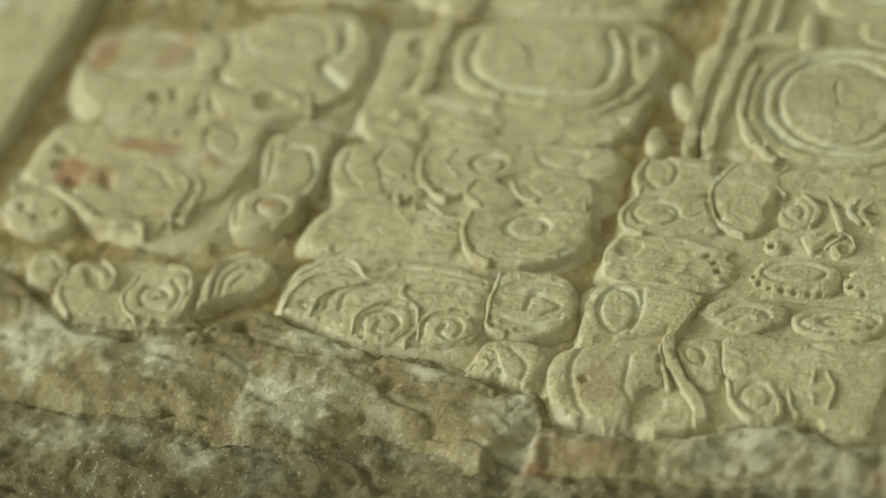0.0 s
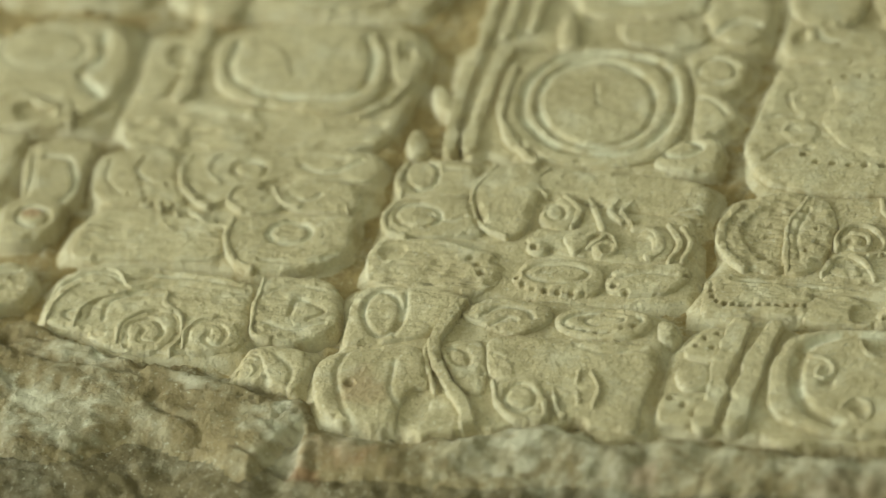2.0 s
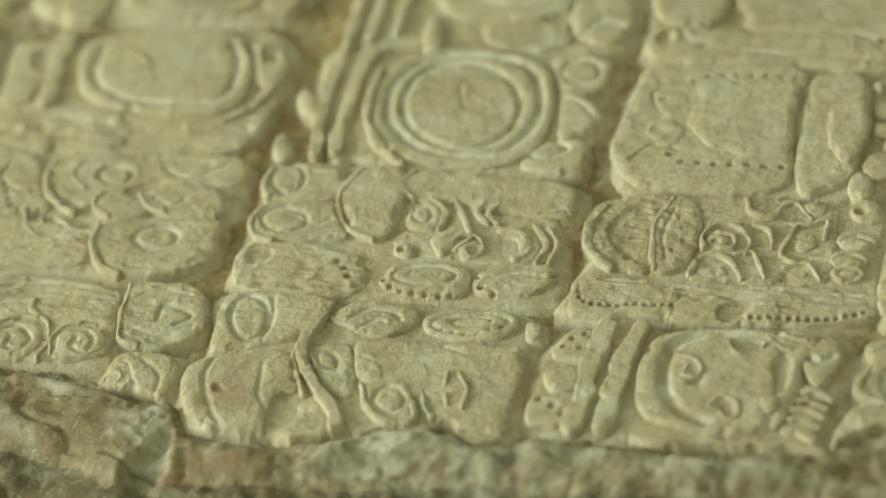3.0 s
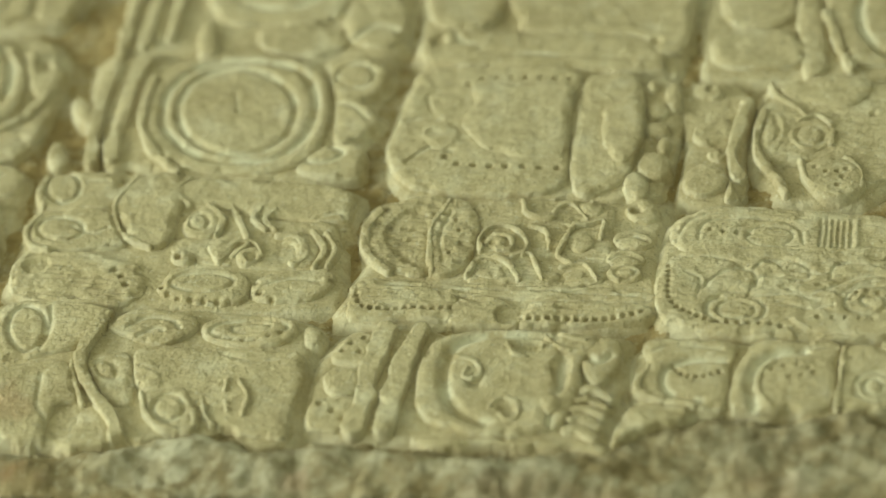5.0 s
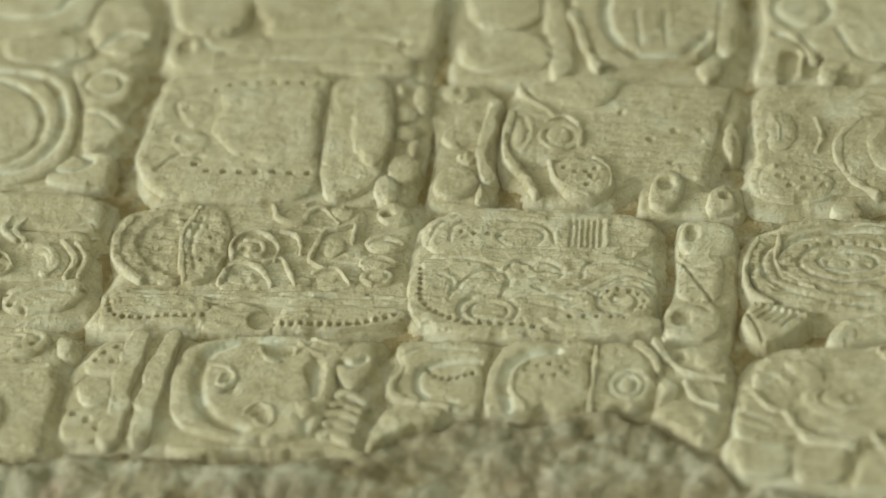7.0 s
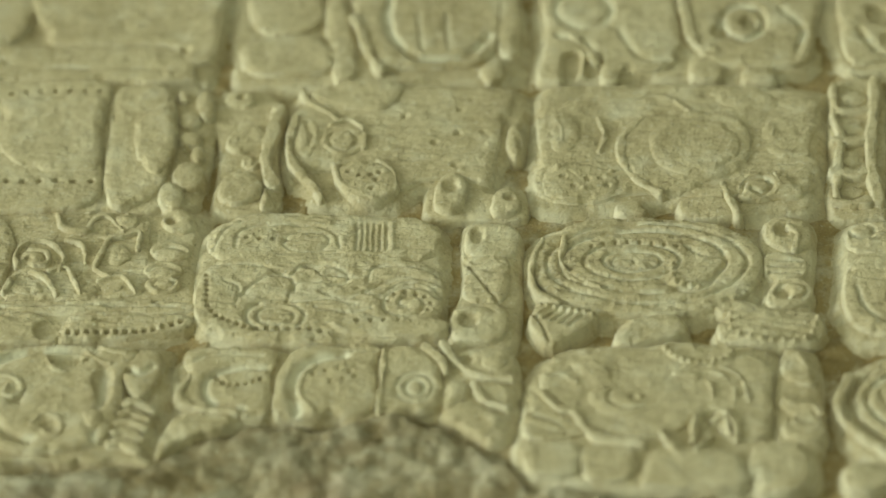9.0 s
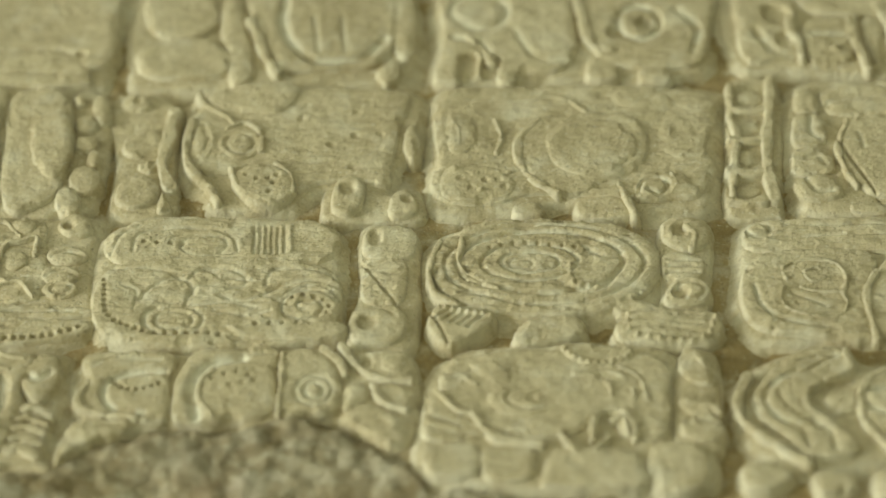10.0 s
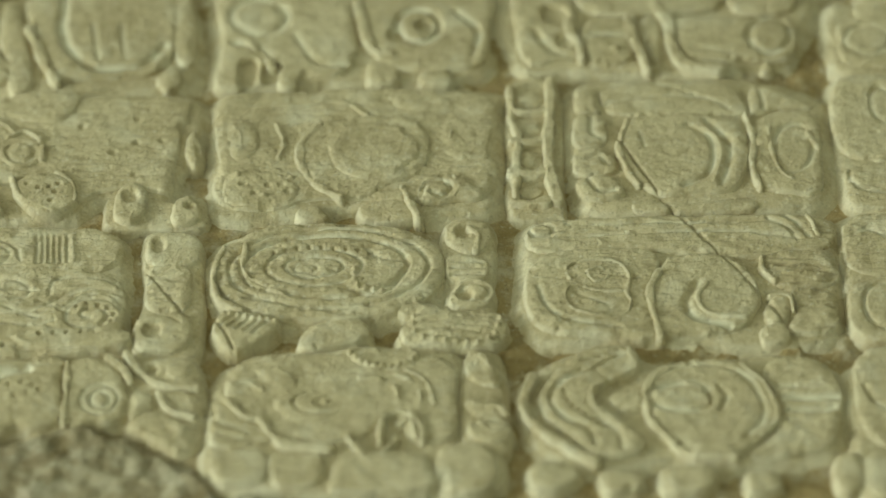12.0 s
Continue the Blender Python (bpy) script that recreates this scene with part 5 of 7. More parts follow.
glyph("glyph block of a worn animal head with beads",
      shape("block", -2.2, (26.2, 62.1, 32.4, 72.7, 67.5, 75.3, 111.5, 73.4, 114.7, 49.0, 107.0, 25.5, 102.5, 13.0, 78.9, 15.3, 69.1, 5.8, 50.1, 4.4, 37.1, 5.8, 26.1, 29.0)),
      shape("main_sign", 0, (27.6, 59.4, 37.1, 70.1, 63.3, 73.1, 107.2, 72.6, 107.8, 55.5, 105.5, 32.1, 104.4, 16.3, 93.6, 19.1, 78.7, 17.9, 70.6, 12.7, 59.3, 20.4, 48.3, 22.6, 33.2, 22.7, 27.0, 32.4, 26.1, 49.2), scratches(-0.5, 9), dots(1.4, -1, 6, 69.3, 54.1, 81.4, 37.8, 92.6, 61.8, 88.9, 24.8, 100.3, 45.2)),
      shape("affix", 0.7, (31.7, 69.2, 45.4, 75.6, 65.4, 74.5, 67.4, 66.0, 60.3, 57.2, 47.1, 57.7, 35.8, 61.1)),
      band(1.6, 0.6, 27.8, 69.8, 31.1, 63.7, 39.6, 56.4, 43.3, 51.5),
      shape("eye", 0.6, (38.9, 40.9, 44.7, 48.5, 52.5, 46.7, 55.6, 36.8, 49.8, 29.9, 41.5, 30.9), loop(0.9, -0.8, 52.3, 39.3, 51.2, 35.1, 47.7, 33.2, 43.9, 34.8, 42.0, 39.0, 43.1, 43.3, 46.6, 45.2, 50.4, 43.5)),
      band(1.2, 1, 41.0, 48.3, 47.7, 52.0, 54.0, 45.1, 55.4, 34.8),
      shape("jaw", 0.7, (45.4, 19.2, 52.2, 26.7, 63.1, 25.8, 69.4, 17.5, 68.1, 7.7, 58.6, 3.8, 49.7, 8.3), dots(0.9, -1.4, 6, 50.7, 20.1, 57.4, 17.1, 62.5, 20.5, 60.1, 10.6)),
      band(1.2, 1, 44.8, 23.8, 48.1, 14.1, 53.9, 9.1, 61.0, 5.5),
      band(1.2, 0.9, 61.9, 27.1, 67.6, 20.7, 68.9, 11.0),
      band(2, 0.7, 27.2, 52.6, 26.2, 35.7, 30.0, 24.2, 36.0, 16.2, 41.0, 6.0),
      shape("affix", 0.2, (27.5, 52.6, 34.3, 54.5, 39.0, 42.9, 36.8, 29.4, 29.8, 30.5), line(0.8, -0.8, 31.3, 51.0, 34.6, 41.0, 33.3, 32.0)),
      shape("bead", -0.2, (9.7, 65.7, 8.4, 62.0, 4.6, 60.3, 0.3, 61.7, -1.8, 65.3, -0.5, 69.0, 3.4, 70.6, 7.6, 69.3), dots(1.6, -1.6, 1, 4.8, 66.2)),
      shape("bead", 0, (2.2, 42.9, 8.4, 50.2, 15.3, 47.4, 16.9, 37.0, 8.2, 33.0, 2.2, 36.1)),
      shape("bead", 0, (1.7, 14.9, 7.4, 21.7, 16.4, 18.7, 17.9, 9.0, 9.5, 3.4, 2.3, 6.4)),
      shape("bead", -0.6, (15.8, 28.0, 15.1, 24.7, 12.8, 23.2, 10.2, 24.5, 8.8, 27.7, 9.5, 31.0, 11.8, 32.5, 14.4, 31.2)),
      band(2.8, 0.2, 19.7, 59.1, 18.8, 43.8, 17.8, 28.7, 22.4, 15.0),
      shape("bead", -0.4, (19.3, 12.3, 22.6, 7.2, 23.8, 2.1, 18.7, 1.9)),
      shape("affix", 0.3, (84.4, 14.2, 89.1, 21.6, 95.8, 16.9, 95.7, 7.2, 91.2, -1.0, 84.3, 1.3), hollow(-2, 87.0, 15.6, 91.2, 17.1, 92.8, 11.9, 88.7, 9.8)),
      shape("affix", 0, (105.8, 8.6, 110.9, 14.3, 115.9, 11.2, 116.3, 1.3, 107.2, -1.0), dots(2, -2, 1, 112.2, 7.6)),
      shape("affix", 0.2, (109.7, 46.8, 112.9, 51.0, 115.5, 39.1, 113.3, 30.4, 109.7, 36.8)),
      shape("affix", -0.6, (109.8, 62.4, 109.2, 57.1, 107.2, 54.8, 104.9, 56.9, 103.7, 62.2, 104.2, 67.5, 106.2, 69.8, 108.5, 67.7)),
      shape("backing", -2.6, (81.1, 15.4, 93.4, 21.7, 104.5, 14.0, 116.7, 15.5, 118.5, -0.5, 101.4, -2.5, 82.6, -3.2)),
      shape("backing", -2.6, (-6.0, 68.6, 14.9, 71.0, 22.1, 55.8, 21.4, 32.2, 25.7, 12.5, 22.7, 0.7, 1.2, 1.2, 0.1, 31.4)))
glyph("glyph block densely engraved with scrolls and dotted edges",
      sign("block", 44.5, -36.6, 45.8, 34.6, 5, -1.6),
      sign("main_sign", 45.5, -48.3, 45.5, 24, 3.4, 0.3, scratches(-1, 6), dots(0.8, -2.6, 13, 3.2, -37.7, 4.6, -45.4, 5.6, -54.5, 10.8, -60.5, 19.6, -64.9), dots(0.8, -2.6, 8, 23.7, -65.4, 33, -65.9, 41.2, -65.8, 51.6, -67.5), dots(0.8, -2.2, 5, 60.3, -61.4, 69.5, -60.7, 79.8, -61.1), dots(0.8, -2.2, 8, 70.8, -50.7, 74.7, -46.7, 83, -47.8, 87.5, -53.5, 82.6, -57.5), spiral(0.7, -1.1, 78.2, -52.1, 11.8, 1.7, 20, 0.87), line(0.7, -0.9, 62.8, -40.1, 63.8, -34, 69.4, -31.4, 82, -33.1, 89.6, -37.4), line(0.7, -0.9, 61.2, -46.3, 70.1, -40, 80.3, -38.4, 90.9, -42.2), line(0.7, -0.9, 66.6, -48.6, 74.3, -41.8, 82.6, -40.8, 90.1, -45.9), line(0.7, -0.9, 16.8, -48.3, 21.3, -41.5, 28.2, -37.4, 34.7, -39.5, 36.4, -46.5), line(0.7, -0.9, 34.5, -37.4, 37.2, -33, 42.4, -33, 44.8, -36.6), line(0.7, -0.9, 38.2, -32.7, 46.5, -31.7, 54.1, -35.6, 54.5, -40.8, 48.5, -42.7), line(0.7, -0.9, 33.7, -51.1, 37, -42, 45.1, -40.3), line(0.7, -0.9, 19.5, -54.3, 27.3, -49.7, 37.8, -51.1, 48, -49.5, 58.6, -52.4), ring(0.7, -0.9, 30.3, -59.3, 10.8, 7.5), ring(0.7, -0.8, 30.3, -59.3, 6.8, 4.8), line(0.7, -0.9, 19.2, -61.9, 19.2, -55.9, 23.4, -52.2), line(0.7, -0.9, 3.5, -31.5, 13, -31.4, 23.6, -33.2, 31.3, -36.8), line(0.7, -0.8, 45.7, -46.4, 54.2, -49.4, 62.2, -46.2, 68.7, -49.2), line(0.7, -0.8, 44.3, -54, 54.8, -56.9, 65, -54.7), line(0.7, -0.7, 9.8, -40.7, 15.3, -43.7, 15.2, -52.9), hatch(0.6, -0.6, 4, 46.8, -35.7, 53.2, -37.2, 6.4, -1.8)),
      sign("affix", 71.8, -64.2, 22.5, 5.1, 3.1, 0.7, dots(0.8, -2.2, 5, 60.4, -62, 69.6, -61.6, 80.9, -61.7), line(1, 0.6, 48.4, -58.5, 50.2, -63, 56.7, -67.4)),
      sign("plate", 44.8, -16.9, 44.2, 14.5, 3.2, 0.1, scratches(-1, 7), line(0.7, -0.9, 12, -22.1, 12.2, -14.2, 19.2, -10, 36.1, -9.2, 47, -12.9, 50.9, -21.7), dots(0.8, -2.2, 4, 15.7, -17, 23.1, -17.6, 30.6, -18.1), ring(0.7, -0.7, 38, -18.7, 8.4, 5.7), hatch(0.6, -0.9, 6, 56.1, -8.4, 67.1, -8.3, 0.8, -15.1), line(0.9, 0.6, 68.8, -8.2, 70.3, -23.3), line(0.7, -0.6, 3.7, -23.7, 6.8, -12.7, 12.6, -7.9)),
      sign("affix", 107.1, -16.3, 9.9, 9.4, 2.9, 0.1, dome(-1.8, 101.8, -14.2, 2.1, 3.8)),
      sign("affix", 106.1, -36.4, 8.3, 13.8, 3.2, -0.2, scratches(-1, 6)),
      sign("affix", 104.8, -60.8, 10.2, 10.5, 2.9, 0.2, dome(-1.6, 101.3, -60.2, 3.1, 3.6), line(0.7, -0.8, 95.7, -53.4, 103.9, -51.8, 110.3, -56.2)),
      shape("backing", -1.9, (96.2, -8.0, 109.7, -5.9, 116.3, -11.5, 118.1, -66.6, 109.1, -73.2, 95.8, -71.6, 94.4, -57.9, 98.0, -39.7)))
glyph("glyph block of arched and concentric signs by the eroded patch",
      shape("block", -2.2, (-1.2, -79.5, 31.1, -74.5, 67.7, -72.8, 93.2, -73.4, 96.8, -86.1, 94.7, -105.2, 35.3, -112.7, 21.2, -112.2, 9.1, -128.1, -4.3, -132.5, -3.7, -119.2, 1.5, -108.0, -0.3, -102.4)),
      shape("affix", 0, (-0.3, -78.9, 10.6, -75.4, 29.2, -75.7, 34.0, -78.5, 32.3, -89.2, 33.0, -109.4, 18.9, -109.5, 4.8, -106.7, -0.3, -102.4, 1.5, -90.6), line(1.3, -1.4, 30.4, -86.3, 19.2, -86.8, 9.8, -92.0, 9.2, -100.2, 14.3, -105.4, 23.6, -107.3), line(0.9, -0.8, 3.8, -83.1, 11.2, -79.8, 27.7, -80.6), dots(0.9, -1.7, 8, 11.6, -90.1, 15.4, -94.1, 21.2, -95.2, 28.6, -92.3)),
      band(1.5, 0.5, 3.0, -90.0, 0.1, -101.8, 6.8, -106.6, 21.3, -109.4),
      shape("main_sign", 0.2, (34.8, -86.1, 39.8, -75.6, 51.4, -73.2, 69.0, -73.3, 69.5, -87.4, 70.0, -106.4, 49.1, -110.3, 35.5, -110.4, 33.7, -97.8), line(2.1, -2, 43.0, -109.5, 40.7, -97.5, 41.4, -88.7, 46.6, -82.0, 57.1, -78.6), dots(0.9, -1.1, 7, 47.0, -89.9, 54.8, -86.6, 63.3, -90.6, 53.5, -93.4), line(1, -0.8, 59.9, -76.7, 68.1, -76.3)),
      band(1.2, 0.6, 48.6, -108.6, 43.5, -100.3, 43.1, -91.6, 47.0, -85.5),
      shape("affix", 0.2, (71.3, -75.6, 82.4, -73.3, 90.7, -80.6, 94.1, -94.9, 92.6, -104.8, 72.8, -106.9, 70.9, -90.3), loop(1.1, -1.1, 87.3, -95.3, 86.5, -98.2, 84.2, -99.5, 81.7, -98.4, 80.5, -95.6, 81.2, -92.7, 83.5, -91.4, 86.0, -92.5), loop(0.9, -0.8, 90.3, -95.1, 88.8, -100.5, 84.5, -102.9, 79.8, -100.9, 77.5, -95.7, 78.9, -90.3, 83.3, -87.9, 88.0, -89.9)),
      band(1.4, 0.7, 71.3, -76.2, 71.7, -90.2, 72.4, -106.9),
      band(1.6, 0.6, 86.2, -74.3, 92.3, -80.5, 94.4, -86.2),
      shape("affix", -0.5, (0.7, -109.8, 14.6, -107.7, 19.7, -112.9, 9.4, -127.6, -4.5, -131.6, -3.6, -119.7), scratches(-1, 9)),
      shape("affix", -0.1, (96.6, -77.9, 106.4, -74.0, 115.0, -75.0, 119.1, -83.6, 111.9, -89.8, 103.6, -85.8), dots(2.2, -1.8, 1, 101.8, -80.0)),
      band(1.6, 0.6, 93.2, -73.1, 99.0, -83.1, 107.4, -88.5, 117.5, -89.5),
      shape("bead", 0.6, (116.2, -81.7, 115.0, -84.9, 111.7, -86.3, 108.2, -85.2, 106.6, -82.2, 107.8, -79.0, 111.1, -77.6, 114.6, -78.7)),
      shape("affix", 0.2, (93.5, -95.6, 97.5, -90.4, 102.2, -94.6, 100.8, -101.8, 94.7, -105.2)),
      shape("affix", 0, (104.1, -92.2, 113.6, -91.1, 120.0, -98.0, 116.8, -103.9, 107.4, -100.1)),
      band(1.3, 0.6, 104.1, -92.2, 108.3, -100.6, 116.5, -104.2),
      shape("affix", -0.3, (94.5, -108.7, 102.3, -100.9, 115.1, -108.2, 115.3, -115.8, 105.6, -118.8, 95.5, -116.5), hollow(-0.9, 99.0, -110.4, 110.9, -109.8, 109.3, -114.7, 100.4, -115.2)),
      shape("backing", -2.0, (92.2, -73.1, 114.4, -72.1, 120.4, -85.0, 120.5, -105.1, 116.3, -119.4, 95.8, -119.3, 93.1, -97.9)))
glyph("glyph block in the upper row of two panels",
      shape("block", -2.4, (119.4, 146.4, 171.5, 145.3, 225.9, 144.1, 226.4, 107.8, 222.4, 86.0, 176.2, 83.5, 123.5, 81.2, 120.0, 103.0)),
      shape("main_sign", 0, (121.7, 144.9, 169.3, 144.6, 172.5, 123.3, 174.8, 99.0, 167.4, 85.8, 154.2, 84.0, 123.5, 81.5, 121.3, 110.1), line(1.8, -1.4, 125.5, 105.0, 135.8, 101.2, 141.3, 89.8), loop(1.6, -1, 146.5, 121.0, 143.4, 113.4, 135.6, 110.5, 127.6, 113.8, 124.1, 121.5, 127.2, 129.1, 135.1, 132.1, 143.1, 128.8), hollow(-3, 128.7, 92.9, 135.3, 94.2, 134.5, 81.3, 129.0, 81.4), hollow(-3, 137.8, 90.3, 144.4, 91.2, 143.2, 81.1, 138.4, 81.2), line(1.4, -0.8, 149.4, 109.4, 158.5, 91.6, 169.5, 90.6)),
      band(1.8, 0.6, 131.3, 104.9, 137.6, 97.3, 141.3, 88.4),
      shape("main_sign", 0, (176.5, 145.2, 225.9, 144.1, 226.4, 107.8, 222.5, 89.8, 202.6, 86.8, 185.0, 90.6, 179.7, 101.7, 176.6, 123.2), loop(1.6, -1.7, 206.9, 113.5, 204.3, 106.3, 198.3, 103.4, 192.4, 106.5, 190.0, 113.9, 192.5, 121.2, 198.5, 124.2, 204.5, 121.0), hollow(-1.8, 204.5, 113.2, 203.5, 110.2, 201.1, 109.0, 198.7, 110.3, 197.8, 113.4, 198.8, 116.4, 201.2, 117.6, 203.5, 116.3), hollow(-1.8, 192.6, 107.8, 191.7, 105.3, 189.5, 104.3, 187.3, 105.4, 186.4, 107.9, 187.3, 110.4, 189.5, 111.4, 191.7, 110.3), line(1.6, -1.2, 213.8, 122.4, 222.1, 111.4, 219.5, 95.2)),
      band(2.2, 0.5, 172.7, 141.6, 176.1, 119.6, 179.7, 101.7, 187.7, 97.3),
      shape("affix", -0.5, (178.4, 92.5, 189.4, 94.4, 190.7, 81.8, 179.5, 81.0)),
      shape("affix", -0.6, (199.3, 86.8, 209.2, 88.7, 211.5, 79.6, 200.3, 79.2)),
      shape("affix", -0.4, (144.2, 89.8, 151.0, 88.9, 150.1, 79.2, 144.4, 79.3)),
      shape("affix", -0.3, (119.7, 90.3, 127.6, 92.2, 129.2, 79.7, 120.2, 79.9)))
glyph("square glyph block with a large curled sign",
      shape("block", -2.2, (120.7, 73.0, 145.5, 77.6, 224.4, 76.2, 228.3, 59.0, 226.6, 25.7, 222.7, 4.4, 193.1, 3.1, 172.0, 10.0, 151.0, 5.3, 125.7, 2.7, 120.0, 18.2, 120.1, 47.9)),
      shape("main_sign", -0.5, (122.9, 71.5, 145.5, 75.9, 223.2, 72.8, 223.9, 39.0, 227.5, 29.0, 220.7, 10.9, 195.3, 9.5, 172.0, 11.9, 153.0, 11.1, 146.7, 7.3, 129.8, 6.4, 120.9, 15.0, 121.8, 34.6, 120.1, 54.6), scratches(-0.6, 8)),
      shape("disc", 0.4, (155.7, 50.5, 165.4, 57.0, 184.9, 58.3, 197.9, 54.6, 202.5, 42.8, 198.9, 26.3, 189.0, 18.1, 176.3, 11.8, 163.5, 13.7, 156.0, 22.0, 152.2, 35.5)),
      shape("disc", 1, (165.4, 46.9, 176.2, 53.4, 191.3, 51.0, 198.1, 39.5, 193.7, 25.8, 178.4, 19.9, 167.7, 25.0, 162.9, 37.0)),
      band(1.7, 0.8, 160.6, 53.1, 154.1, 43.1, 153.6, 30.6, 159.3, 18.7, 168.2, 12.0),
      band(1.1, 1.4, 179.5, 38.6, 182.2, 28.6, 189.9, 26.8, 193.6, 33.0, 189.5, 39.1, 184.0, 37.5, 185.2, 31.2),
      band(1.2, 0.5, 186.2, 55.9, 190.0, 49.7, 195.2, 47.6),
      band(1, 0.4, 203.9, 52.8, 209.9, 51.3, 209.8, 45.3),
      shape("affix", 0.4, (197.0, 14.6, 201.8, 23.0, 210.4, 23.8, 219.2, 19.4, 221.1, 10.9, 210.1, 9.2, 199.5, 7.8), line(1.1, -1.5, 198.5, 11.1, 200.7, 18.1, 207.3, 20.3, 210.6, 16.0, 207.2, 11.2, 203.0, 13.2)),
      band(1.4, 0.7, 192.0, 17.3, 194.0, 8.9, 197.7, -0.8),
      band(1.2, 0.7, 211.6, 22.8, 213.6, 16.9, 211.4, 11.1),
      shape("affix", 0.1, (125.3, 55.8, 132.8, 57.7, 137.8, 47.5, 135.9, 35.9, 127.0, 34.1)),
      band(1, 0.4, 127.3, 53.1, 130.3, 47.7, 130.5, 39.0),
      band(1.1, 0.4, 143.7, 54.8, 146.7, 44.6, 145.2, 34.7),
      shape("affix", 0.1, (125.1, 24.0, 133.5, 27.7, 150.7, 25.7, 151.1, 12.4, 140.4, 7.8, 125.5, 9.7), dots(1.1, -1.4, 6, 131.6, 19.6, 136.0, 14.6, 144.3, 21.6, 147.6, 14.4, 149.6, 22.5), dots(1, 1.2, 3, 129.4, 24.5, 140.3, 12.9, 149.6, 23.5)),
      band(1.3, 0.4, 134.9, 63.8, 150.1, 66.2, 167.5, 67.2, 178.8, 58.1),
      shape("affix", 0, (187.1, 71.9, 206.8, 73.2, 213.7, 66.2, 208.8, 60.1, 191.4, 62.5)),
      shape("affix", -0.2, (205.5, 56.1, 217.4, 57.6, 221.5, 45.7, 219.1, 32.5, 208.4, 36.0)),
      shape("affix", -1, (176.3, 8.6, 192.1, 10.2, 196.9, 0.5, 178.4, -0.7)),
      shape("affix", -1.6, (152.0, 7.2, 159.4, 9.0, 163.6, 1.9, 153.1, 1.4)))
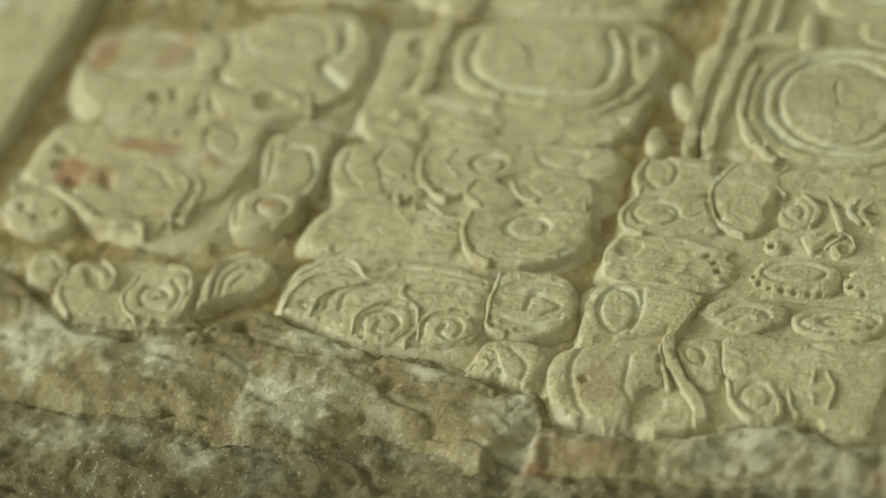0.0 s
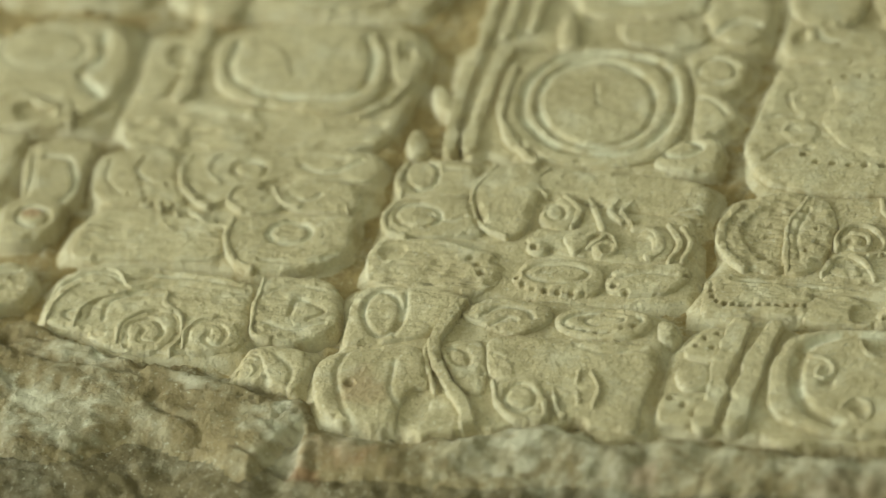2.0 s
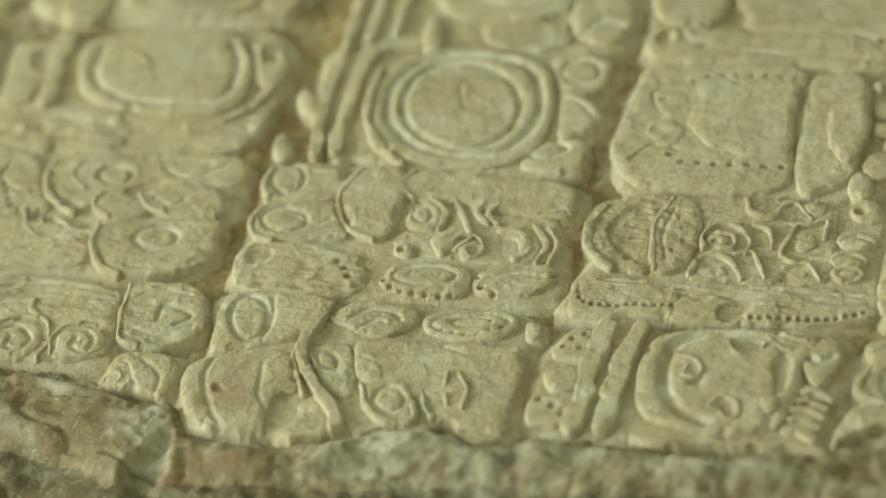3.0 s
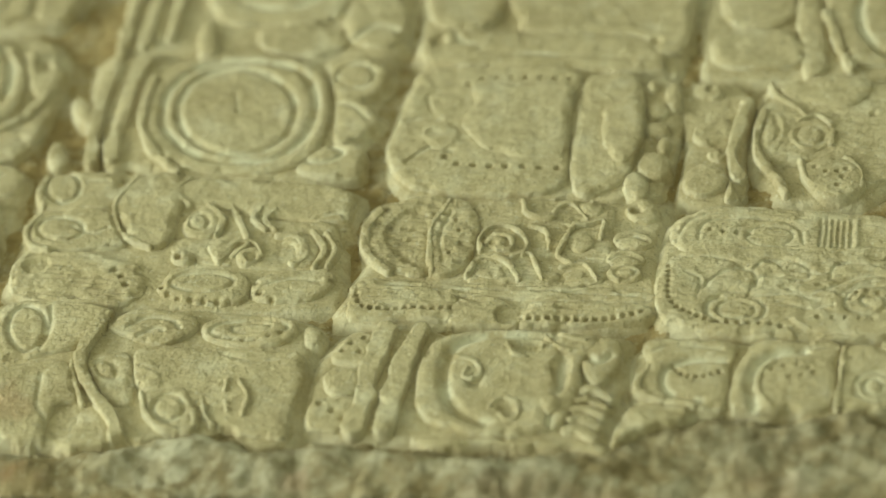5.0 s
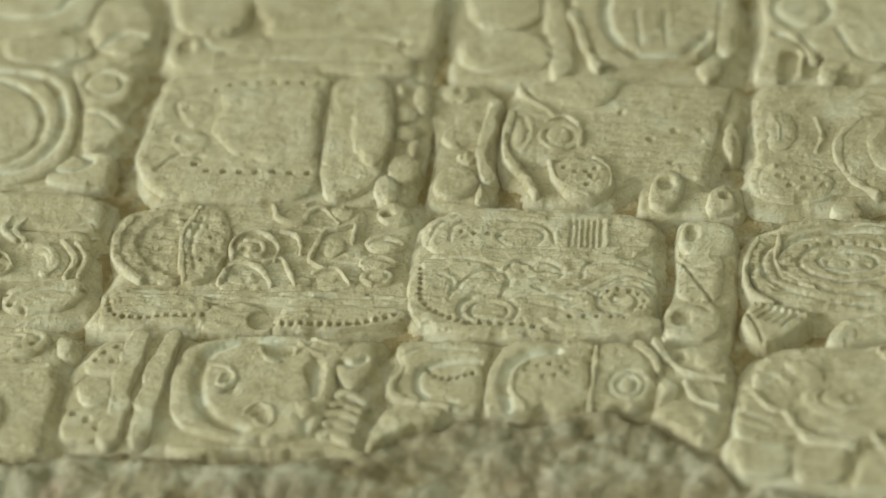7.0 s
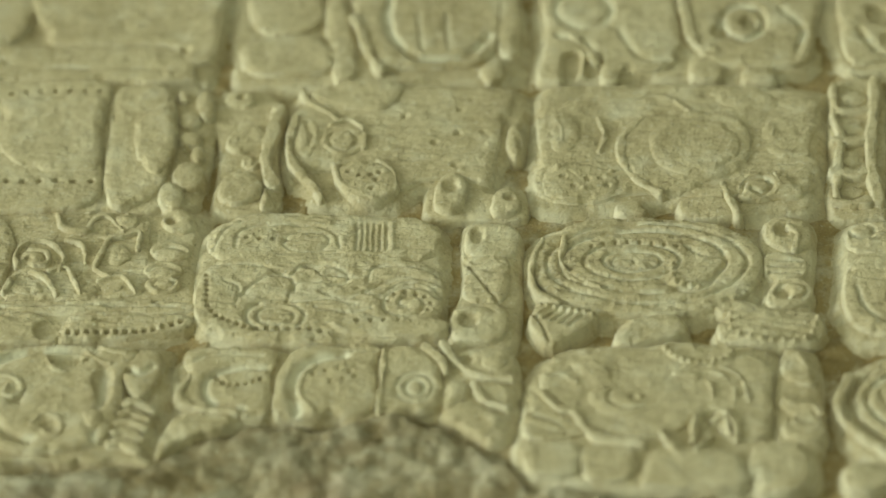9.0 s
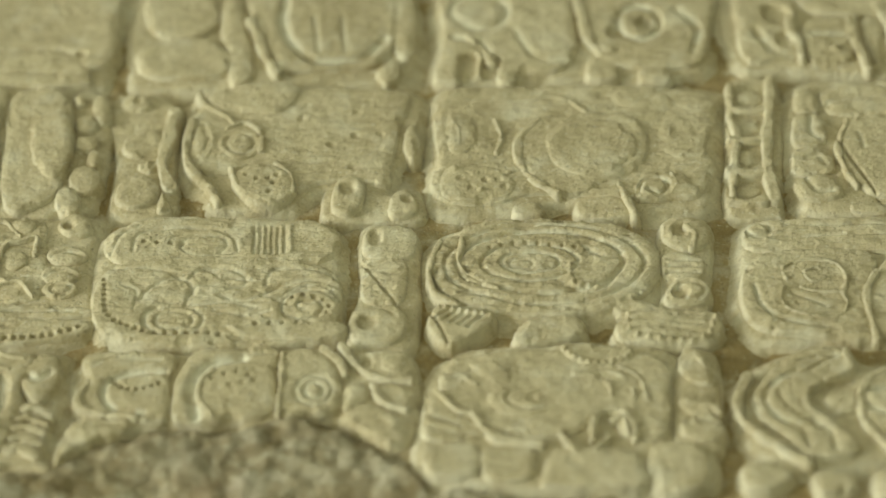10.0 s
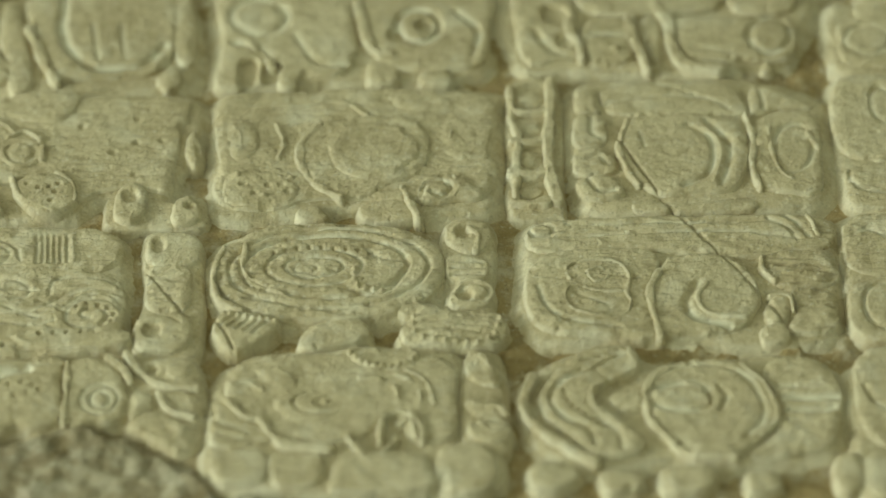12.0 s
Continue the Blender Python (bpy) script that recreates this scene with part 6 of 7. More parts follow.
glyph("oval glyph block with dense concentric rings",
      shape("block", -2.2, (124.7, -12.1, 151.7, -1.7, 189.5, -5.7, 206.6, -16.9, 207.6, -35.4, 193.9, -51.3, 153.2, -56.3, 128.4, -49.1, 121.1, -33.3)),
      shape("main_sign", 0.3, (125.9, -14.6, 141.2, -5.0, 164.3, -2.5, 189.5, -6.4, 204.1, -16.9, 206.0, -32.3, 198.0, -46.4, 177.7, -54.2, 149.1, -54.0, 130.3, -46.3, 122.9, -31.7), scratches(-1.1, 5), loop(0.8, -1.1, 201.0, -27.8, 194.1, -40.5, 175.9, -48.4, 153.4, -48.7, 134.9, -41.2, 127.3, -28.6, 133.9, -15.7, 152.2, -7.5, 175.3, -7.3, 193.9, -15.1), loop(0.9, -1.5, 193.4, -26.9, 187.6, -36.9, 172.5, -43.2, 153.7, -43.4, 138.3, -37.5, 132.1, -27.6, 137.6, -17.5, 152.8, -11.1, 171.9, -10.9, 187.4, -17.0), loop(0.7, -1.1, 176.2, -27.1, 171.2, -34.6, 158.9, -37.8, 146.4, -34.9, 141.0, -27.5, 145.9, -20.0, 158.3, -16.7, 170.9, -19.7), loop(0.7, -1.1, 169.4, -27.2, 166.3, -31.4, 158.8, -33.2, 151.1, -31.6, 147.8, -27.4, 150.9, -23.2, 158.5, -21.4, 166.1, -23.1), loop(0.7, -0.9, 160.1, -28.2, 158.8, -30.0, 155.6, -30.8, 152.4, -30.1, 151.0, -28.3, 152.3, -26.6, 155.5, -25.8, 158.7, -26.5), line(0.8, -1, 176.7, -16.6, 183.4, -23.3, 192.1, -25.1), line(0.8, -1.1, 171.3, -38.9, 179.5, -43.3, 187.7, -39.3, 192.1, -29.4), dots(0.8, 1.3, 7, 173.1, -29.0, 174.9, -38.2, 183.6, -40.5), dots(0.8, -1.4, 9, 143.8, -19.1, 154.1, -15.9, 168.8, -17.3, 179.2, -20.3)),
      band(1.2, 0.7, 133.6, -14.5, 132.7, -27.0, 137.2, -36.2, 147.1, -42.2),
      band(1.5, 0.3, 125.3, -15.8, 122.0, -30.2, 124.4, -43.1, 133.0, -50.2),
      shape("affix", 0.2, (207.2, -6.2, 214.5, -1.0, 222.9, -4.1, 224.2, -15.1, 216.5, -20.2, 209.1, -15.6), hollow(-2, 211.4, -6.8, 215.8, -5.8, 216.2, -11.1, 212.0, -11.2)),
      band(1.1, 0.9, 216.2, -6.7, 219.9, -11.7, 218.6, -19.2),
      shape("affix", -0.1, (207.8, -22.1, 221.7, -22.9, 221.8, -35.2, 209.0, -35.7), line(0.7, -1, 209.3, -24.9, 220.6, -25.4), line(0.7, -1, 209.3, -28.3, 220.6, -28.8), line(0.7, -1, 209.3, -31.7, 220.6, -32.2)),
      shape("affix", 0.3, (210.3, -37.2, 220.5, -34.6, 224.4, -41.3, 220.8, -49.2, 209.0, -49.3), loop(0.8, -1.2, 222.5, -41.9, 220.9, -44.9, 217.2, -46.2, 213.4, -45.0, 211.9, -42.0, 213.5, -39.0, 217.2, -37.7, 221.0, -38.9), hollow(-2.2, 216.8, -42.9, 215.9, -44.8, 213.9, -45.6, 211.9, -44.9, 211.1, -43.0, 211.9, -41.0, 213.9, -40.2, 216.0, -41.0)),
      shape("affix", 0.3, (191.9, -57.3, 200.1, -52.1, 224.4, -53.3, 228.8, -60.7, 224.3, -68.8, 196.1, -69.2, 190.0, -62.7), scratches(-1.3, 5), dots(0.8, 1.5, 13, 195.0, -55.2, 196.0, -64.4, 206.2, -68.4, 222.3, -67.6, 226.4, -56.3)),
      shape("affix", 0.3, (122.6, -56.4, 128.4, -50.0, 145.4, -54.3, 144.4, -60.9, 131.4, -71.2, 123.7, -63.6), line(0.7, -1.1, 125.1, -57.6, 130.6, -53.0), line(0.7, -1.1, 128.2, -58.7, 133.5, -53.9), line(0.7, -1.1, 131.3, -59.9, 136.4, -54.7), line(0.7, -1.1, 134.4, -61.0, 139.3, -55.6), line(0.7, -1.1, 137.5, -62.2, 142.2, -56.5), dots(0.8, 1.3, 8, 126.0, -51.5, 134.8, -54.1, 145.0, -56.1)),
      shape("affix", 0.1, (154.4, -62.3, 159.4, -57.1, 175.6, -55.4, 179.2, -64.3, 165.8, -69.5, 154.4, -69.7)),
      shape("bead", 0.4, (162.2, -63.1, 161.2, -66.0, 158.8, -67.3, 156.3, -66.1, 155.2, -63.2, 156.2, -60.2, 158.6, -58.9, 161.1, -60.1)),
      shape("affix", -0.4, (187.8, -44.7, 202.1, -47.6, 206.2, -52.1, 191.9, -54.3)),
      shape("backing", -1.8, (206.6, -3.7, 222.9, -1.0, 225.2, -19.8, 223.5, -50.4, 228.8, -65.2, 194.1, -70.1, 189.9, -59.7, 206.6, -47.5)))
glyph("glyph block of a head with curls and a round eye",
      shape("block", -2.2, (127.1, -80.9, 136.0, -74.7, 176.4, -69.6, 208.8, -71.5, 211.5, -90.8, 210.0, -116.3, 204.7, -139.7, 166.8, -141.4, 125.7, -134.6, 121.9, -114.5, 122.9, -94.7)),
      shape("main_sign", -0.3, (129.2, -83.3, 138.0, -73.5, 172.3, -71.0, 192.6, -71.1, 208.6, -79.1, 210.5, -96.5, 208.0, -116.3, 194.2, -116.6, 188.3, -106.0, 176.4, -115.7, 160.7, -118.1, 144.9, -115.0, 138.7, -106.4, 128.5, -94.8), line(0.9, -0.7, 134.0, -77.6, 152.1, -73.5, 168.3, -73.0)),
      shape("affix", 0.2, (138.1, -80.6, 148.2, -79.3, 155.5, -86.7, 154.4, -93.1, 146.4, -92.3, 140.3, -87.0), line(1.1, -1, 136.2, -81.1, 145.1, -77.8, 154.3, -82.3, 156.0, -91.9)),
      band(1.1, 0.3, 129.9, -89.1, 136.3, -87.5, 140.8, -92.2),
      shape("eye", 0.4, (169.9, -100.2, 167.5, -105.2, 161.4, -108.2, 153.8, -108.0, 147.6, -104.8, 145.2, -99.7, 147.4, -94.7, 153.6, -91.7, 161.2, -91.9, 167.5, -95.2), loop(0.8, -1, 169.3, -99.1, 166.8, -102.9, 160.9, -104.3, 155.0, -102.6, 152.5, -98.7, 154.9, -94.9, 160.8, -93.5, 166.8, -95.2), hollow(-1.4, 169.3, -99.1, 167.9, -101.1, 164.5, -101.8, 161.1, -100.9, 159.7, -98.9, 161.1, -96.9, 164.4, -96.1, 167.8, -97.0), dots(1.5, 1.5, 1, 163.9, -98.7)),
      band(1.7, 0.7, 128.9, -96.5, 134.7, -104.9, 140.7, -106.5, 144.8, -113.9, 151.2, -119.6, 164.7, -121.8),
      shape("affix", -0.1, (123.8, -97.6, 128.5, -96.5, 134.7, -105.5, 141.8, -108.7, 144.9, -117.2, 125.2, -119.1, 122.5, -107.5), line(0.7, -0.8, 125.9, -107.6, 131.9, -109.7, 136.9, -113.4), line(0.7, -0.8, 125.7, -113.2, 133.0, -115.3, 140.0, -116.3)),
      shape("affix", -0.1, (125.4, -123.0, 141.8, -121.6, 143.3, -135.7, 129.7, -137.4, 124.9, -132.6)),
      shape("affix", -0.1, (145.0, -123.4, 160.7, -123.1, 163.2, -134.2, 157.0, -139.0, 145.7, -137.7)),
      shape("affix", 0, (168.6, -125.5, 176.5, -122.6, 196.1, -124.4, 201.3, -132.8, 200.2, -141.3, 168.7, -141.5, 165.9, -134.8)),
      shape("affix", -0.2, (203.4, -121.8, 219.8, -120.7, 223.8, -133.3, 219.3, -141.9, 204.9, -141.6)),
      shape("affix", 0.3, (170.3, -72.4, 176.4, -69.9, 192.6, -70.3, 198.2, -76.0, 192.9, -81.7, 180.4, -82.0, 173.4, -78.7), dots(0.9, 1.3, 11, 171.9, -73.9, 176.4, -78.7, 184.5, -80.9, 192.9, -79.1, 196.2, -75.0), hollow(-2, 182.1, -70.9, 190.6, -69.9, 193.0, -72.9, 186.5, -75.1)),
      band(1.4, 0.7, 176.4, -87.2, 182.8, -87.9, 189.0, -93.2, 190.0, -100.4),
      band(1, 0.4, 186.4, -84.5, 193.7, -88.1, 197.4, -96.2, 196.7, -102.5),
      band(1, 0.4, 179.4, -82.9, 190.5, -82.2, 198.9, -88.2, 201.9, -99.8),
      band(1.7, 0.9, 182.8, -119.1, 183.6, -110.2, 187.8, -104.9, 193.3, -105.0, 197.6, -111.9, 197.7, -118.3),
      band(1.4, 0.9, 189.9, -109.7, 194.3, -109.0, 195.8, -116.6),
      band(1.3, 0.6, 171.5, -116.1, 176.9, -124.6),
      band(1.3, 0.6, 183.9, -125.0, 188.7, -117.6),
      shape("affix", 0.1, (202.2, -107.7, 208.2, -108.4, 208.4, -115.7, 202.5, -116.2)),
      shape("affix", 0, (214.3, -76.9, 220.9, -73.5, 225.9, -82.4, 224.9, -91.1, 217.5, -89.7, 213.6, -83.9)),
      band(1.4, 0.6, 219.2, -75.8, 222.7, -82.9),
      shape("affix", -0.1, (213.9, -97.2, 222.3, -96.8, 227.5, -103.7, 222.1, -107.3, 214.2, -102.9)),
      band(1.2, 0.5, 215.9, -100.6, 224.2, -101.9, 227.3, -105.4),
      shape("affix", 0.1, (228.9, -112.8, 226.4, -117.9, 220.8, -119.9, 215.2, -117.7, 213.0, -112.5, 215.5, -107.3, 221.1, -105.3, 226.7, -107.6), line(1.1, -1.1, 216.0, -110.3, 220.1, -108.1, 226.0, -109.6)),
      band(1.3, 0.7, 218.0, -109.5, 221.5, -114.3, 225.5, -113.0),
      shape("affix", -1.6, (213.8, -122.0, 224.7, -120.8, 225.2, -138.8, 214.5, -139.1)),
      shape("backing", -1.8, (212.8, -74.8, 224.9, -72.4, 227.8, -85.3, 227.8, -116.7, 225.6, -123.6, 212.3, -122.0)))
glyph("glyph block in the upper row with striped panels",
      shape("block", -2.6, (236.1, 143.8, 348.2, 141.4, 345.6, 94.5, 334.8, 87.0, 284.1, 86.4, 257.7, 88.7, 236.7, 92.7)),
      shape("affix", -0.3, (237.3, 143.8, 255.4, 143.4, 261.3, 121.4, 260.7, 96.4, 253.5, 92.7, 238.9, 94.4), hollow(-2.4, 248.0, 125.3, 256.9, 123.3, 257.8, 113.5, 249.4, 115.1), hollow(-2.2, 252.9, 106.5, 258.9, 107.0, 258.2, 100.0, 253.8, 100.1), line(1.6, -1.3, 244.1, 110.9, 250.4, 98.4, 258.4, 94.7)),
      band(1.8, 0.6, 257.7, 116.0, 258.5, 107.8, 261.0, 103.4, 262.3, 92.1),
      shape("plate", 0.1, (259.9, 143.3, 317.0, 142.1, 318.1, 125.5, 301.6, 120.1, 270.2, 120.8, 261.6, 128.6)),
      shape("affix", -0.1, (264.4, 115.5, 281.3, 116.9, 281.4, 93.8, 266.6, 90.6, 262.8, 103.4), dots(1.8, 1.2, 1, 274.9, 97.5), line(1.4, -0.9, 266.3, 106.9, 279.6, 107.3)),
      band(2.2, 0.5, 282.4, 117.3, 283.2, 103.0, 287.8, 86.3),
      shape("affix", -0.6, (287.1, 117.2, 293.8, 117.0, 294.6, 93.5, 290.1, 91.9)),
      band(2.4, 0.6, 292.5, 125.0, 297.6, 112.6, 298.0, 97.3, 303.4, 88.1, 315.3, 85.0),
      shape("main_sign", 0, (301.4, 116.5, 323.9, 119.2, 345.9, 114.1, 345.6, 94.5, 335.1, 90.9, 304.2, 91.5, 300.5, 102.6), loop(1.5, -1.1, 345.2, 105.1, 342.1, 97.7, 335.9, 94.7, 330.2, 97.9, 328.3, 105.5, 331.3, 113.0, 337.6, 116.1, 343.3, 112.8), line(1.4, -0.8, 305.8, 98.9, 320.0, 95.8)),
      shape("affix", 0, (323.3, 141.9, 348.2, 141.4, 345.6, 120.9, 324.1, 121.4)),
      shape("bead", -0.6, (337.7, 87.0, 336.7, 84.8, 334.6, 83.9, 332.6, 84.8, 332.0, 87.1, 333.0, 89.3, 335.1, 90.2, 337.0, 89.2)))
glyph("glyph block with a ladder of square cells and a ringed panel",
      shape("block", -2.2, (257.2, 74.8, 277.2, 81.3, 321.2, 81.0, 351.0, 70.0, 354.5, 56.3, 351.0, 10.1, 315.5, 3.7, 275.4, 3.3, 258.7, 8.2, 255.7, 38.3)),
      shape("ladder", -2.8, (232.8, 78.8, 251.9, 79.1, 251.6, 9.0, 250.0, 1.9, 232.1, 3.0, 232.1, 38.8)),
      band(2.3, 0.2, 249.5, 79.8, 248.3, 58.6, 247.2, 41.8, 247.9, 25.3, 249.5, 9.6),
      band(1.8, -0.3, 233.6, 76.0, 233.5, 58.9, 235.7, 45.4, 234.3, 25.6, 234.2, 9.3),
      band(1.9, -0.1, 233.8, 61.6, 240.3, 60.5, 247.1, 61.7),
      band(1.9, -0.1, 233.3, 43.4, 239.7, 42.3, 246.4, 43.5),
      band(1.9, -0.1, 232.8, 24.9, 239.1, 23.8, 245.8, 25.0),
      band(1.9, -0.1, 232.3, 8.7, 238.6, 7.6, 245.2, 8.8),
      shape("cell", -1.5, (246.3, 69.6, 244.7, 66.2, 241.1, 64.9, 237.6, 66.3, 236.2, 69.8, 237.8, 73.1, 241.4, 74.5, 244.9, 73.0)),
      shape("cell", -1.5, (245.7, 52.6, 244.1, 49.3, 240.5, 48.0, 237.1, 49.4, 235.7, 52.8, 237.3, 56.1, 240.9, 57.4, 244.3, 55.9)),
      shape("cell", -1.5, (245.0, 33.6, 243.5, 30.3, 239.9, 29.1, 236.5, 30.5, 235.2, 33.8, 236.7, 37.0, 240.2, 38.3, 243.7, 36.9)),
      shape("cell", -1.5, (244.4, 15.6, 242.9, 12.4, 239.4, 11.1, 236.0, 12.5, 234.6, 15.8, 236.2, 19.0, 239.7, 20.2, 243.1, 18.8)),
      shape("affix", 0, (258.2, 73.1, 265.4, 72.6, 267.5, 60.2, 258.7, 59.7)),
      shape("affix", 0, (258.2, 56.3, 267.4, 58.2, 270.9, 49.3, 268.2, 39.7, 257.9, 39.6), line(1, -1, 264.2, 55.5, 264.3, 46.8, 267.1, 44.0)),
      shape("affix", 0, (257.3, 36.3, 266.5, 38.7, 272.6, 32.6, 271.3, 24.1, 257.2, 23.1), line(1, -1, 261.9, 31.5, 266.2, 33.1, 269.2, 28.1)),
      shape("affix", 0, (257.1, 19.8, 269.9, 21.5, 275.0, 11.7, 265.1, 8.0, 258.0, 10.1), line(1, -1.1, 261.3, 19.1, 264.8, 12.5, 270.8, 13.1)),
      shape("panel", -0.4, (268.4, 71.8, 288.0, 78.3, 318.6, 76.2, 324.7, 63.7, 322.0, 57.0, 297.6, 55.5, 278.2, 57.9, 271.3, 59.5), line(0.9, -0.8, 270.9, 64.9, 287.5, 68.7, 307.1, 67.5, 317.5, 60.5), line(0.9, -0.8, 290.1, 76.5, 305.0, 69.3)),
      shape("main_sign", 0.3, (277.9, 52.5, 289.1, 57.7, 315.0, 55.5, 322.1, 46.9, 322.4, 30.2, 316.4, 15.3, 303.4, 12.4, 288.5, 11.7, 278.4, 20.7, 274.5, 36.2), line(1.2, -1.3, 300.7, 50.0, 308.5, 43.8, 309.5, 32.2, 306.1, 20.8, 297.7, 15.7), line(1.2, -1.3, 308.3, 52.6, 315.3, 42.0, 315.5, 30.4, 311.4, 16.7), line(0.7, -0.7, 282.8, 46.1, 284.0, 37.0)),
      band(1, 0.7, 305.1, 50.9, 311.9, 42.1, 312.3, 30.5, 308.4, 17.4),
      band(1.5, 0.6, 278.4, 53.2, 274.4, 38.6, 276.6, 26.0, 280.3, 16.4),
      shape("affix", 0.1, (326.6, 51.5, 336.9, 58.4, 349.8, 56.4, 351.5, 39.6, 348.0, 12.7, 329.0, 13.4, 324.4, 19.7, 324.4, 36.8), loop(1, -0.9, 348.2, 36.3, 345.1, 26.6, 339.3, 22.7, 334.2, 26.8, 332.8, 36.6, 335.8, 46.5, 341.7, 50.5, 346.8, 46.2)),
      band(1.2, 0.7, 331.7, 47.3, 331.5, 35.0, 334.0, 23.4, 338.3, 17.8),
      band(1.2, 0.6, 346.2, 45.7, 350.1, 35.6),
      band(1.5, 0.6, 323.3, 57.0, 325.3, 43.5, 323.6, 26.9, 325.8, 13.8),
      shape("affix", -0.4, (327.2, 74.0, 340.1, 70.9, 350.2, 61.8, 337.0, 59.7, 325.9, 56.9), line(0.9, -1, 330.2, 70.5, 331.0, 60.2)),
      shape("affix", -1.2, (279.9, 8.3, 303.1, 7.9, 320.3, 10.7, 321.9, 3.6, 281.7, 2.5)))
glyph("wide glyph block of ovals with fine ribbing",
      shape("block", -2.4, (237.2, -5.4, 252.0, -0.7, 294.2, 0.4, 348.8, -1.8, 351.0, -18.6, 351.3, -34.1, 346.9, -64.9, 320.3, -70.0, 269.8, -66.2, 241.4, -65.6, 234.1, -49.9, 236.0, -28.6)),
      shape("band", 0, (238.2, -6.7, 252.0, -2.3, 294.1, -0.9, 346.6, -2.7, 349.0, -18.5, 334.5, -21.3, 319.7, -24.1, 292.9, -21.1, 272.2, -18.8, 240.9, -19.7), scratches(-1.2, 10), line(0.8, -1, 239.0, -11.8, 272.6, -10.9, 314.5, -9.9, 335.2, -13.8), line(0.7, -0.8, 251.8, -5.4, 283.4, -5.1, 314.9, -5.2), loop(0.8, -1.3, 247.3, -8.5, 245.9, -10.9, 242.6, -11.9, 239.4, -10.8, 238.1, -8.3, 239.5, -5.9, 242.8, -4.9, 246.1, -6.0), line(0.8, -1.1, 327.2, -3.5, 333.5, -8.7, 337.5, -15.5), line(0.8, -1.1, 332.8, -2.4, 337.8, -7.3, 341.8, -14.0)),
      band(1.1, 0.6, 342.0, -3.2, 344.0, -8.3, 345.2, -13.7),
      shape("main_sign", 0.2, (239.6, -25.6, 251.3, -19.6, 282.5, -20.2, 284.3, -32.7, 281.4, -47.9, 282.4, -66.5, 259.7, -64.8, 243.5, -62.7, 236.3, -53.0, 235.7, -37.8), scratches(-0.9, 6), line(0.9, -1.1, 240.2, -40.3, 243.9, -51.6, 251.8, -58.1, 270.0, -61.5), line(0.7, -0.8, 254.4, -44.3, 260.5, -47.5, 266.5, -50.6)),
      band(0.9, 0.9, 253.0, -39.1, 250.9, -30.7, 259.4, -26.0, 269.7, -27.4, 274.6, -35.6, 272.8, -43.2, 274.5, -49.3, 270.3, -55.5, 260.1, -55.9, 252.1, -52.1, 250.3, -44.5, 254.2, -40.0, 262.7, -42.9, 272.0, -42.8),
      band(0.7, 0.8, 259.1, -32.8, 263.7, -30.4, 266.6, -35.4, 261.9, -38.0, 259.4, -34.9),
      shape("main_sign", 0.2, (284.9, -33.3, 290.7, -23.5, 307.4, -22.3, 317.2, -30.3, 321.5, -44.2, 317.6, -57.7, 306.4, -65.2, 286.1, -66.0, 281.6, -50.9), scratches(-0.8, 7), line(1.5, -1.5, 299.2, -38.5, 294.7, -48.2, 297.2, -57.3, 309.1, -62.3)),
      band(1.1, 0.9, 302.5, -39.8, 298.7, -46.7, 302.2, -55.9, 315.5, -58.5),
      band(1.4, 0.8, 285.3, -32.7, 281.6, -43.3, 282.7, -57.0, 284.6, -67.1),
      shape("affix", 0.1, (322.7, -26.1, 328.2, -21.8, 347.0, -21.6, 350.7, -29.4, 348.7, -39.0, 332.8, -41.7, 325.0, -36.6), scratches(-1.6, 6)),
      band(1.2, 0.5, 323.4, -24.8, 323.3, -32.0, 327.3, -38.2),
      shape("affix", 0.3, (324.0, -49.4, 329.4, -45.9, 332.5, -50.5, 330.6, -58.0, 325.1, -61.1, 322.2, -56.6)),
      band(1, 0.8, 324.6, -47.0, 331.5, -47.4, 332.9, -55.6),
      shape("affix", 0, (333.1, -42.9, 347.0, -44.4, 349.4, -53.9, 346.4, -64.6, 330.9, -64.5, 334.3, -53.5), scratches(-1.6, 6)),
      shape("affix", -0.3, (320.9, -62.5, 329.2, -60.9, 330.7, -68.7, 321.1, -70.3)))
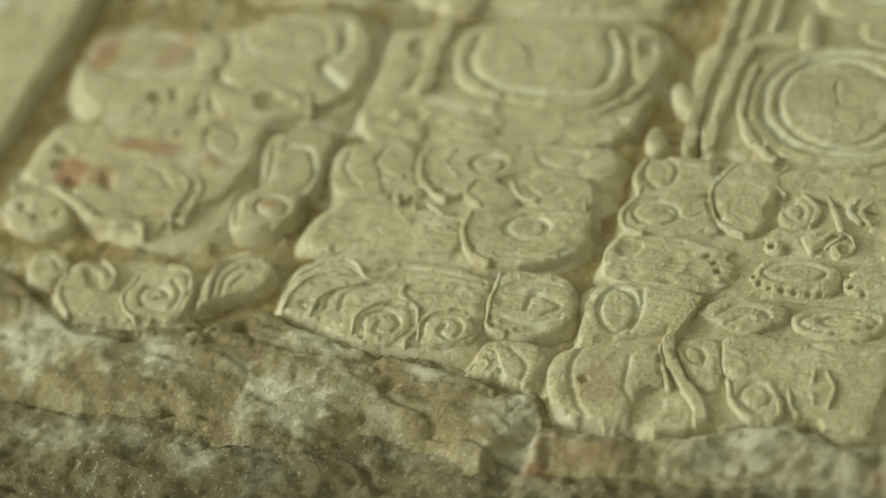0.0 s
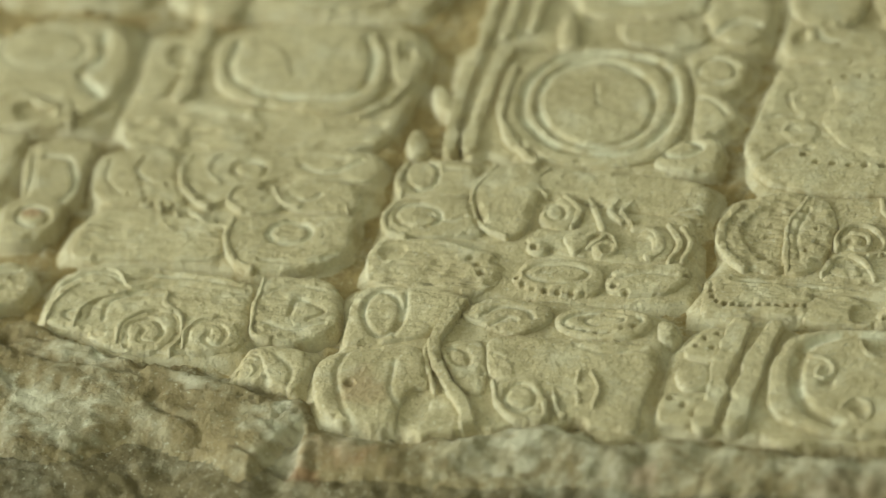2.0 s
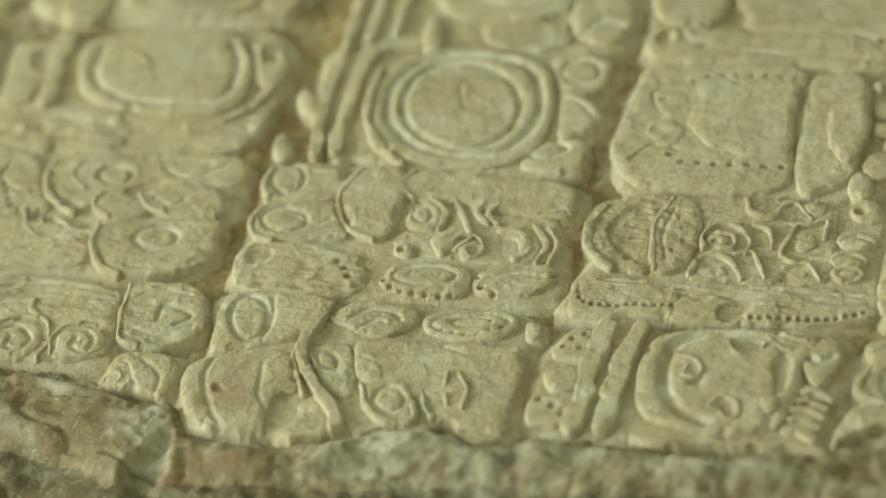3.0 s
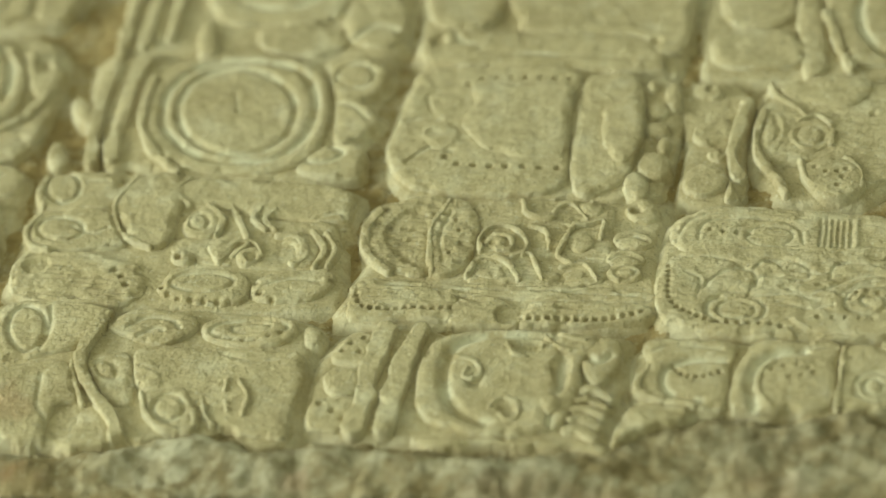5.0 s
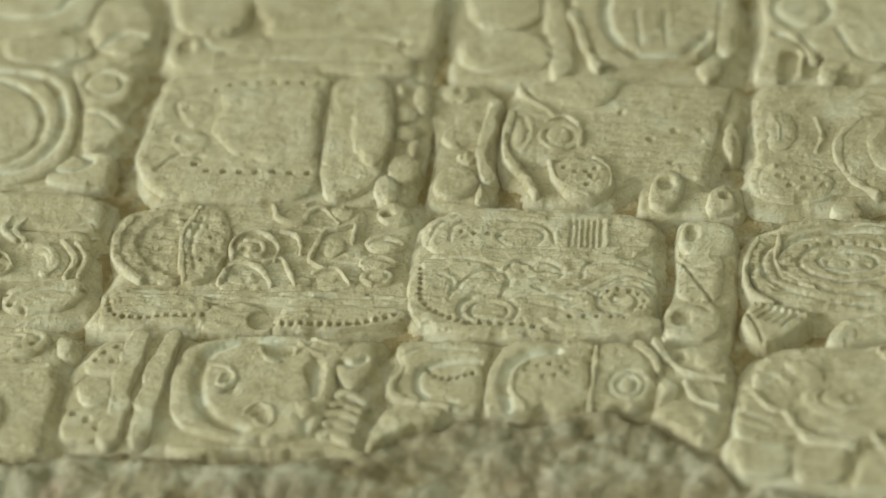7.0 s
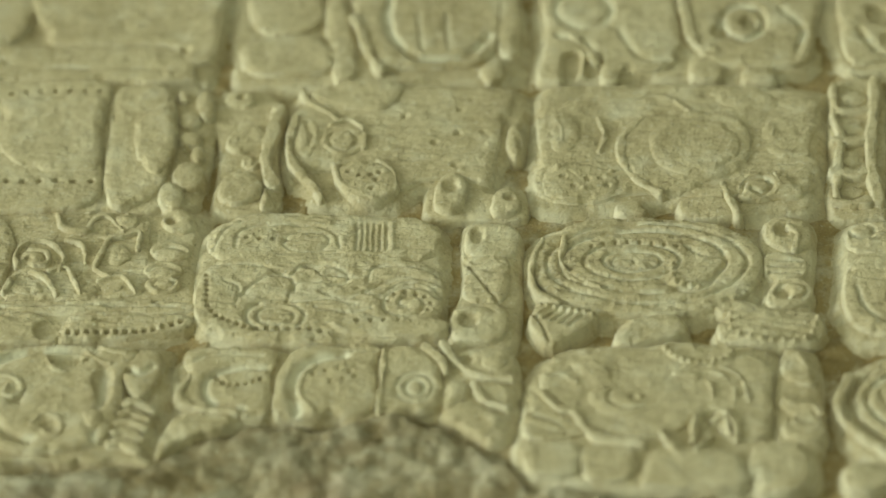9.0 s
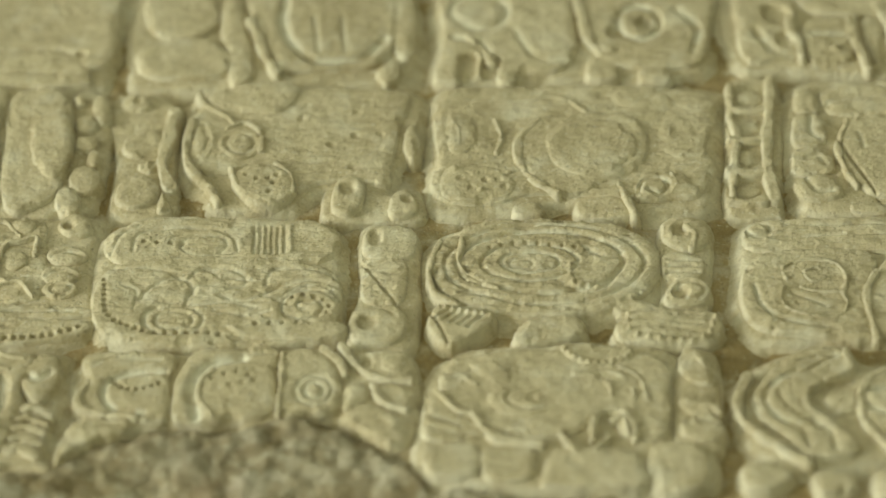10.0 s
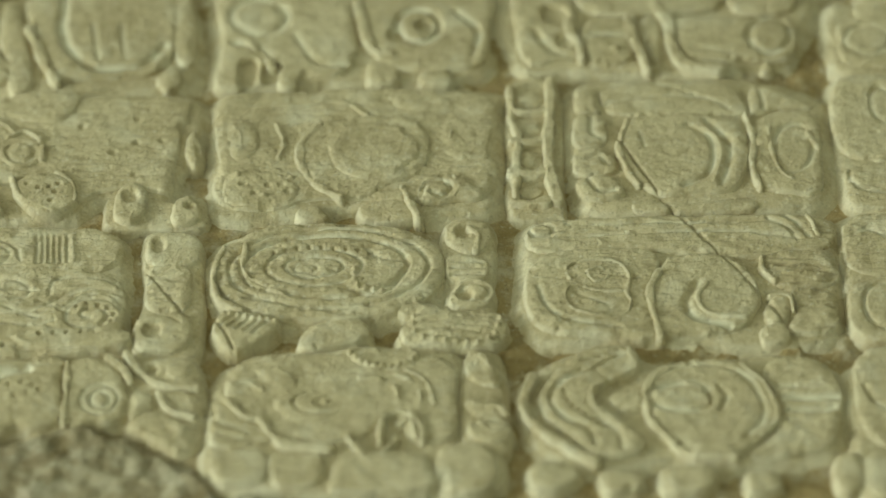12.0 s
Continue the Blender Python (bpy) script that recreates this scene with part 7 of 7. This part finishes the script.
glyph("glyph block with a wavy ribbon and a large disc",
      shape("block", -2.6, (249.1, -74.7, 269.5, -71.3, 281.3, -78.3, 307.6, -76.8, 330.0, -75.2, 345.3, -84.9, 346.6, -105.0, 339.6, -124.6, 305.7, -130.5, 282.4, -126.7, 258.7, -131.8, 243.2, -125.4, 233.9, -108.4, 234.6, -88.4)),
      shape("ribbon", 0.2, (248.9, -79.9, 257.3, -72.8, 271.5, -71.9, 276.4, -79.1, 274.0, -86.3, 265.7, -90.7, 259.5, -96.4, 260.2, -103.2, 269.5, -110.5, 275.2, -119.1, 271.9, -126.0, 260.8, -127.4, 253.2, -122.8, 249.5, -116.6, 241.9, -108.5, 239.2, -98.5, 242.6, -88.5), line(1.2, -1.2, 254.8, -84.4, 246.5, -90.9, 243.4, -98.9, 247.8, -108.1, 255.6, -113.1, 258.1, -121.5), line(1, -0.9, 259.7, -108.9, 266.3, -116.1, 266.9, -123.1), dots(0.9, -1.2, 9, 248.4, -94.4, 250.1, -100.8, 256.8, -108.3, 262.5, -112.4), line(0.7, -1, 252.6, -88.2, 255.9, -86.5), line(0.7, -1, 256.3, -85.6, 259.6, -84.0), line(0.7, -1, 260.1, -83.1, 263.4, -81.4), line(0.7, -1, 263.8, -80.5, 267.1, -78.9), line(0.7, -1, 267.6, -78.0, 270.9, -76.3), line(0.7, -1, 255.0, -80.1, 257.8, -79.0), line(0.7, -1, 258.7, -79.0, 261.5, -77.9), line(0.7, -1, 262.3, -77.9, 265.2, -76.8), line(0.7, -1, 266.0, -76.8, 268.9, -75.7)),
      band(2.4, 0.5, 237.0, -87.8, 234.3, -97.0, 235.2, -107.3, 240.1, -114.7, 247.7, -121.6, 257.2, -130.1),
      band(1.5, 0.7, 272.6, -74.0, 273.8, -82.8, 265.8, -89.0, 258.4, -94.6, 258.4, -103.2, 265.6, -110.5, 272.3, -118.2),
      shape("affix", -0.2, (263.0, -98.2, 267.5, -94.8, 276.3, -95.0, 276.1, -102.2, 269.0, -105.1)),
      shape("main_sign", 0.2, (278.7, -87.8, 289.2, -80.8, 305.4, -79.7, 316.9, -87.2, 322.4, -98.8, 322.3, -110.2, 315.6, -120.2, 302.1, -126.9, 290.4, -125.2, 283.0, -118.1, 278.6, -108.2, 277.2, -97.9), line(1.2, -1.2, 280.0, -93.9, 288.5, -91.8, 296.5, -93.1, 299.7, -98.4, 296.9, -104.3, 286.1, -104.6, 279.9, -102.5), line(1, -0.9, 302.9, -93.2, 305.3, -98.5, 302.8, -104.7), line(1.1, -0.8, 285.0, -83.6, 299.2, -82.4, 310.9, -87.1, 317.0, -98.7, 317.1, -110.1, 310.6, -118.4)),
      band(1.5, 0.7, 285.0, -84.2, 280.3, -88.7, 277.2, -97.9, 278.0, -108.2, 283.0, -118.1, 290.8, -125.5, 305.9, -128.3),
      band(1.3, 0.5, 311.6, -82.7, 318.6, -91.6, 321.2, -99.4, 322.4, -109.4, 316.5, -117.7),
      band(1, 0.5, 291.6, -91.3, 297.1, -94.9, 298.3, -101.8),
      shape("affix", -0.2, (319.6, -84.3, 329.8, -77.2, 341.5, -81.9, 346.5, -93.6, 345.3, -107.8, 339.9, -121.8, 325.6, -127.1, 311.9, -127.1, 321.0, -115.8, 325.0, -101.7), line(1.3, -1.5, 325.6, -98.9, 335.9, -99.7, 344.3, -99.3), line(1.2, -1.4, 326.3, -104.6, 337.4, -105.7, 342.7, -104.4), line(1, -1, 327.0, -110.3, 335.2, -112.2), line(1, -1, 324.5, -93.1, 332.8, -94.2), scratches(-0.8, 8)),
      shape("affix", -0.7, (234.2, -131.3, 241.2, -128.1, 249.9, -131.1, 252.0, -136.6, 244.6, -141.1, 235.9, -139.6)),
      shape("affix", -1.6, (258.6, -134.0, 270.3, -132.9, 273.9, -139.8, 262.0, -142.8)),
      shape("affix", -0.7, (280.2, -132.2, 292.0, -130.5, 299.0, -134.8, 295.1, -143.5, 281.5, -143.2)),
      shape("affix", -1.2, (309.3, -135.0, 319.2, -133.9, 321.4, -142.1, 310.6, -143.8)),
      shape("affix", -0.7, (340.8, -129.1, 348.2, -127.5, 349.8, -141.3, 341.7, -144.4)))
glyph("glyph block at the border of the tablet",
      sign("block", 380.7, 104.7, 21.3, 23.6, 5, -1.6),
      sign("main_sign", 377, 100.3, 14.4, 15.9, 3.5, 0, ring(1, -0.9, 374.8, 101, 8.9, 8.9)),
      sign("affix", 384.8, 122.3, 13.4, 10.9, 3, 0))
glyph("glyph block at the border of the tablet",
      sign("block", 380.8, 43.1, 23.7, 39.5, 5, -1.6),
      sign("main_sign", 379.9, 54.4, 23.8, 25.3, 3.5, 0, ring(1, -1, 376.3, 61, 4.3, 10.2)),
      sign("affix", 371.5, 14.6, 13.8, 13, 3.5, 0, scratches(-1, 7), ring(0.8, -0.9, 372, 19.4, 11.7, 9.8)))
glyph("glyph block at the border of the tablet",
      sign("block", 374.8, -33.9, 21.8, 35, 5, -1.6),
      sign("main_sign", 372.3, -18.9, 18.7, 17.2, 3.5, 0, scratches(-1, 7), line(0.8, -1, 358.3, -12.4, 364.9, -9.4, 370.5, -15.8)),
      sign("main_sign", 370.7, -54.1, 18.4, 16.5, 3.2, 0, ring(1, -1.2, 366.7, -52.6, 8.2, 12)))
glyph("glyph block at the border of the tablet",
      sign("block", 366, -116, 18, 35.9, 5, -1.6),
      sign("main_sign", 367.8, -99.4, 16.9, 25.7, 3.5, 0, line(0.9, -1.1, 354.5, -93.7, 357.6, -102.4, 361.3, -105.3)),
      sign("affix", 361.9, -137.4, 11.7, 12.3, 3, -0.4))
glyph("glyph block in the upper row of the tablet",
      sign("block", -320.2, 107.5, 57, 20.7, 5, -1.6),
      sign("main_sign", -309.3, 104.6, 30.2, 16.8, 3.2, 0, ring(1, -1, -310.5, 108.3, 21.8, 16.9)),
      sign("affix", -352.4, 98.5, 11, 16.9, 3, -0.2),
      sign("affix", -269.7, 108.4, 8.3, 16.8, 3, -0.2))
glyph("worn glyph block in the upper row by the border",
      sign("block", -450.2, 108.7, 66.1, 23.2, 5, -1.6),
      sign("main_sign", -426, 107.3, 35.2, 21.1, 3.2, 0, ring(1, -1, -427.4, 111, 25.2, 17.4)),
      sign("affix", -483.6, 98.8, 19.2, 19.3, 3, -0.1))

# ---- support and room ----
def plinth():
    """A plain sloping block that carries the tablet, its top against the tablet's back."""
    back = TABLET @ Matrix.Translation((0, 0, -0.1105))
    x0, x1, y0, y1 = (X0 + 30) * MM, (X1 - 30) * MM, (Y0 + 20) * MM, (Y1 - 20) * MM
    bm = bmesh.new()
    top = [bm.verts.new(back @ Vector((x, y, 0))) for x, y in ((x0, y0), (x1, y0), (x1, y1), (x0, y1))]
    low = [bm.verts.new((v.co.x, v.co.y, 0.0)) for v in top]
    bm.faces.new(top)
    bm.faces.new(low[::-1])
    for i in range(4):
        bm.faces.new((top[i - 1], low[i - 1], low[i], top[i]))
    bmesh.ops.recalc_face_normals(bm, faces=bm.faces)
    bmesh.ops.bevel(bm, geom=bm.edges[:], offset=0.006, segments=2, affect="EDGES")
    me = bpy.data.meshes.new("plinth")
    bm.to_mesh(me)
    bm.free()
    me.materials.append(PLINTH)
    return tagged(new("plinth", me), "plain plastered sloping plinth under the stone tablet", "plinth")


plinth()


def setting(name, *args, label):
    return tagged(box(name, *args), label, kind="structure")


setting("floor", -4.2, -2.2, -0.1, 2.8, 3.4, 0.0, FLOOR, label="plain grey stone floor of the room")
setting("ceiling", -4.2, -2.2, 3.4, 2.8, 3.4, 3.5, CEIL, label="plain white painted ceiling of the room")
setting("wall_north", -4.2, 3.4, -0.1, 2.8, 3.55, 3.5, WALL, label="plain pale green plastered wall behind the tablet")
setting("wall_south", -4.2, -2.35, -0.1, 2.8, -2.2, 3.5, WALL, label="plain pale green plastered wall of the room")
setting("wall_east", 2.8, -2.35, -0.1, 2.95, 3.55, 3.5, WALL, label="plain pale green plastered wall of the room")
# the window wall, in four pieces round its opening
setting("wall_west_low", -4.35, -2.35, -0.1, -4.2, 3.55, 1.0, WALL, label="plain pale green wall under the window")
setting("wall_west_high", -4.35, -2.35, 3.0, -4.2, 3.55, 3.5, WALL, label="plain pale green wall over the window")
setting("wall_west_near", -4.35, -2.35, 1.0, -4.2, -0.7, 3.0, WALL, label="plain pale green wall beside the window")
setting("wall_west_far", -4.35, 1.7, 1.0, -4.2, 3.55, 3.0, WALL, label="plain pale green wall beside the window")
